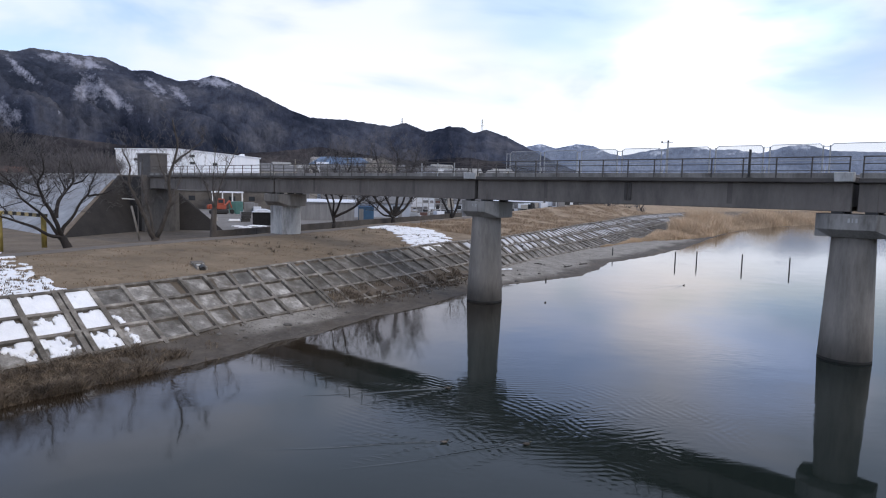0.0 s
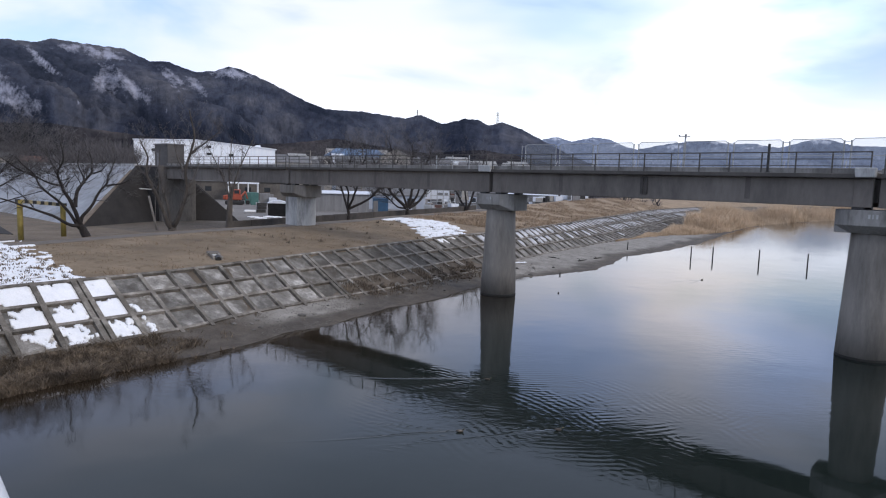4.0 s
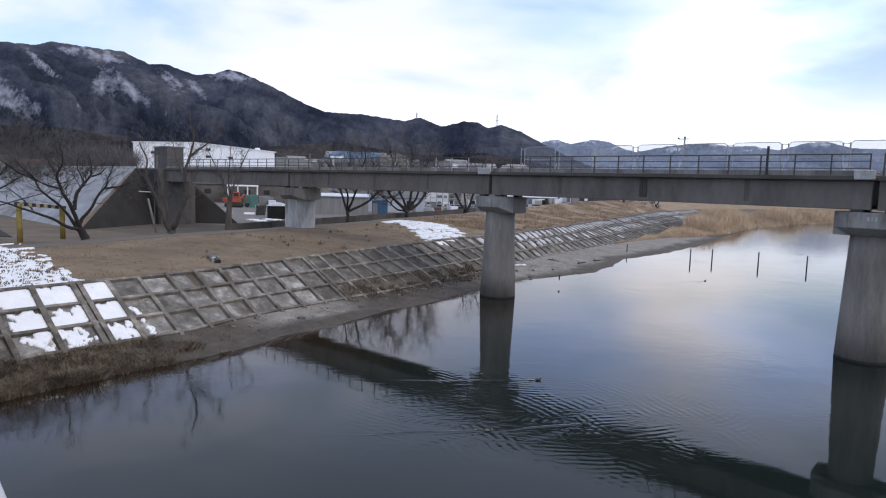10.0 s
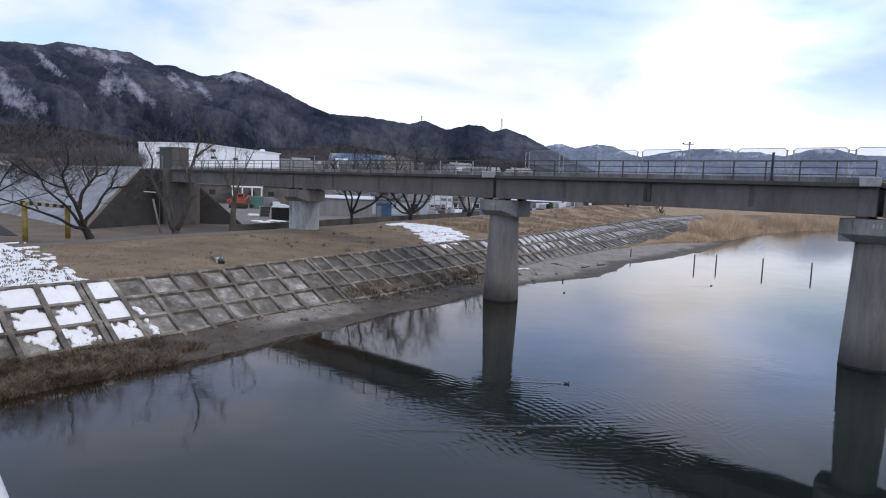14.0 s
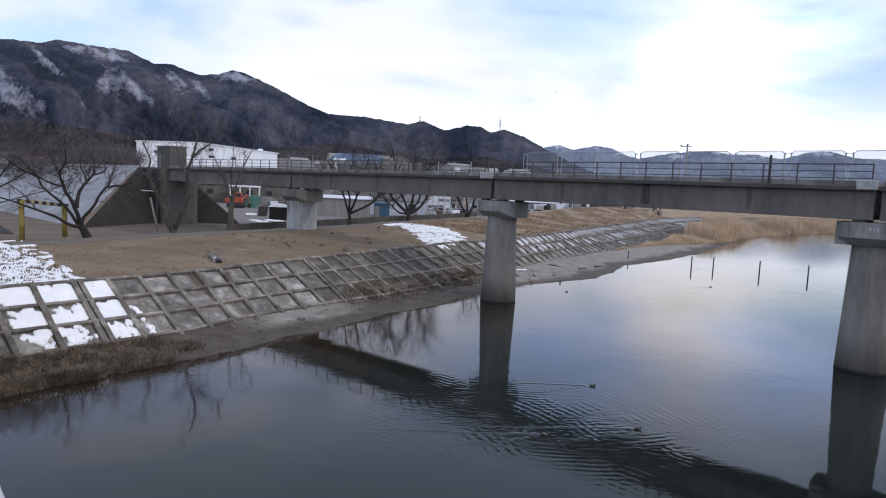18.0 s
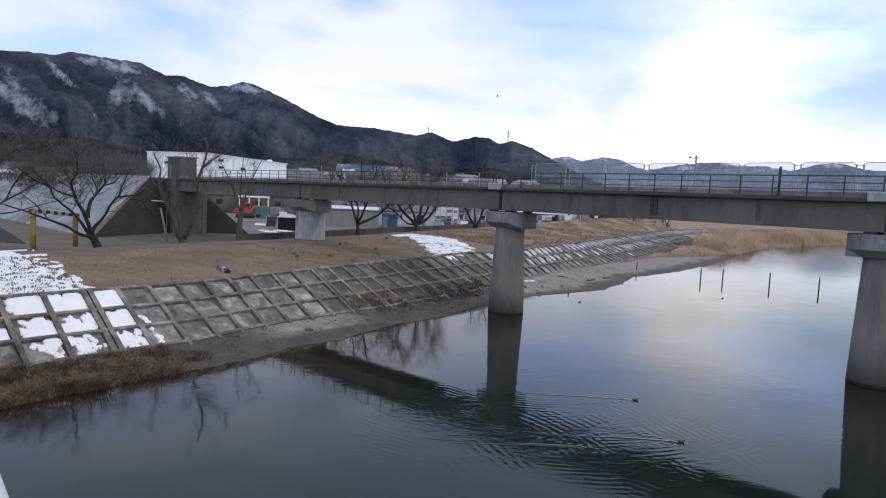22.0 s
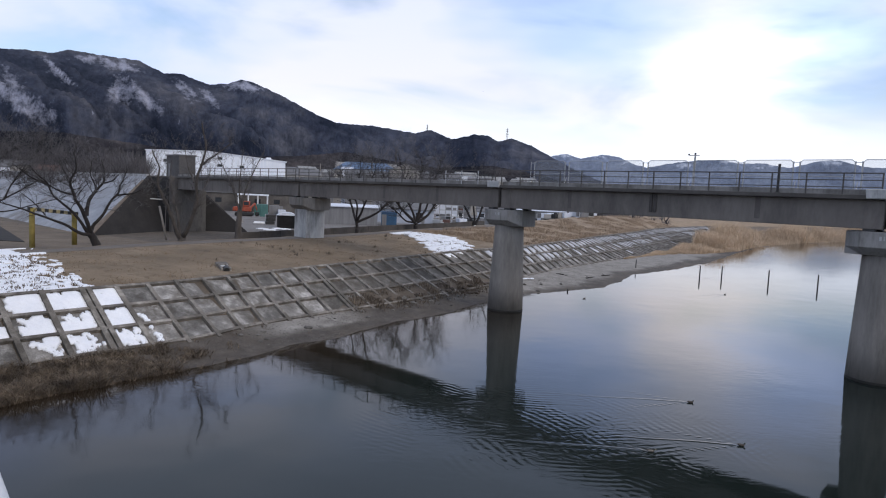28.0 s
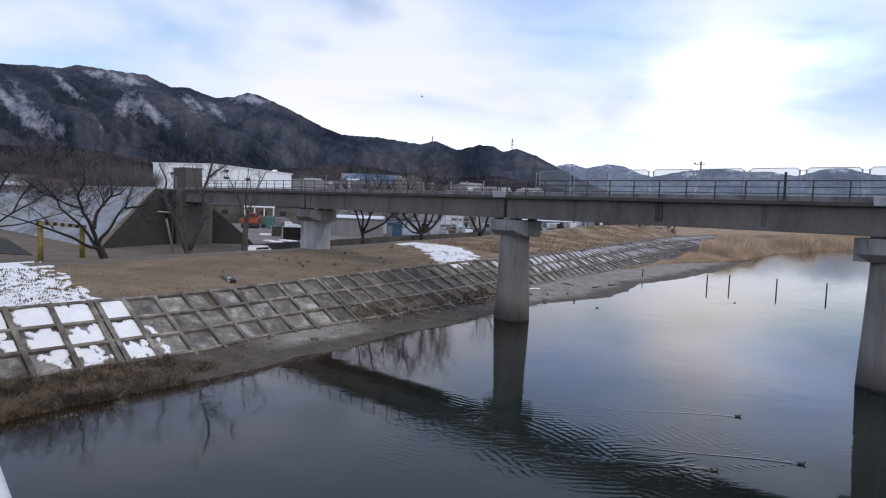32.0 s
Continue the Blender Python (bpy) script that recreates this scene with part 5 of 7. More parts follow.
def motions():
    for ob, rows in zip(DUCKS, SWIMS):
        keys = []
        for i, (t, x, y) in enumerate(rows):
            a, b = rows[max(0, i - 1)], rows[min(len(rows) - 1, i + 1)]
            keys.append((t, pose(x, y, 0, 0, 0, math.degrees(math.atan2((b[2] - a[2]) * 0.4, max(0.5, b[1] - a[1]))))))
        walk(ob, keys)
    rows = []
    for i in range(41):
        t = 0.8 * i
        s = 31.3 + 13.35 * (32 - t)
        p, q = (bank(k, path_d(k) + 4.95, 2.46) for k in (s, s - 1.5))
        rows.append((t, pose(p.x, p.y, p.z, 0, 0, math.degrees(math.atan2(q.y - p.y, q.x - p.x)))))
    walk(PASSING_CAR, rows)
    flight()


# turn, rise and distance of the bird from the bridge
FLIGHT = [(0, 14, 0.12, 1500), (12, 12, 0.13, 1100), (18, 8, 0.155, 600), (21, 4.0, 0.162, 300), (22, 2.1, 0.1625, 255), (22.5, 1.17, 0.1626, 250), (23, 0.22, 0.1623, 250), (23.5, -0.7, 0.1624, 252),
          (24.2, -1.6, 0.163, 330), (25.5, -1.4, 0.165, 700), (27.5, 0.9, 0.165, 800), (29, 0.6, 0.162, 400), (30, -1.3, 0.1655, 260), (30.5, -2.2, 0.1688, 250), (31, -3.3, 0.1696, 250), (31.5, -4.15, 0.1697, 250), (32, -4.97, 0.1698, 250)]


# the small bird: from the lattice to the sand, later on up the bank behind the pier
HOP = [(0, 9.9, 79.0, 1.95, 200), (22.4, 9.9, 79.0, 1.95, 200), (22.7, 9.5, 75.0, 2.3, 215), (23.0, 9.5, 73.2, 2.18, 230), (23.6, 10.2, 74.0, 0.95, 240), (29.0, 10.2, 74.0, 0.95, 260), (29.2, 9.2, 73.0, 2.2, 300),
       (29.6, 7.6, 73.0, 2.4, 330), (30.2, 5.0, 73.5, 3.2, 330), (32, 4.2, 74.0, 3.2, 330)]


def flight():
    rows = []
    for i, (t, az, tan, r) in enumerate(FLIGHT):
        rows.append((t, pose(r * math.sin(radians(az)), r * math.cos(radians(az)), 8.7 + r * tan, 0, 0, 180 + (20 if i % 2 else -10))))
    walk(BIRD, rows)
    walk(CROW, [(t, pose(x, y, z, 50 if z > 2 else 0, 0, a)) for t, x, y, z, a in HOP])


# ---- white parapet of the bridge on which the camera stands ----
ALONG = Vector((-0.687, 0.727, 0)).normalized()
OVER = Vector((-ALONG.y, ALONG.x, 0))
ROAD = Matrix(((ALONG.x, OVER.x, 0, -0.9), (ALONG.y, OVER.y, 0, 1.19), (0, 0, 1, 0), (0, 0, 0, 1)))


def near_rail():
    t = thing("bridge_railing", "white painted steel railing of the road bridge", "railing")
    t.matrix_world = ROAD
    part("top_rail", tube(bmesh.new(), (-12, 0.055, 8.07), (12, 0.055, 8.07), 0.06, seg=16), WHITE, t, "", True)
    for z in (7.80, 7.50):
        part("rail", tube(bmesh.new(), (-12, 0.05, z), (12, 0.05, z), 0.03, seg=10), WHITE, t, "", True)
    for k in (-11, -9, -7, -5, -3, 0.7, 3, 5, 7, 9, 11):
        part("post", tube(bmesh.new(), (k, 0.055, 7.19), (k, 0.055, 8.04), 0.045, seg=10), WHITE, t, "", True)


near_rail()
# ---- snow left lying ----
def inside(poly, x, y):
    hit = False
    for (x0, y0), (x1, y1) in zip(poly, poly[1:] + poly[:1]):
        if (y0 > y) != (y1 > y) and x < (x1 - x0) * (y - y0) / (y1 - y0) + x0:
            hit = not hit
    return hit


def snow_sheet(label, cells, mat=SNOW):
    """cells: squares (s, d, size, height function) that carry snow."""
    for k in range(2):
        have = {(round(c[0] / c[2]), round(c[1] / c[2])) for c in cells}
        cells = [c for c in cells if sum((round(c[0] / c[2]) + i, round(c[1] / c[2]) + j) in have for i in (-1, 0, 1) for j in (-1, 0, 1)) > 4]
    verts, faces, seen = [], [], {}
    for s, d, e, h in cells:
        idx = []
        for a, b in ((0, 0), (1, 0), (1, 1), (0, 1)):
            key = (round((s + a * e) * 100), round((d + b * e) * 100))
            if key not in seen:
                seen[key] = len(verts)
                q = (s + a * e, d + b * e)
                verts.append(bank(q[0] + 0.03 * noise.noise((q[0] * 5, q[1] * 5, 1)), q[1] + 0.03 * noise.noise((q[0] * 5, q[1] * 5, 2)), h(*q) + 0.02 * noise.noise((q[0] * 4, q[1] * 4, 0))))
            idx.append(seen[key])
        faces.append(tuple(idx[::-1]))
    edge = {}
    for f in faces:
        for a, b in zip(f, f[1:] + f[:1]):
            edge[(a, b)] = edge.get((a, b), 0) + 1
    rim = [k for k in edge if (k[1], k[0]) not in edge]
    low = {}
    for a, b in rim:
        for i in (a, b):
            if i not in low:
                low[i] = len(verts)
                verts.append(verts[i] - Vector((0, 0, 0.08)))
    for a, b in rim:
        faces.append((b, a, low[a], low[b]))
    ob = raw("snow_patch", verts, faces, mat, smooth=True)
    ob.data.update()
    if sum(p.normal.z for p in ob.data.polygons) < 0:
        ob.data.flip_normals()
    tagged(ob, label, "snow", kind="stuff")


def grass_top(s, d):
    return section(s, d) + (0.11 if -0.3 < d - path_d(s) < 3.3 else 0.05)


def speck(s, d, k=1.0):
    return noise.noise((s * 0.8 * k, d * 0.8 * k, 11)) * 0.6 + noise.noise((s * 2.6 * k, d * 2.6 * k, 5)) * 0.5 + 0.25 * noise.noise((s * 7, d * 7, 3))


cells = []
for i in range(-110, 90):
    for j in range(0, 180):
        s, d, e = i * 0.12, 3.55 + j * 0.12, 0.12
        edge = 5.8 if d < 15.4 else 8.2
        if path_d(s) - 0.1 < d < path_d(s) + 3.0 and s > 5.0:
            continue
        v = (edge - s) * 0.30 + speck(s, d) - (0.15 if d > 19.5 else 0.0) - 0.12 * max(0, 1.2 - abs(d - 4))
        if v > 0.0 and 0.8 * noise.noise((s * 2.6, d * 2.2, 8)) + 0.5 * noise.noise((s * 1.1, d * 0.9, 9)) > -0.29 + 0.35 * max(0.0, 1 - (edge - s) / 2.5) and s > -30 and d > top_d(s) + 0.12:
            cells.append((s, d, e, grass_top))
snow_sheet("patch of trodden snow on the grass bank", cells)
BAND = [(50.3, 21.3), (57.6, 19.4), (55.3, 12.6), (48.3, 6.5), (44.3, 5.2), (39.2, 4.9), (40.3, 7.4), (50.6, 16.6)]
cells = []
for i in range(0, 195):
    for j in range(0, 150):
        s, d, e = 37 + i * 0.12, 4.0 + j * 0.12, 0.12
        if inside(BAND, s + 0.8 * noise.noise((s, d, 1)), d + 0.8 * noise.noise((s, d, 4))) and 0.8 * noise.noise((s * 2.1, d * 1.7, 18)) + 0.5 * noise.noise((s * 0.8, d * 0.8, 19)) > -0.22 and d < path_d(s) - 0.1:
            cells.append((s, d, e, grass_top))
snow_sheet("streak of old snow down the grass bank", cells)


def panel_top(s, d):
    k = (d - foot_d(s)) / (top_d(s) - foot_d(s))
    return foot_z(s) + (top_z(s) - foot_z(s)) * k + 0.035


cells = []
for u in range(-330, 110):
    s = u * 0.08
    i = math.floor((s + 0.04 - FIRST) / STEP)
    in_cell = s + 0.04 - FIRST - STEP * i
    if i < -16 or i > 1 or in_cell < 0.14 + (0.36 if i % 9 == 8 else 0) or in_cell > STEP - 0.14:
        continue
    for w in range(-12, 50):
        d = w * 0.08
        k = (d + 0.04 - foot_d(s)) / (top_d(s) - foot_d(s)) * ROWS
        r = math.floor(k)
        if r < 0 or r >= ROWS or not 0.055 < k - r < 0.945:
            continue
        cover = (0.22, 0.62, 0.85)[r] - (0.5 if i < -3 and r == 0 else 0) + (0.4 if i == -1 and r == 0 else 0)
        if i >= 0:
            cover = -0.32 if i == 0 else -0.8
        if cover + speck(s, d, 1.1) * 1.4 + 0.4 * noise.noise((s * 4, d * 4, 31)) + (0.75, 0.45, 0.2)[r] * noise.noise((s * 7, d * 2.6, 33)) - 0.5 * max(0.0, (k - r - 0.72) * 4) - 0.35 * max(0.0, 1 - in_cell / 0.5) > 0.12:
            cells.append((round(s, 2), round(d, 2), 0.08, panel_top))
snow_sheet("snow lying in the fields of the concrete lattice", cells)
cells = []
for i in range(21, 112):
    a = FIRST + STEP * i
    for r in range(ROWS):
        cover = (-0.1, 0.25, 0.6)[r] - 0.35 * (i < 24)
        if noise.noise((i * 0.9, r * 2.1, 6)) * 0.9 + cover < 0.18:
            continue
        for u in range(0, 6):
            s = a + 0.18 + u * 0.27
            steps = round((top_d(s) - foot_d(s)) * 0.78 / ROWS / 0.27)
            for w in range(steps):
                d = foot_d(s) + (top_d(s) - foot_d(s)) * (r + 0.1) / ROWS + 0.27 * w
                if speck(s, d, 1.6) > -0.05 - 0.5 * w / steps:
                    cells.append((round(s, 2), round(d, 2), 0.27, panel_top))
snow_sheet("thin old snow in the far fields of the lattice", cells, OLD_SNOW)


# ---- dead weeds and reeds ----
def blades(name, label, spots, hmin, hmax, width, mat, seed, lean=0.35):
    """Narrow bent blades, two quads each."""
    rng = random.Random(seed)
    verts, faces = [], []
    for x, y, z, k in spots:
        h = rng.uniform(hmin, hmax) * k
        a = rng.uniform(0, 2 * math.pi)
        w = width * rng.uniform(0.6, 1.3)
        lx, ly = rng.uniform(-lean, lean) * h, rng.uniform(-lean, lean) * h
        dx, dy = math.cos(a) * w / 2, math.sin(a) * w / 2
        n = len(verts)
        verts += [(x - dx, y - dy, z - 0.05), (x + dx, y + dy, z - 0.05), (x + lx * 0.4 + dx * 0.8, y + ly * 0.4 + dy * 0.8, z + h * 0.6),
                  (x + lx * 0.4 - dx * 0.8, y + ly * 0.4 - dy * 0.8, z + h * 0.6), (x + lx, y + ly, z + h)]
        faces += [(n, n + 1, n + 2, n + 3), (n + 3, n + 2, n + 4)]
    ob = raw(name, verts, faces, mat)
    tagged(ob, label, "reeds" if "reed" in name else "weeds", kind="stuff")


rng = random.Random(4)
spots = []
while len(spots) < 42000:
    s = rng.uniform(-16, 15)
    d0, d1 = shore(s) - 0.25, foot_d(s) - 0.05
    d = rng.uniform(d0, d1)
    n = noise.noise((s * 0.9, d * 0.9, 2)) + 0.4 * noise.noise((s * 3, d * 3, 7))
    if n + 0.7 - 1.25 * sm(1, 12, s) < rng.uniform(0, 0.5):
        continue
    p = bank(s, d)
    spots.append((p.x, p.y, max(-0.05, section(s, d)), (0.45 + 0.75 * max(0, min(1, n + 0.45)) * (1 - 0.6 * sm(3, 12, s))) * (1 + 0.9 * (1 - sm(0.2, 1.5, d - d0)) * (1 - sm(2, 9, s)))))
blades("shore_weeds", "tangle of dead brown weeds along the water's edge", spots, 0.12, 0.42, 0.026, WEED, 5, 1.7)
spots = []
for i in range(260):
    s = rng.uniform(-14, 4)
    d = rng.uniform(shore(s), foot_d(s) - 0.2)
    p = bank(s, d)
    spots.append((p.x, p.y, section(s, d), 1.0))
blades("weed_stalks", "long bent stalks among the weeds", spots, 0.4, 0.85, 0.022, WEED, 15, 1.2)
spots = []
while len(spots) < 2600:
    s = rng.uniform(21, 40)
    d = foot_d(s) + rng.gauss(0.3, 0.7)
    n = noise.noise((s * 0.7, d * 0.9, 12))
    if n < -0.1 or d < shore(s) + 0.3:
        continue
    p = bank(s, d)
    spots.append((p.x, p.y, section(s, d), 0.4 + n))
blades("foot_weeds", "brown weeds growing at the foot of the concrete lattice", spots, 0.2, 0.6, 0.05, REED_DARK, 6, 0.7)
spots = []
while len(spots) < 110000:
    s = 84 + 260 * rng.random() ** 1.7
    lo = float(np.interp(s, [84, 91, 103, 116, 134, 160, 230, 344], [0.2, -0.4, -1.8, -6.2, -10.3, -12.8, -21.8, -28])) + 0.8 * noise.noise((s * 0.3, 2, 2))
    hi = float(np.interp(s, [84, 100, 130, 160, 200, 344], [0.3, -0.5, -1.4, -1.2, 2, 8]))
    d = lo + (hi - lo) * rng.random()
    p = bank(s, d)
    n = noise.noise((p.x * 0.12, p.y * 0.12, 2)) + 0.5 * noise.noise((p.x * 0.5, p.y * 0.5, 3))
    if n < -0.42:
        continue
    spots.append((p.x, p.y, max(0.0, section(s, d)), (0.28 + 1.05 * sm(108, 148, s)) * (0.62 + 0.5 * sm(0.0, 2.5, d - lo)) * max(0.3, 0.8 + 2.1 * noise.noise((p.x * 0.085, p.y * 0.085, 12)) + 0.7 * noise.noise((p.x * 0.3, p.y * 0.3, 13)))))
far_grass = []
while len(far_grass) < 16000:
    s = 56 + 120 * rng.random() ** 1.3
    d = rng.uniform(top_d(s) + 0.1, path_d(s))
    p = bank(s, d)
    n = noise.noise((p.x * 0.22, p.y * 0.22, 5)) + 0.5 * noise.noise((p.x * 0.7, p.y * 0.7, 6)) + 0.4 * (1 - sm(0, 1.5, d - top_d(s)))
    if n > -0.1:
        far_grass.append((p.x, p.y, section(s, d) + 0.05, 0.5 + 0.9 * n))
blades("bank_grass", "tufts of dry brown grass on the far bank slope", far_grass, 0.25, 0.55, 0.07, material("dry_bank_grass", [(0.23, 0.172, 0.122), (0.34, 0.26, 0.186)], 0.3, 0.95, 0.1, island=0.15), 9, 0.9)
blades("reed_bed", "wide bed of tall dry straw-coloured reeds on the river's edge", spots, 1.0, 2.0, 0.075, REED, 7, 0.5)
spots = []
while len(spots) < 15000:
    s = -28 + 150 * rng.random() ** 1.2
    lo, hi = top_d(s) + 0.15, path_d(s)
    d = lo + (hi - lo) * rng.random()
    n = noise.noise((s * 0.5, d * 0.5, 22)) + 0.6 * noise.noise((s * 1.7, d * 1.7, 23))
    if n < 0.05:
        continue
    p = bank(s, d)
    spots.append((p.x, p.y, section(s, d), 0.4 + 0.5 * max(0, n)))
blades("bank_grass", "short dry winter grass on the bank", spots, 0.08, 0.2, 0.05, material("dry_grass", [(0.19, 0.14, 0.095), (0.27, 0.205, 0.145)], 0.3, 0.95, 0.1, island=0.12), 8, 0.8)
TUFTS = []
for k in range(46):
    s, d = rng.uniform(6, 70), rng.uniform(6.0, 18)
    for i in range(rng.randint(3, 22)):
        p = bank(s + rng.gauss(0, 0.11), d + rng.gauss(0, 0.14))
        TUFTS.append((p.x, p.y, section(s, d), 1.0))
spots = []
while len(spots) < 5200:
    s, d = rng.uniform(-14, 4.8), rng.uniform(3.8, 15)
    if noise.noise((s * 2.3, d * 1.9, 41)) + 0.4 * noise.noise((s * 0.9, d * 0.9, 42)) < 0.12:
        continue
    p = bank(s, d)
    spots.append((p.x, p.y, section(s, d) + 0.03, 1.0))
blades("snow_grass", "dead grass standing out of the trodden snow", spots, 0.07, 0.17, 0.05, WEED, 10, 0.9)
blades("grass_tufts", "scattered dark tufts of dead grass on the bank", TUFTS, 0.12, 0.32, 0.05, REED_DARK, 9, 0.8)


# ---- stones and litter at the water's edge ----
def stone(rng, r):
    bm = bmesh.new()
    bmesh.ops.create_icosphere(bm, subdivisions=1, radius=1.0)
    k = rng.uniform(0, 50)
    for v in bm.verts:
        f = 1 + 0.35 * noise.noise(v.co * 1.4 + Vector((k, 0, 0)))
        v.co = Vector((v.co.x * r * f * rng.uniform(0.95, 1.05), v.co.y * r * 0.8 * f, v.co.z * r * 0.55 * f))
    return bm


STONE = material("river_stone", [(0.07, 0.064, 0.057), (0.17, 0.16, 0.145)], 3.0, 0.9, 0.2, island=0.35)
rng = random.Random(21)
CLOD = material("wet_soil_clod", [(0.035, 0.028, 0.022), (0.095, 0.076, 0.058)], 3.0, 0.95, 0.25, island=0.4)
for i in range(70):
    s = rng.uniform(24, 40) if i < 40 else rng.uniform(8, 60)
    d = shore(s) + (foot_d(s) - shore(s)) * rng.uniform(0.1, 0.95)
    if i < 40:
        d = foot_d(s) + rng.uniform(-1.1, 0.35)
    ob = part("stone", stone(rng, rng.uniform(0.1, 0.4) if i < 40 else rng.uniform(0.08, 0.28)), CLOD if i % 4 and i < 40 else STONE)
    p = bank(s, d, section(s, d) + 0.02)
    ob.matrix_world = pose(p.x, p.y, p.z, 0, 0, rng.uniform(0, 360))
    tagged(ob, "dark clod of wet soil at the foot of the lattice" if i % 4 and i < 40 else "small grey stone on the muddy shore", "stone", "stones on the shore")


rng = random.Random(5)
gv, gf = [], []
for i in range(3600):
    s = rng.uniform(11, 23) if i < 1700 else rng.uniform(36, 75)
    k = rng.uniform(0.0, 1.0)
    d = shore(s) + (foot_d(s) - shore(s)) * k
    if noise.noise((s * 0.8, d * 1.1, 4)) < -0.25:
        continue
    r = rng.uniform(0.015, 0.06)
    p = bank(s, d, section(s, d))
    a = rng.uniform(0, 6.28)
    n = len(gv)
    for j in range(4):
        gv.append((p.x + r * math.cos(a + j * 1.57), p.y + r * 0.8 * math.sin(a + j * 1.57), p.z - 0.01))
    gv.append((p.x, p.y, p.z + r * 0.75))
    gf += [(n, n + 1, n + 4), (n + 1, n + 2, n + 4), (n + 2, n + 3, n + 4), (n + 3, n, n + 4)]
tagged(raw("gravel", gv, gf, STONE), "loose gravel on the muddy shore", "gravel", kind="stuff")


# ---- striped height gate over the path ----
STRIPE = material("bleached_yellow_paint", [(0.26, 0.225, 0.13), (0.38, 0.335, 0.21)], 2.5, 0.75, 0.2)
YELLOW = material("faded_yellow_paint", [(0.15, 0.115, 0.025), (0.25, 0.195, 0.05)], 2.5, 0.75, 0.2)


def height_gate():
    t = thing("height_gate", "yellow steel height gate with a black and pale yellow striped beam", "gate")
    a, b = Vector((-32.0, 45.5, 3.55)), Vector((-30.95, 48.9, 3.55))
    d = (b - a).normalized()
    for p, top in ((a, 6.45), (b, 6.02)):
        bm = bmesh.new()
        tube(bm, p, (p.x, p.y, top), 0.19, seg=14)
        part("post", bm, YELLOW, t, "", True)
    n = 13
    L = (b - a).length + 0.6
    for i in range(n):
        bm = bmesh.new()
        p0 = a - d * 0.3 + d * (L * i / n) + Vector((0, 0, 2.86 - 0.42 * i / n))
        m = Matrix.Translation(p0) @ d.to_track_quat("X", "Z").to_matrix().to_4x4()
        box(bm, 0, -0.07, -0.13, L / n, 0.07, 0.13, 0, m)
        part("stripe", bm, STRIPE if i % 2 else BLACK, t)
    return t


height_gate()


# ---- low dark wall behind the path ----
WALLDARK = material("dark_block_wall", [(0.045, 0.04, 0.037), (0.10, 0.09, 0.082)], 0.6, 0.95, 0.2, 0.02, 6)


def levee_wall():
    t = thing("boundary_wall", "low dark block wall behind the bank", "wall", kind="structure")
    ss = [31 + 3.0 * i for i in range(21)]
    for a, b in zip(ss, ss[1:]):
        d0 = path_d(a) + 6.2
        z0 = section(a, d0)
        q = []
        for s, dd in ((a + 0.02, 0), (b - 0.02, 0), (b - 0.02, 0.25), (a + 0.02, 0.25)):
            q.append(bank(s, path_d(s) + 6.2 + dd))
        top = 3.95 + 0.012 * (a - 28)
        v = [(p.x, p.y, z) for z in (1.6, top) for p in q]
        raw("wall_panel", v, [(0, 3, 2, 1), (4, 5, 6, 7), (0, 1, 5, 4), (1, 2, 6, 5), (2, 3, 7, 6), (3, 0, 4, 7)], WALLDARK, t)


levee_wall()

# ---- buildings and the works yard behind the bank ----
GLASS = material("dark_window_glass", [(0.02, 0.024, 0.03), (0.04, 0.045, 0.05)], 1.0, 0.15)
WHITEWALL = material("white_sheet_cladding", [(0.56, 0.60, 0.68), (0.72, 0.75, 0.80)], 0.4, 0.6, 0.06, stretch=(6, 6, 0.4))
GREYWALL = material("grey_sheet_cladding", [(0.16, 0.16, 0.165), (0.24, 0.24, 0.245)], 0.5, 0.8, 0.12, stretch=(5, 5, 0.4))
CREAM = material("cream_render", [(0.30, 0.28, 0.25), (0.42, 0.40, 0.37)], 0.5, 0.85, 0.1)
BLUEROOF = material("blue_sheet_roof", [(0.07, 0.14, 0.26), (0.12, 0.20, 0.33)], 0.4, 0.5, 0.12)
GREYROOF = material("grey_tile_roof", [(0.10, 0.10, 0.105), (0.19, 0.19, 0.195)], 0.7, 0.8, 0.2)
FROSTED = material("frosted_tiles", [(0.19, 0.19, 0.185), (0.36, 0.36, 0.35)], 0.9, 0.85, 0.2)
RUSTROOF = material("rusty_roof", [(0.10, 0.055, 0.045), (0.17, 0.095, 0.075)], 0.7, 0.8, 0.2)
BLUEPAINT = material("blue_paint", [(0.02, 0.065, 0.13), (0.035, 0.10, 0.19)], 1.0, 0.6, 0.15)
ORANGE = material("orange_paint", [(0.27, 0.055, 0.03), (0.38, 0.085, 0.045)], 1.0, 0.55, 0.15)
GREEN = material("green_paint", [(0.045, 0.135, 0.125), (0.085, 0.20, 0.18)], 1.0, 0.6, 0.15)


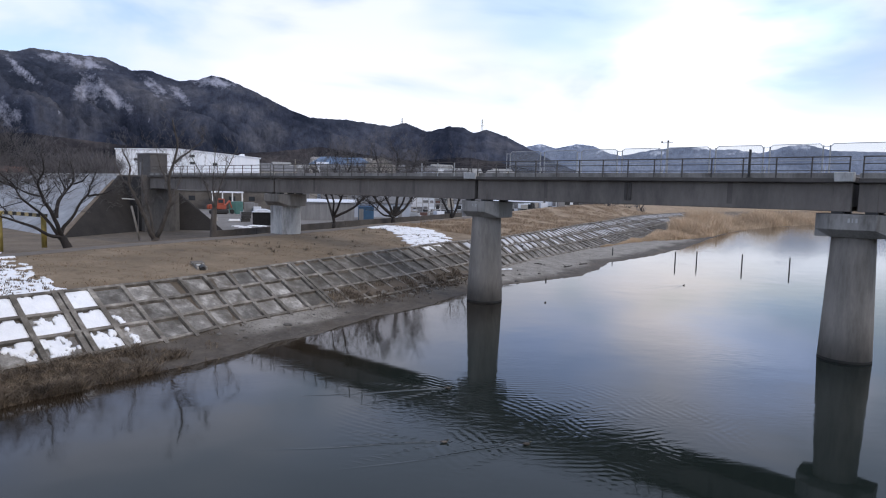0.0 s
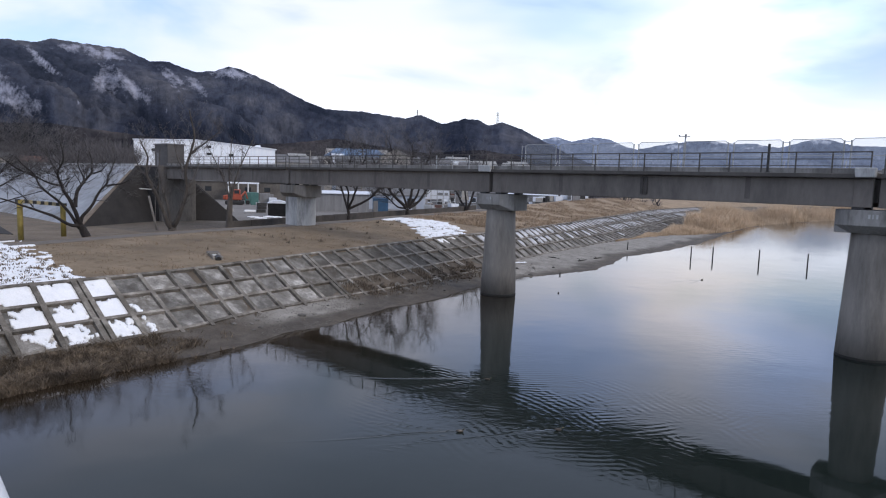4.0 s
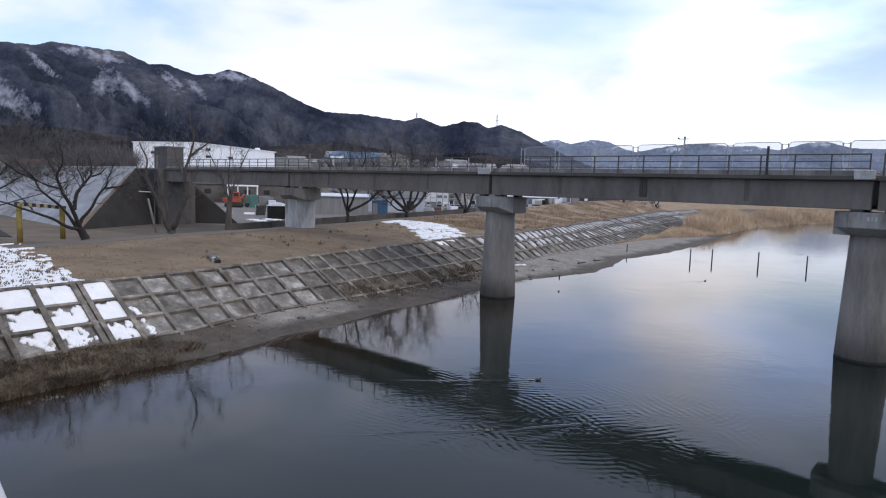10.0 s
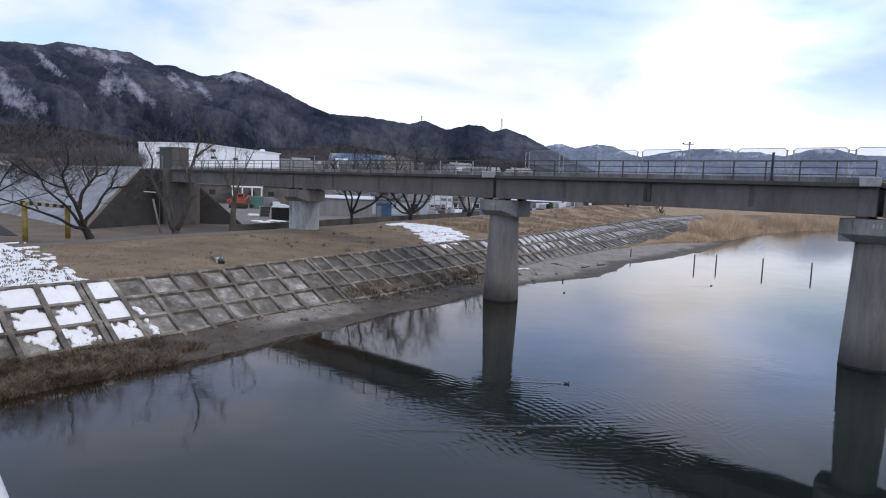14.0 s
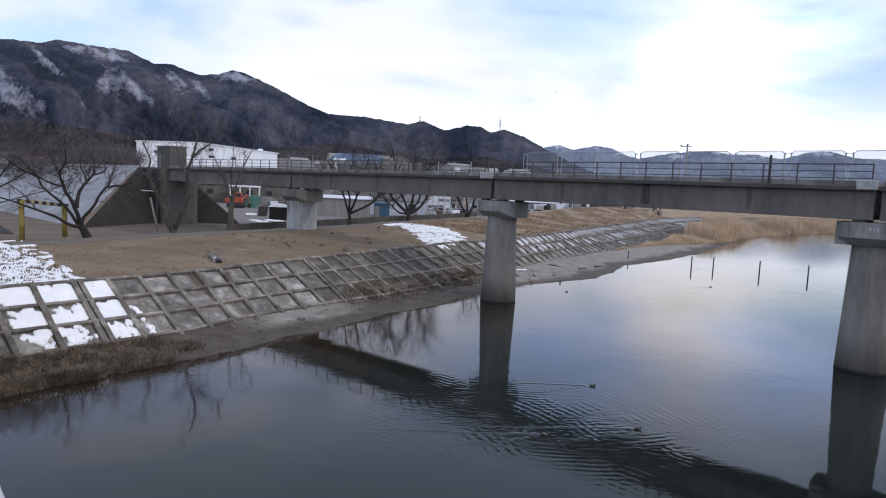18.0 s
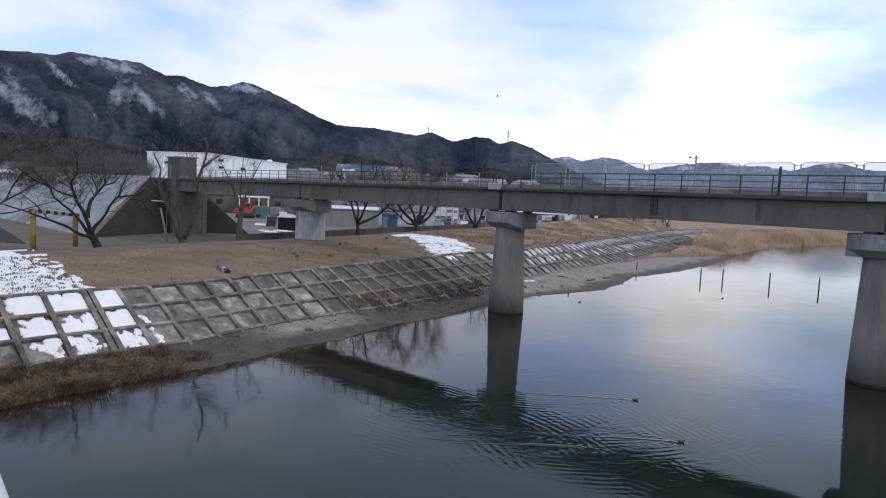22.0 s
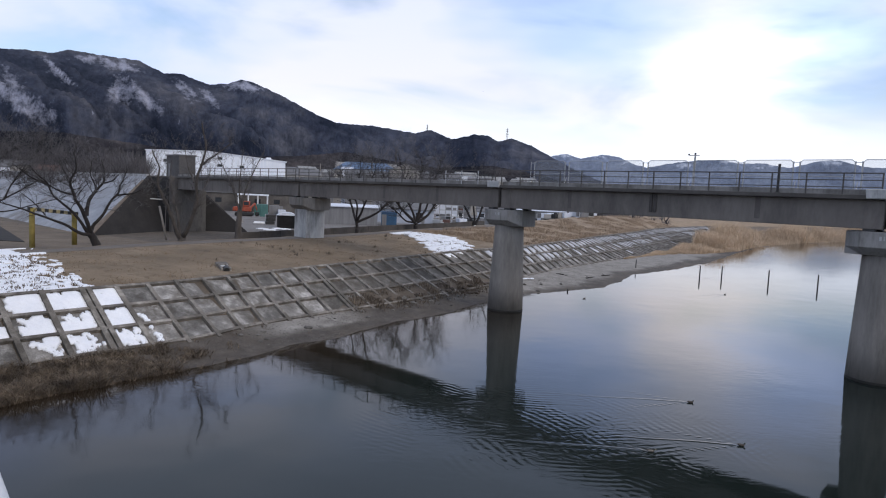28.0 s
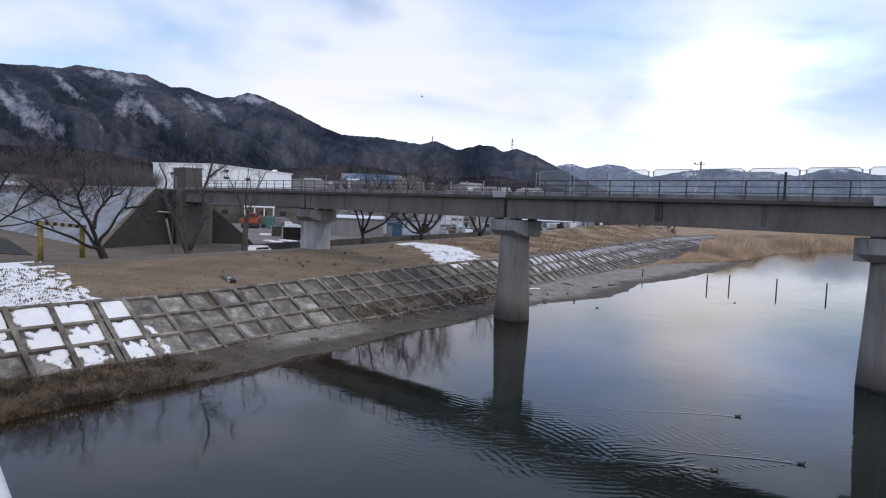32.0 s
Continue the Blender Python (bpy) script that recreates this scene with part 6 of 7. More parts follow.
def house(name, label, x, y, turn, w, dep, z0, eave, ridge, wall, roof, windows=4, door=True, group="buildings behind the bank", overhang=0.4, across=False, hip=0.0):
    """A house in its own space: its long side w faces the river."""
    t = thing(name, label, "building", group, m=pose(x, y, 0, 0, 0, turn))
    bm = bmesh.new()
    hw, hd = w / 2, dep / 2
    if across:
        outline = [(-hw, z0), (hw, z0), (hw, eave), (0, ridge - 0.1), (-hw, eave)]
        lo = [bm.verts.new((px, -hd, pz)) for px, pz in outline]
        hi = [bm.verts.new((px, hd, pz)) for px, pz in outline]
    else:
        outline = [(-hd, z0), (hd, z0), (hd, eave), (0, ridge - 0.1), (-hd, eave)]
        lo = [bm.verts.new((-hw, py, pz)) for py, pz in outline]
        hi = [bm.verts.new((hw, py, pz)) for py, pz in outline]
    for i in range(5):
        bm.faces.new((lo[i], lo[(i + 1) % 5], hi[(i + 1) % 5], hi[i]))
    bm.faces.new(lo[::-1])
    bm.faces.new(hi)
    bmesh.ops.recalc_face_normals(bm, faces=bm.faces[:])
    part("wall", bm, wall, t)
    for sgn in (1, -1):
        bm = bmesh.new()
        run = (hw if across else hd) + overhang
        drop = (ridge - eave) * run / (hw if across else hd)
        oth = (hd if across else hw) + overhang
        pts = [(0, ridge + 0.08), (sgn * run, ridge + 0.08 - drop), (sgn * run, ridge - 0.08 - drop), (0, ridge - 0.08)]
        quad = []
        for o in (-oth, oth):
            quad.append([bm.verts.new((a, o, z) if across else (o * (1 - hip if i in (0, 3) else 1), a, z)) for i, (a, z) in enumerate(pts)])
        for i in range(4):
            bm.faces.new((quad[0][i], quad[0][(i + 1) % 4], quad[1][(i + 1) % 4], quad[1][i]))
        bm.faces.new(quad[0][::-1])
        bm.faces.new(quad[1])
        bmesh.ops.recalc_face_normals(bm, faces=bm.faces[:])
        part("roof", bm, roof, t)
    for i in range(windows):
        cx = -hw + w * (i + 0.5) / windows
        zc = z0 + (eave - z0) * 0.6
        ww, wh = min(0.8, w / windows * 0.3), min(0.6, (eave - z0) * 0.18)
        bm = bmesh.new()
        box(bm, cx - ww - 0.08, -hd - 0.05, zc - wh - 0.08, cx + ww + 0.08, -hd + 0.02, zc + wh + 0.08, 0.01)
        win = part("window", bm, wall, t)
        bm = bmesh.new()
        box(bm, cx - ww, -hd - 0.07, zc - wh, cx + ww, -hd - 0.045, zc + wh)
        part("pane", bm, GLASS, win)
    if door:
        bm = bmesh.new()
        box(bm, hw * 0.55, -hd - 0.06, z0, hw * 0.55 + 0.95, -hd + 0.01, z0 + 2.05, 0.01)
        part("door", bm, GREYWALL, t)
    return t


house("storehouse", "long grey sheet-clad store with a white roof edge", -23.6, 128.5, 11, 10.5, 7, 2.2, 5.9, 6.3, GREYWALL, WHITEWALL, 0)
house("workshop", "white sheet-clad workshop behind the bank", -14.5, 147, 7, 13, 9, 2.2, 5.6, 7.4, material("pale_blue_cladding", [(0.30, 0.34, 0.41), (0.46, 0.49, 0.55)], 0.35, 0.7, 0.1, stretch=(2, 2, 0.6)), GREYROOF, 2)


def goods_rack():
    """An open steel rack of three floors with goods on them, behind the bank."""
    t = thing("storage_rack", "tall white steel rack with goods on its shelves", "rack", m=pose(-2.9, 150, 2.2, 0, 0, 3))
    rng = random.Random(19)
    for i in range(6):
        for y in (-0.9, 0.9):
            part("post", box(bmesh.new(), -3.6 + 1.44 * i - 0.07, y - 0.07, 0, -3.6 + 1.44 * i + 0.07, y + 0.07, 4.7), STEEL_PALE, t)
    for z in (0.5, 1.95, 3.4, 4.6):
        part("shelf", box(bmesh.new(), -3.75, -1.0, z - 0.06, 3.75, 1.0, z + 0.06), STEEL_PALE, t)
        if z < 4:
            for i in range(5):
                if rng.random() < 0.8:
                    x = -2.9 + 1.44 * i
                    w, h = rng.uniform(0.35, 0.62), rng.uniform(0.4, 1.1)
                    part("load", box(bmesh.new(), x - w, -0.7, z + 0.062, x + w, 0.7, z + 0.06 + h, 0.04), rng.choice((HALLWHITE, GREYWALL, GREYWALL, BLACK, GREYROOF, RUSTROOF)), t)


HALLWHITE = material("white_hall_cladding", [(0.70, 0.75, 0.83), (0.84, 0.86, 0.90)], 0.4, 0.6, 0.05, stretch=(6, 6, 0.4))
goods_rack()
house("house", "small white house with a grey tiled roof", 7.5, 178, 0, 9, 7, 2.2, 5.3, 7.4, WHITEWALL, GREYROOF, 4)
house("house", "white two-storey house with a grey roof beyond the levee", 22, 190, -6, 14, 8, 2.2, 6.0, 7.6, GREYWALL, WHITEWALL, 3)
house("factory", "long factory with a blue sheet roof", -37.4, 231, 9, 22, 14, 2.2, 16.8, 19.7, CREAM, BLUEROOF, 8, hip=0.36)
house("house", "grey gabled house beside the factory", -22.5, 226, 6, 10.5, 9, 2.2, 17.2, 19.6, CREAM, FROSTED, 3, across=True)
house("house", "small white house before the factory", -40.5, 211, 11, 3.4, 4, 2.2, 16.2, 17.0, WHITEWALL, WHITEWALL, 2)
house("house", "grey-roofed house behind the railway", -51.8, 195, 15, 11, 9, 2.2, 13.4, 15.0, CREAM, GREYROOF, 3)
house("house", "long grey-roofed shed behind the railway", -33, 204, 10, 13, 8, 2.2, 14.6, 16.0, GREYWALL, GREYROOF, 3)
for x, y, w, z, wl, rf in ((-133, 174, 7, 13.0, WHITEWALL, GREYROOF), (-124, 183, 6, 12.6, CREAM, RUSTROOF), (-118, 189, 6, 13.1, GREYWALL, GREYROOF), (-109, 192, 7, 14.2, WHITEWALL, GREYROOF),
                           (-101, 197, 8, 14.4, CREAM, GREYROOF), (-92, 201, 6, 14.6, WHITEWALL, WHITEWALL), (-140, 190, 9, 13.8, CREAM, GREYROOF), (-8, 240, 9, 17.0, WHITEWALL, GREYROOF), (4, 246, 8, 16.6, CREAM, GREYROOF)):
    house("house", "small distant house with pale walls on the rising ground", x, y, math.degrees(math.atan2(-x, y)), w, 6, 2.2, z - 1.4, z, wl, rf, 3, False, "distant houses")


def hall():
    """The white hall behind the railway: a flat front part and a lower roof that slopes away."""
    t = thing("warehouse", "large white sheet-clad warehouse with a sloping roof", "building", m=pose(-69.2, 171.6, 0, 0, 0, 22) @ Matrix.Diagonal((1.37, 1, 1, 1)))
    bm = bmesh.new()
    outline = [(-12.6, 2.0), (13.6, 2.0), (13.6, 16.3), (-1.4, 17.9), (-12.6, 17.3)]
    lo = [bm.verts.new((x, 0, z)) for x, z in outline]
    hi = [bm.verts.new((x, 28, z)) for x, z in outline]
    for i in range(5):
        bm.faces.new((lo[i], lo[(i + 1) % 5], hi[(i + 1) % 5], hi[i]))
    bm.faces.new(lo[::-1])
    bm.faces.new(hi)
    bmesh.ops.recalc_face_normals(bm, faces=bm.faces[:])
    part("wall", bm, HALLWHITE, t)
    for a, b in ((0, 1), (1, 2)):
        bm = bmesh.new()
        pts = [(-12.8, 17.33), (-1.4, 17.93), (13.9, 16.3)]
        (x0, z0), (x1, z1) = pts[a], pts[b]
        q = [bm.verts.new((x, y, z + k)) for k in (0.0, 0.22) for x, y, z in ((x0, -0.3, z0), (x1, -0.3, z1), (x1, 28.3, z1), (x0, 28.3, z0))]
        for f in ((0, 3, 2, 1), (4, 5, 6, 7), (0, 1, 5, 4), (1, 2, 6, 5), (2, 3, 7, 6), (3, 0, 4, 7)):
            bm.faces.new([q[i] for i in f])
        part("roof", bm, HALLWHITE, t)
    part("roof_vent", box(bmesh.new(), 9.9, 3.0, 16.4, 10.9, 4.4, 17.5, 0.1), HALLWHITE, t)
    for x, z in ((0.4, 16.3), (0.4, 14.4), (4.6, 14.3), (-9.5, 14.9)):
        bm = bmesh.new()
        box(bm, x, -0.06, z - 0.35, x + 0.9, 0.02, z + 0.35)
        part("window", bm, GLASS, t)
    for i in range(24):
        bm = bmesh.new()
        x = -12.3 + i * 1.08
        top = 17.3 if x < -1.4 else 17.8 - (x + 1.4) * 0.107
        box(bm, x, -0.035, 2.2, x + 0.06, 0.01, top - 0.05)
        part("seam", bm, HALLWHITE, t)


hall()
house("shed", "long low brown shed at the back of the works yard", -60, 171.5, 20, 30, 6, 2.0, 7.3, 8.2, material("weathered_boards", [(0.075, 0.068, 0.062), (0.145, 0.133, 0.122)], 0.5, 0.9, 0.2), GREYROOF, 6)
rng = random.Random(52)
for i in range(34):
    y = rng.uniform(262, 330)
    x = (-0.27 + 0.36 * (i + rng.uniform(-0.4, 0.4)) / 33) * y
    top = 8.7 + y * rng.uniform(0.022, 0.041)
    house("house", "distant village house with pale walls and some snow on its roof", x, y, rng.uniform(-25, 25), rng.uniform(6, 12), 7, 2.2, top - rng.uniform(1.2, 2.2), top,
          rng.choice((WHITEWALL, CREAM, GREYWALL)), rng.choice((FROSTED, GREYROOF, FROSTED, FROSTED, GREYROOF)), 3, False, "distant houses")
# equipment hut on the embankment by the bridge end
t = thing("equipment_hut", "plain grey trackside hut at the end of the railway bridge", "hut", m=at_bridge(68.0, -5.0, 0))
part("wall", box(bmesh.new(), -2.2, -1.3, 7.2, 2.2, 1.3, 13.1, 0.03), material("grey_panel", [(0.07, 0.066, 0.064), (0.105, 0.10, 0.097)], 0.6, 0.85, 0.1), t)
part("roof", box(bmesh.new(), -2.35, -1.45, 13.1, 2.35, 1.45, 13.28, 0.02), GREYROOF, t)
part("door", box(bmesh.new(), 0.5, 1.3, 9.8, 1.4, 1.34, 11.9, 0.01), GREYWALL, t)
# black shed with a pale arched roof
t = thing("shed", "black shed with a white arched roof in the works yard", "shed", m=pose(-29.9, 104.6, 0, 0, 0, 16))
TAR = material("tarred_boards", [(0.006, 0.006, 0.007), (0.014, 0.014, 0.015)], 2.0, 1.0, 0.2)
part("wall", box(bmesh.new(), -1.6, -1.3, 2.1, 1.6, 1.3, 4.45, 0.02), TAR, t)
bm = bmesh.new()
pr = [(-1.75 + 3.5 * i / 10, 4.42 + 0.52 * math.sin(math.pi * i / 10)) for i in range(11)]
lo = [bm.verts.new((x, -1.45, z)) for x, z in pr]
hi = [bm.verts.new((x, 1.45, z)) for x, z in pr]
for i in range(10):
    bm.faces.new((lo[i], lo[i + 1], hi[i + 1], hi[i]))
bm.faces.new(lo)
bm.faces.new(hi[::-1])
bm.faces.new((lo[0], hi[0], hi[-1], lo[-1]))
part("roof", bm, WHITEWALL, t)
part("door", box(bmesh.new(), -0.6, -1.34, 2.1, 0.6, -1.3, 4.1, 0.01), TAR, t)
# blue hut
t = thing("hut", "small bright blue sheet-metal hut", "hut", m=pose(-16.1, 131, 0, 0, 0, 7))
part("wall", box(bmesh.new(), -1.6, -1.2, 2.1, 1.6, 1.2, 4.95, 0.02), BLUEPAINT, t)
part("roof", box(bmesh.new(), -1.75, -1.4, 4.95, 1.75, 1.4, 5.2, 0.03), BLUEROOF, t)
part("door", box(bmesh.new(), -1.45, -1.25, 2.15, -0.5, -1.2, 4.5, 0.01), GREYWALL, t)


def canopy():
    t = thing("carport", "open shelter with a white roof in the works yard", "shelter", m=pose(-56.0, 164, 0, 0, 0, 19))
    part("roof", box(bmesh.new(), -3.9, -2.5, 6.75, 3.9, 2.5, 7.1, 0.03), HALLWHITE, t)
    for x in (-3.6, -1.2, 1.2, 3.6):
        for y in (-2.2, 2.2):
            part("post", tube(bmesh.new(), (x, y, 2.1), (x, y, 6.77), 0.16, seg=8), WHITE, t)


canopy()


def excavator():
    t = thing("excavator", "orange excavator parked in the works yard", "excavator", m=pose(-50.2, 141.4, 2.25, 0, 0, 14) @ Matrix.Scale(1.15, 4))
    for y in (-1.05, 1.05):
        bm = bmesh.new()
        box(bm, -1.7, y - 0.28, 0.05, 1.7, y + 0.28, 0.85, 0.2)
        part("track", bm, BLACK, t)
    bm = box(bmesh.new(), -1.7, -1.15, 0.95, 1.3, 1.15, 1.9, 0.12)
    part("body", bm, ORANGE, t)
    bm = box(bmesh.new(), -0.2, -1.1, 1.9, 1.1, -0.1, 3.0, 0.08)
    cab = part("cab", bm, ORANGE, t)
    part("pane", box(bmesh.new(), 0.0, -1.13, 2.2, 0.9, -1.09, 2.85), GLASS, cab)
    part("counterweight", box(bmesh.new(), -2.1, -1.1, 1.0, -1.68, 1.1, 1.8, 0.1), ORANGE, t)
    bm = bmesh.new()
    tube(bm, (1.1, 0.0, 1.6), (1.9, 0.6, 2.6), 0.2, 0.18, 6)
    part("boom", bm, ORANGE, t)
    part("arm", tube(bmesh.new(), (1.9, 0.6, 2.6), (2.3, 0.8, 1.2), 0.15, 0.12, 6), ORANGE, t)
    part("bucket", box(bmesh.new(), 2.0, 0.4, 0.1, 2.7, 1.2, 0.9, 0.12), BLACK, t)


excavator()
for x, y, w, h, mat, lab in ((-46.4, 143.5, 1.7, 2.9, GREEN, "green steel container in the works yard"), (-45.6, 148.5, 2.4, 2.6, GREYWALL, "stack of grey crates in the works yard"),
                             (-43.3, 147, 1.7, 1.7, WHITEWALL, "white tank in the works yard"), (-49.5, 150, 2.5, 2.7, GREEN, "green steel container in the works yard"),
                             (-38.5, 150, 4.5, 2.4, GREYWALL, "grey site cabin in the works yard"), (-34.0, 118, 2.2, 0.7, WHITE, "snow-topped pile beside the works yard"),
                             (-37.0, 113, 2.8, 0.5, WHITE, "snow-topped pile beside the works yard")):
    t = thing("container" if h > 1 else "pile", lab, "container" if h > 1 else "pile", m=pose(x, y, 2.2, 0, 0, 18))
    bm = box(bmesh.new(), -w / 2, -1.0, 0.0, w / 2, 1.0, h, 0.06 if h > 1 else 0.22)
    part("body", bm, mat, t)
    if h > 1:
        for i in range(5):
            part("rib", box(bmesh.new(), -w / 2 + w * (i + 0.5) / 5 - 0.04, -1.05, 0.1, -w / 2 + w * (i + 0.5) / 5 + 0.04, -0.99, h - 0.1), mat, t)


def car(x, y, z, turn, mat, label, tall=1.45):
    t = thing("car", label, "car", "parked cars" if "parked" in label else "", m=pose(x, y, z, 0, 0, turn))
    bm = box(bmesh.new(), -2.0, -0.82, 0.3, 2.0, 0.82, 0.95, 0.14)
    part("body", bm, mat, t)
    bm = box(bmesh.new(), -1.75, -0.74, 0.93, 1.05, 0.74, tall, 0.12)
    for v in bm.verts:
        if v.co.z > tall - 0.2:
            v.co.x = -1.3 + (v.co.x + 1.75) * 0.62
            v.co.y *= 0.88
    cab = part("cabin", bm, mat, t)
    for sgn in (1, -1):
        part("pane", box(bmesh.new(), -1.2, sgn * 0.70 - 0.02, 1.0, 0.5, sgn * 0.70 + 0.02, tall - 0.14, 0.01), GLASS, cab)
    for px in (-1.25, 1.25):
        for sgn in (1, -1):
            wh = part("wheel", tube(bmesh.new(), (px, sgn * 0.62, 0.31), (px, sgn * 0.84, 0.31), 0.31, seg=14), BLACK, t)
            part("rim", tube(bmesh.new(), (px, sgn * 0.835, 0.31), (px, sgn * 0.85, 0.31), 0.18, seg=10), STEEL_PALE, wh)
    return t


SILVER = material("silver_car_paint", [(0.35, 0.36, 0.38), (0.42, 0.43, 0.45)], 1.0, 0.35, metal=0.3)
car(-1.0, 190, 2.25, 10, WHITE, "white car parked beyond the bank")
car(4.2, 186, 2.25, -15, SILVER, "silver car parked beyond the bank")
car(-9.0, 150, 2.25, 60, WHITE, "white van parked by the houses", 1.95)
car(1.5, 139, 2.25, 20, WHITE, "white car parked behind the bank")
for i, s in enumerate((100, 107, 113, 121)):
    p = bank(s, path_d(s) + 12)
    car(p.x, p.y, section(s, path_d(s) + 12), 60, (WHITE, SILVER, WHITE, GREYWALL)[i], "pale car parked beside the levee road")


PASSING_CAR = car(0, 0, 2.46, 0, WHITE, "white saloon car driving along the bank road", 1.47)
tagged(PASSING_CAR, "white saloon car driving along the bank road", "car")


# yard clutter: stacks, drums and crates among the houses
rng = random.Random(77)
TINTS = [WHITEWALL, GREYWALL, CREAM, RUSTROOF, GREYROOF, BLUEPAINT, BLACK, STEEL_PALE]
for i in range(64):
    if i < 34:
        x, y = rng.uniform(-11, 9), rng.uniform(134, 176)
    elif i < 50:
        x, y = rng.uniform(-44, -30), rng.uniform(112, 150)
    else:
        k = rng.uniform(96, 150)
        p = bank(k, path_d(k) + rng.uniform(7, 14))
        x, y = p.x, p.y
    w, dd, h = rng.uniform(0.6, 2.6), rng.uniform(0.6, 1.6), rng.uniform(0.5, 2.1)
    mat = rng.choice(TINTS)
    t = thing("crate_stack", "stack of crates and boards in the yard", "crates", "stacks in the yards", m=pose(x, y, ground_at(x, y) if i >= 50 else 2.25, 0, 0, rng.uniform(-40, 40)))
    n = rng.randint(1, 3)
    for k in range(n):
        o = rng.uniform(-0.1, 0.1)
        part("crate", box(bmesh.new(), -w / 2 + o, -dd / 2, h * k / n, w / 2 + o, dd / 2, h * (k + 0.94) / n, 0.03), mat if k % 2 == 0 else rng.choice(TINTS), t)


# sheds and stacked goods behind the levee beyond the bridge
rng = random.Random(41)
for i in range(34):
    k = rng.uniform(0, 1)
    y = 164 + rng.uniform(-6, 8)
    x = (18.5 + 15 * k) * y / 168
    w, dd = rng.uniform(0.6, 3.0), rng.uniform(0.8, 1.8)
    top = (2.2 + 2.0 * k) * rng.uniform(0.8, 1.0) + 1.1
    t = thing("crate_stack", "stack of crates and boards behind the levee", "crates", "stacks behind the levee", m=pose(x, y, 2.25, 0, 0, rng.uniform(-25, 25)))
    for j in range(3):
        part("crate", box(bmesh.new(), -w / 2 + 0.06 * j, -dd / 2, top * j / 3, w / 2 - 0.05 * j, dd / 2, top * (j + 0.96) / 3, 0.03), rng.choice((WHITEWALL, GREYWALL, GREYROOF, CREAM, GREYWALL, BLACK)), t)


# ---- things on the bank ----
a, b = (Vector((x, y, ground_at(x, y))) for x, y in ((-16.95, 43.45), (-15.86, 41.6)))
ax = (b - a).normalized()
ay = Vector((0, 0, 1)).cross(ax).normalized()
az = ax.cross(ay)
t = thing("drain_outlet", "narrow weathered concrete drain channel half buried in the grass", "drain", m=Matrix(((ax.x, ay.x, az.x, a.x), (ax.y, ay.y, az.y, a.y), (ax.z, ay.z, az.z, a.z), (0, 0, 0, 1))))
for sgn in (1, -1):
    part("cheek", box(bmesh.new(), 0.0, sgn * 0.27 - 0.07, -0.35, 1.9, sgn * 0.27 + 0.07, 0.2, 0.03), BEAM, t)
part("bed", box(bmesh.new(), 0.05, -0.16, -0.3, 1.7, 0.16, 0.02, 0.01), DARKSTONE, t)
part("slab", box(bmesh.new(), -0.45, -0.4, 0.08, 0.45, 0.4, 0.22, 0.03), BEAM, t)
# closed end, coloured black for the dark inside of the outlet
part("pipe", tube(bmesh.new(), (1.5, 0, 0.12), (2.05, 0, 0.06), 0.19, 0.19, 12), BLACK, t, "black pipe mouth")
part("lip", box(bmesh.new(), 1.25, -0.3, 0.19, 1.55, 0.0, 0.3, 0.03), CONCRETE_LIGHT, t, "pale broken slab")
ob = part("pole", tube(bmesh.new(), (-28.2, 58.6, 3.4), (-28.9, 58.6, 6.6), 0.1, 0.09, 10), CONCRETE_PIER, None, "", True)
tagged(ob, "pale leaning pole beside the tall tree", "pole")
ob = part("signboard_arm", tube(bmesh.new(), (-36.9, 72.6, 6.9), (-35.5, 73.5, 6.82), 0.06, seg=8), CONCRETE_LIGHT, None)
bmt = bmesh.new()
tube(bmt, (-35.5, 73.5, 2.2), (-35.5, 73.5, 6.85), 0.05, seg=8)
t = thing("barrier", "white bar on a thin post beside the abutment", "barrier")
ob.parent = t
part("post", bmt, STEEL, t)
for x, y, r in ((6.6, 67.0, 30), (7.3, 67.6, 80)):
    bm = stone(random.Random(int(x * 10)), 0.35)
    for v in bm.verts:
        v.co.z *= 0.35
        v.co.x *= 1.8
    ob = part("snow_lump", bm, SNOW)
    ob.matrix_world = pose(x, y, ground_at(x, y) + 0.05, 0, 0, r)
    tagged(ob, "small lump of snow on the sand", "snow", "snow lumps on the sand")
for x, y in [(-35.3, 91.8), (-32.1, 98.5), (-30.3, 96.7), (-30.2, 100.5), (-28.8, 100.0)]:
    bm = stone(random.Random(int(abs(x) * 10)), 0.75)
    for v in bm.verts:
        v.co.z *= 0.4
        v.co.x *= 1.5
    ob = part("snow_lump", bm, SNOW)
    ob.matrix_world = pose(x, y, 2.36, 0, 0, 20)
    tagged(ob, "low heap of old snow in the works yard", "snow", "snow heaps in the yard")
rng = random.Random(8)
for x, y, l in ((14.0, 72.5, 1.4), (11.6, 73.5, 0.9), (16.5, 76, 1.1)):
    z = ground_at(x, y)
    a = rng.uniform(0, 3)
    bm = tube(bmesh.new(), (x, y, z + 0.05), (x + l * math.cos(a), y + l * math.sin(a), z + 0.12), 0.07, 0.04, 7)
    tube(bm, (x + 0.4 * math.cos(a), y + 0.4 * math.sin(a), z + 0.08), (x + 0.6 * math.cos(a + 1), y + 0.6 * math.sin(a + 1), z + 0.3), 0.03, 0.015, 5)
    ob = part("driftwood", bm, BARK)
    tagged(ob, "dark branch washed up on the sand", "driftwood", "driftwood on the sand")
for x, y, h in ((10.2, 61.9, 0.25), (23.7, 88.1, 1.3)):
    ob = part("stake", tube(bmesh.new(), (x, y, -0.3), (x + 0.03, y, h), 0.08, 0.06, 8), BLACK)
    tagged(ob, "short dark stake at the water's edge", "stake", "stakes at the water's edge")


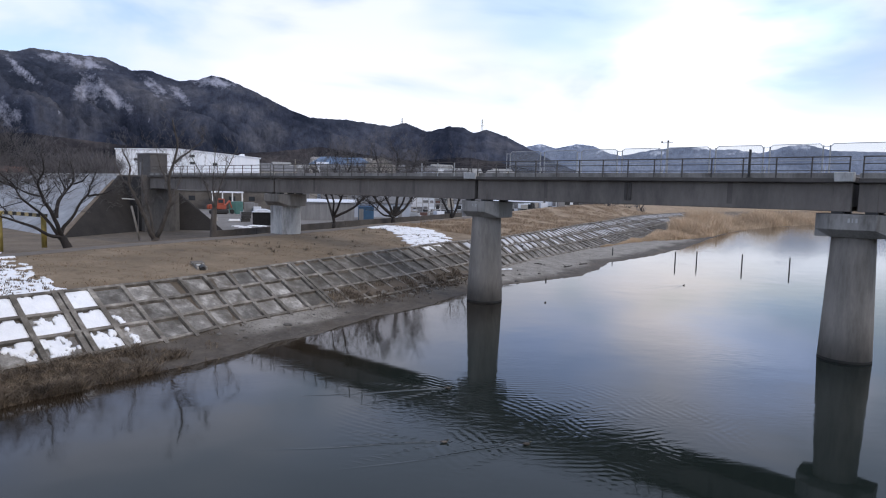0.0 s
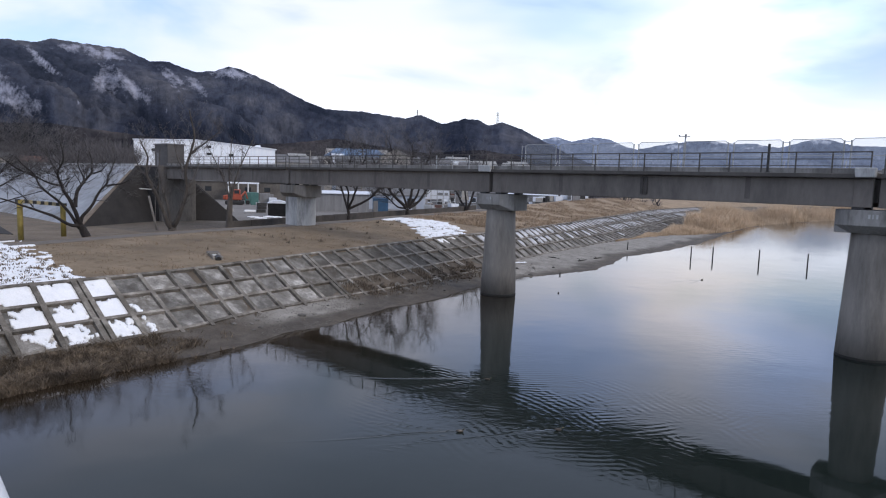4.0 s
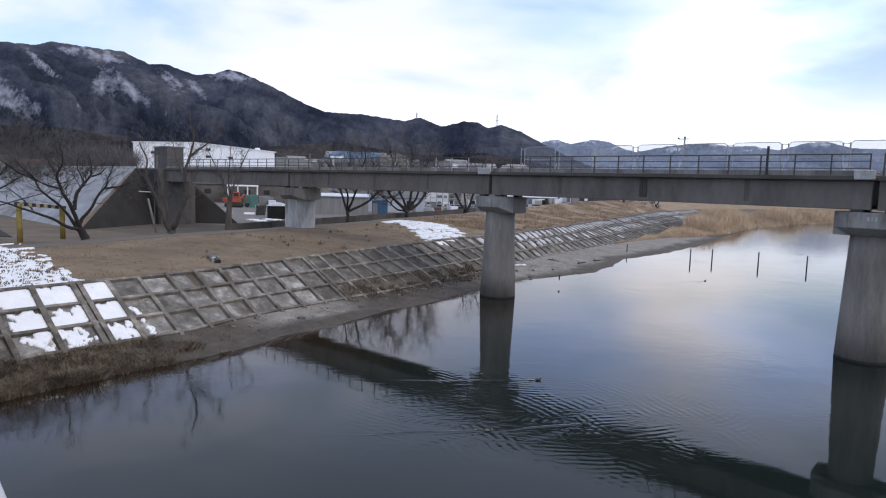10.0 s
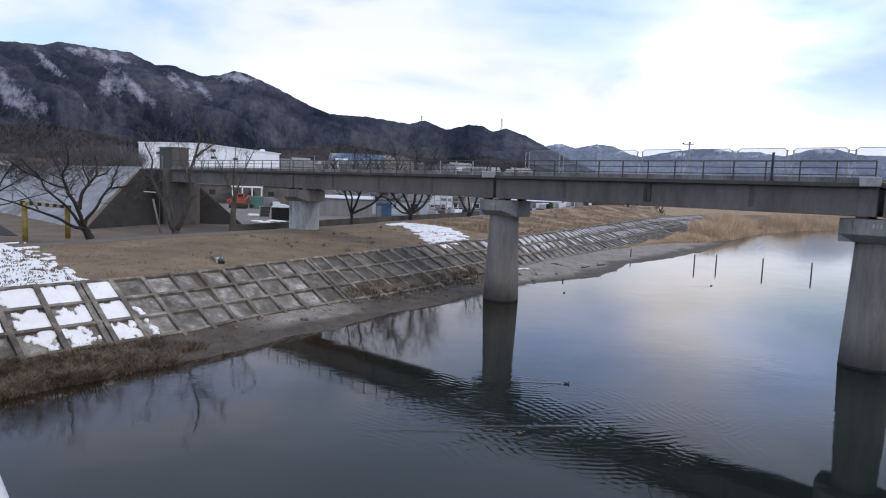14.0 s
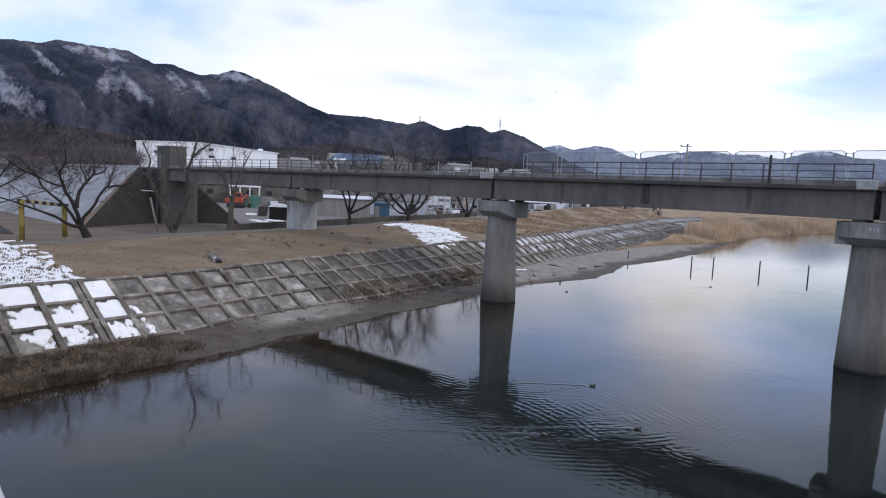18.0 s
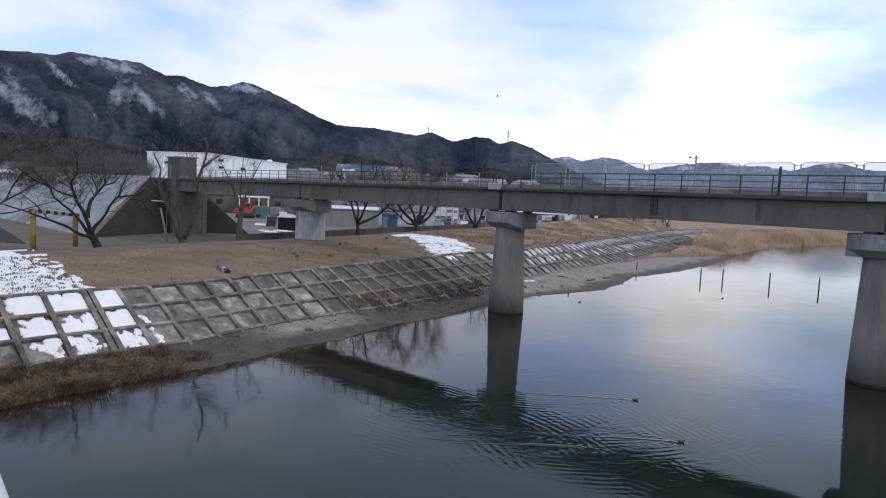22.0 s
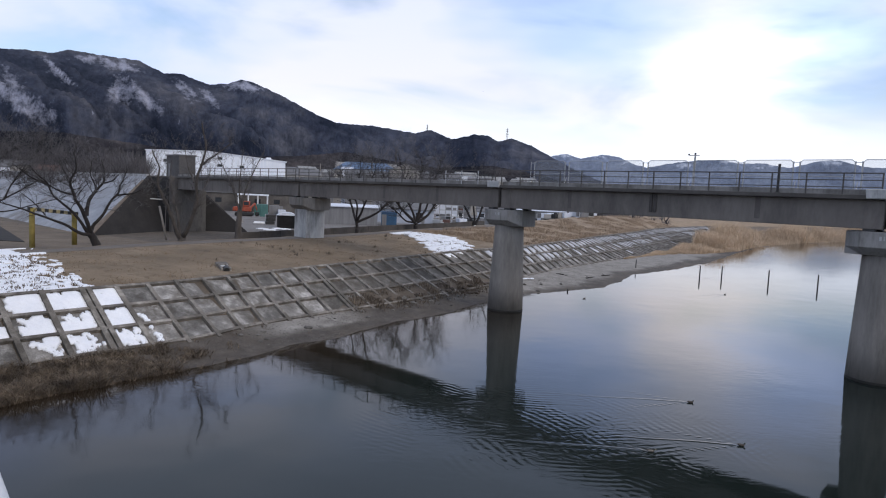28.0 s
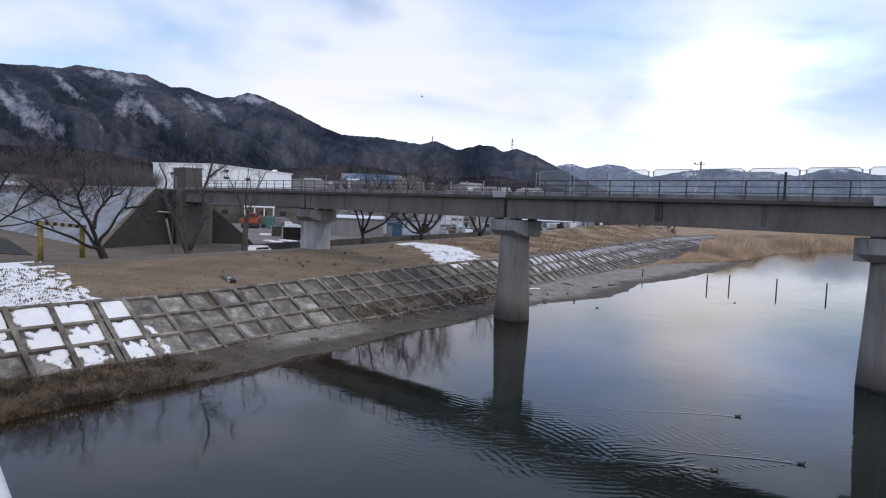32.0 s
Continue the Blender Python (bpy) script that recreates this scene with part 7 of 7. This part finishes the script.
t = thing("anemometer", "small grey wind gauge on a mast above the deck fence", "wind gauge", m=at_bridge(-13.45, -1.98, 0))
part("mast", tube(bmesh.new(), (0, 0, 9.75), (0, 0, 12.25), 0.07, 0.06, 8), STEEL_PALE, t)
part("crossarm", tube(bmesh.new(), (-0.3, 0, 12.2), (0.38, 0, 12.2), 0.025, seg=6), STEEL, t)
part("vane", box(bmesh.new(), -0.06, -0.04, 12.22, 0.06, 0.04, 12.36, 0.02), STEEL, t)
part("cup", ball(bmesh.new(), (0.42, 0, 12.26), (0.07, 0.07, 0.06), 8, 6), STEEL, t)


# ---- poles and masts far off ----
def utility_pole(x, y, z0, h, turn=0):
    t = thing("utility_pole", "grey concrete utility pole with crossarms", "utility pole", "utility poles", m=pose(x, y, z0, 0, 0, turn))
    part("shaft", tube(bmesh.new(), (0, 0, 0), (0, 0, h), 0.2, 0.13, 10), CONCRETE_PIER, t)
    for k, w in ((0.4, 1.1), (1.3, 0.9)):
        part("crossarm", box(bmesh.new(), -w * 1.6, -0.09, h - k - 0.09, w * 1.6, 0.09, h - k + 0.09), STEEL, t)
    for px in (-1.4, -0.7, 0.7, 1.4):
        part("insulator", tube(bmesh.new(), (px, 0, h - 0.35), (px, 0, h - 0.02), 0.06, seg=6), STEEL, t)
    part("transformer", tube(bmesh.new(), (0.35, 0.3, h - 2.6), (0.35, 0.3, h - 1.6), 0.28, seg=10), GREYWALL, t)


for x, y, h in ((-62, 178, 14), (-30, 196, 16.5), (8, 205, 11), (-46, 196, 15), (-16, 215, 16), (-105, 190, 14)):
    utility_pole(x, y, 2.2, h, 20)


def mast(az, r, z, h, name, label):
    x, y = r * math.sin(radians(az)), r * math.cos(radians(az))
    t = thing(name, label, "mast", "masts on the ridge", m=pose(x, y, z))
    for a in range(4):
        c, s = math.cos(a * math.pi / 2), math.sin(a * math.pi / 2)
        part("leg", tube(bmesh.new(), (c * h * 0.1, s * h * 0.1, -8), (c * 0.4, s * 0.4, h), 0.5, 0.3, 5), STEEL, t)
    for k in (0.5, 0.7, 0.85):
        part("crossarm", box(bmesh.new(), -h * 0.13, -0.3, h * k - 0.3, h * 0.13, 0.3, h * k + 0.3), STEEL, t)


mast(3.25, 1780, 8.7 + 0.092 * 1780, 34, "lattice_mast", "thin lattice mast on the wooded ridge")
mast(-3.9, 1860, 8.7 + 0.098 * 1860, 24, "lattice_mast", "thin lattice mast on the wooded ridge")
mast(-6.6, 1200, 55, 38, "lattice_mast", "pylon standing on the hillside")


# ---- brush and small bare trees round the houses ----
SCRUB = material("scrub_twigs", [(0.070, 0.065, 0.068), (0.125, 0.117, 0.122)], 0.2, 0.95, 0.2, island=0.3)


def scrub(n, place, hmin, hmax, seed, label, width=0.10):
    rng = random.Random(seed)
    verts, faces = [], []
    for i in range(n):
        x, y, z = place(rng)
        h = rng.uniform(hmin, hmax)
        for k in range(9):
            a = rng.uniform(0, 2 * math.pi)
            reach = rng.uniform(0.15, 0.5) * h
            b = Vector((x, y, z + h * rng.uniform(0.0, 0.45)))
            e = Vector((x + math.cos(a) * reach, y + math.sin(a) * reach, z + h * rng.uniform(0.65, 1.0)))
            side = Vector((math.cos(a + 1.57), math.sin(a + 1.57), 0)) * width * rng.uniform(0.5, 1.2)
            m = len(verts)
            verts += [b - side, b + side, e + side * 0.2, e - side * 0.2]
            faces.append((m, m + 1, m + 2, m + 3))
            q = b.lerp(e, 0.5)
            e2 = q + Vector((rng.uniform(-1, 1), rng.uniform(-1, 1), rng.uniform(0.3, 1))) * h * 0.25
            verts += [q - side * 0.6, q + side * 0.6, e2]
            faces.append((m + 4, m + 5, m + 6))
    ob = raw("scrub", verts, faces, SCRUB)
    tagged(ob, label, "scrub", kind="stuff")


def on_line(s0, s1, o0, o1, z):
    def f(rng):
        while True:
            p = at_bridge(rng.uniform(s0, s1), rng.uniform(o0, o1)).translation
            if p.x < -0.52 * p.y:
                return p.x, p.y, z
    return f


scrub(420, on_line(70, 130, -8, -60, 6.6), 5.5, 9.5, 38, "tall bare trees behind the railway embankment", 0.09)
scrub(1300, on_line(66, 125, -5, -55, 7.4), 2.0, 5.6, 31, "bare winter scrub behind the railway embankment", 0.11)


def on_side(rng):
    o = 3.2 + 2.4 * rng.random() ** 1.8
    s = rng.uniform(72, 190)
    p = at_bridge(s, o).translation
    return p.x, p.y, 9.7 - (o - 3) * 0.67 - 0.1


scrub(900, on_side, 0.25, 0.8, 36, "dry brush hanging over the pale embankment slope", 0.045)
scrub(220, lambda rng: (rng.uniform(-60, 30), rng.uniform(190, 330), 2.2 + rng.uniform(4, 11)), 3, 6, 32, "bare winter trees among the distant houses", 0.25)
scrub(260, lambda rng: (rng.uniform(10, 60), rng.uniform(185, 300), 2.2), 3, 6, 33, "bare winter bushes beyond the levee", 0.22)

# ---- the bird ----
t = BIRD = thing("bird", "dark bird flying across the sky", "bird")
part("body", ball(bmesh.new(), (0, 0, 0), (0.42, 0.13, 0.13), 10, 8), BLACK, t, "", True)
for sgn in (1, -1):
    bm = bmesh.new()
    q = [(0.2, 0, 0.05), (0.12, sgn * 0.9, 0.42), (-0.1, sgn * 1.0, 0.46), (-0.22, 0, 0.05)]
    lo = [bm.verts.new(v) for v in q]
    hi = [bm.verts.new((x, y, z + 0.03)) for x, y, z in q]
    for i in range(4):
        bm.faces.new((lo[i], lo[(i + 1) % 4], hi[(i + 1) % 4], hi[i]))
    bm.faces.new(lo[::-1])
    bm.faces.new(hi)
    part("wing", bm, BLACK, t)
part("tail", box(bmesh.new(), -0.75, -0.1, -0.02, -0.38, 0.1, 0.02), BLACK, t)
CROW = copy_thing(BIRD, Matrix.Identity(4))
tagged(CROW, "small dark bird flitting from the lattice down to the sand", "bird")
for ob in CROW.children:
    ob.data = ob.data.copy()
    ob.data.transform(Matrix.Scale(0.5, 4))

# ---- the road bridge under the camera ----
t = thing("road_bridge", "concrete deck of the road bridge that carries the white railing", "bridge", kind="structure")
t.matrix_world = ROAD
part("deck", box(bmesh.new(), -40, -0.18, 6.5, 40, 9.0, 7.05, 0.03), CONCRETE_PIER, t)
part("kerb", box(bmesh.new(), -40, -0.18, 7.05, 40, 0.2, 7.2, 0.02), CONCRETE_LIGHT, t)
motions()
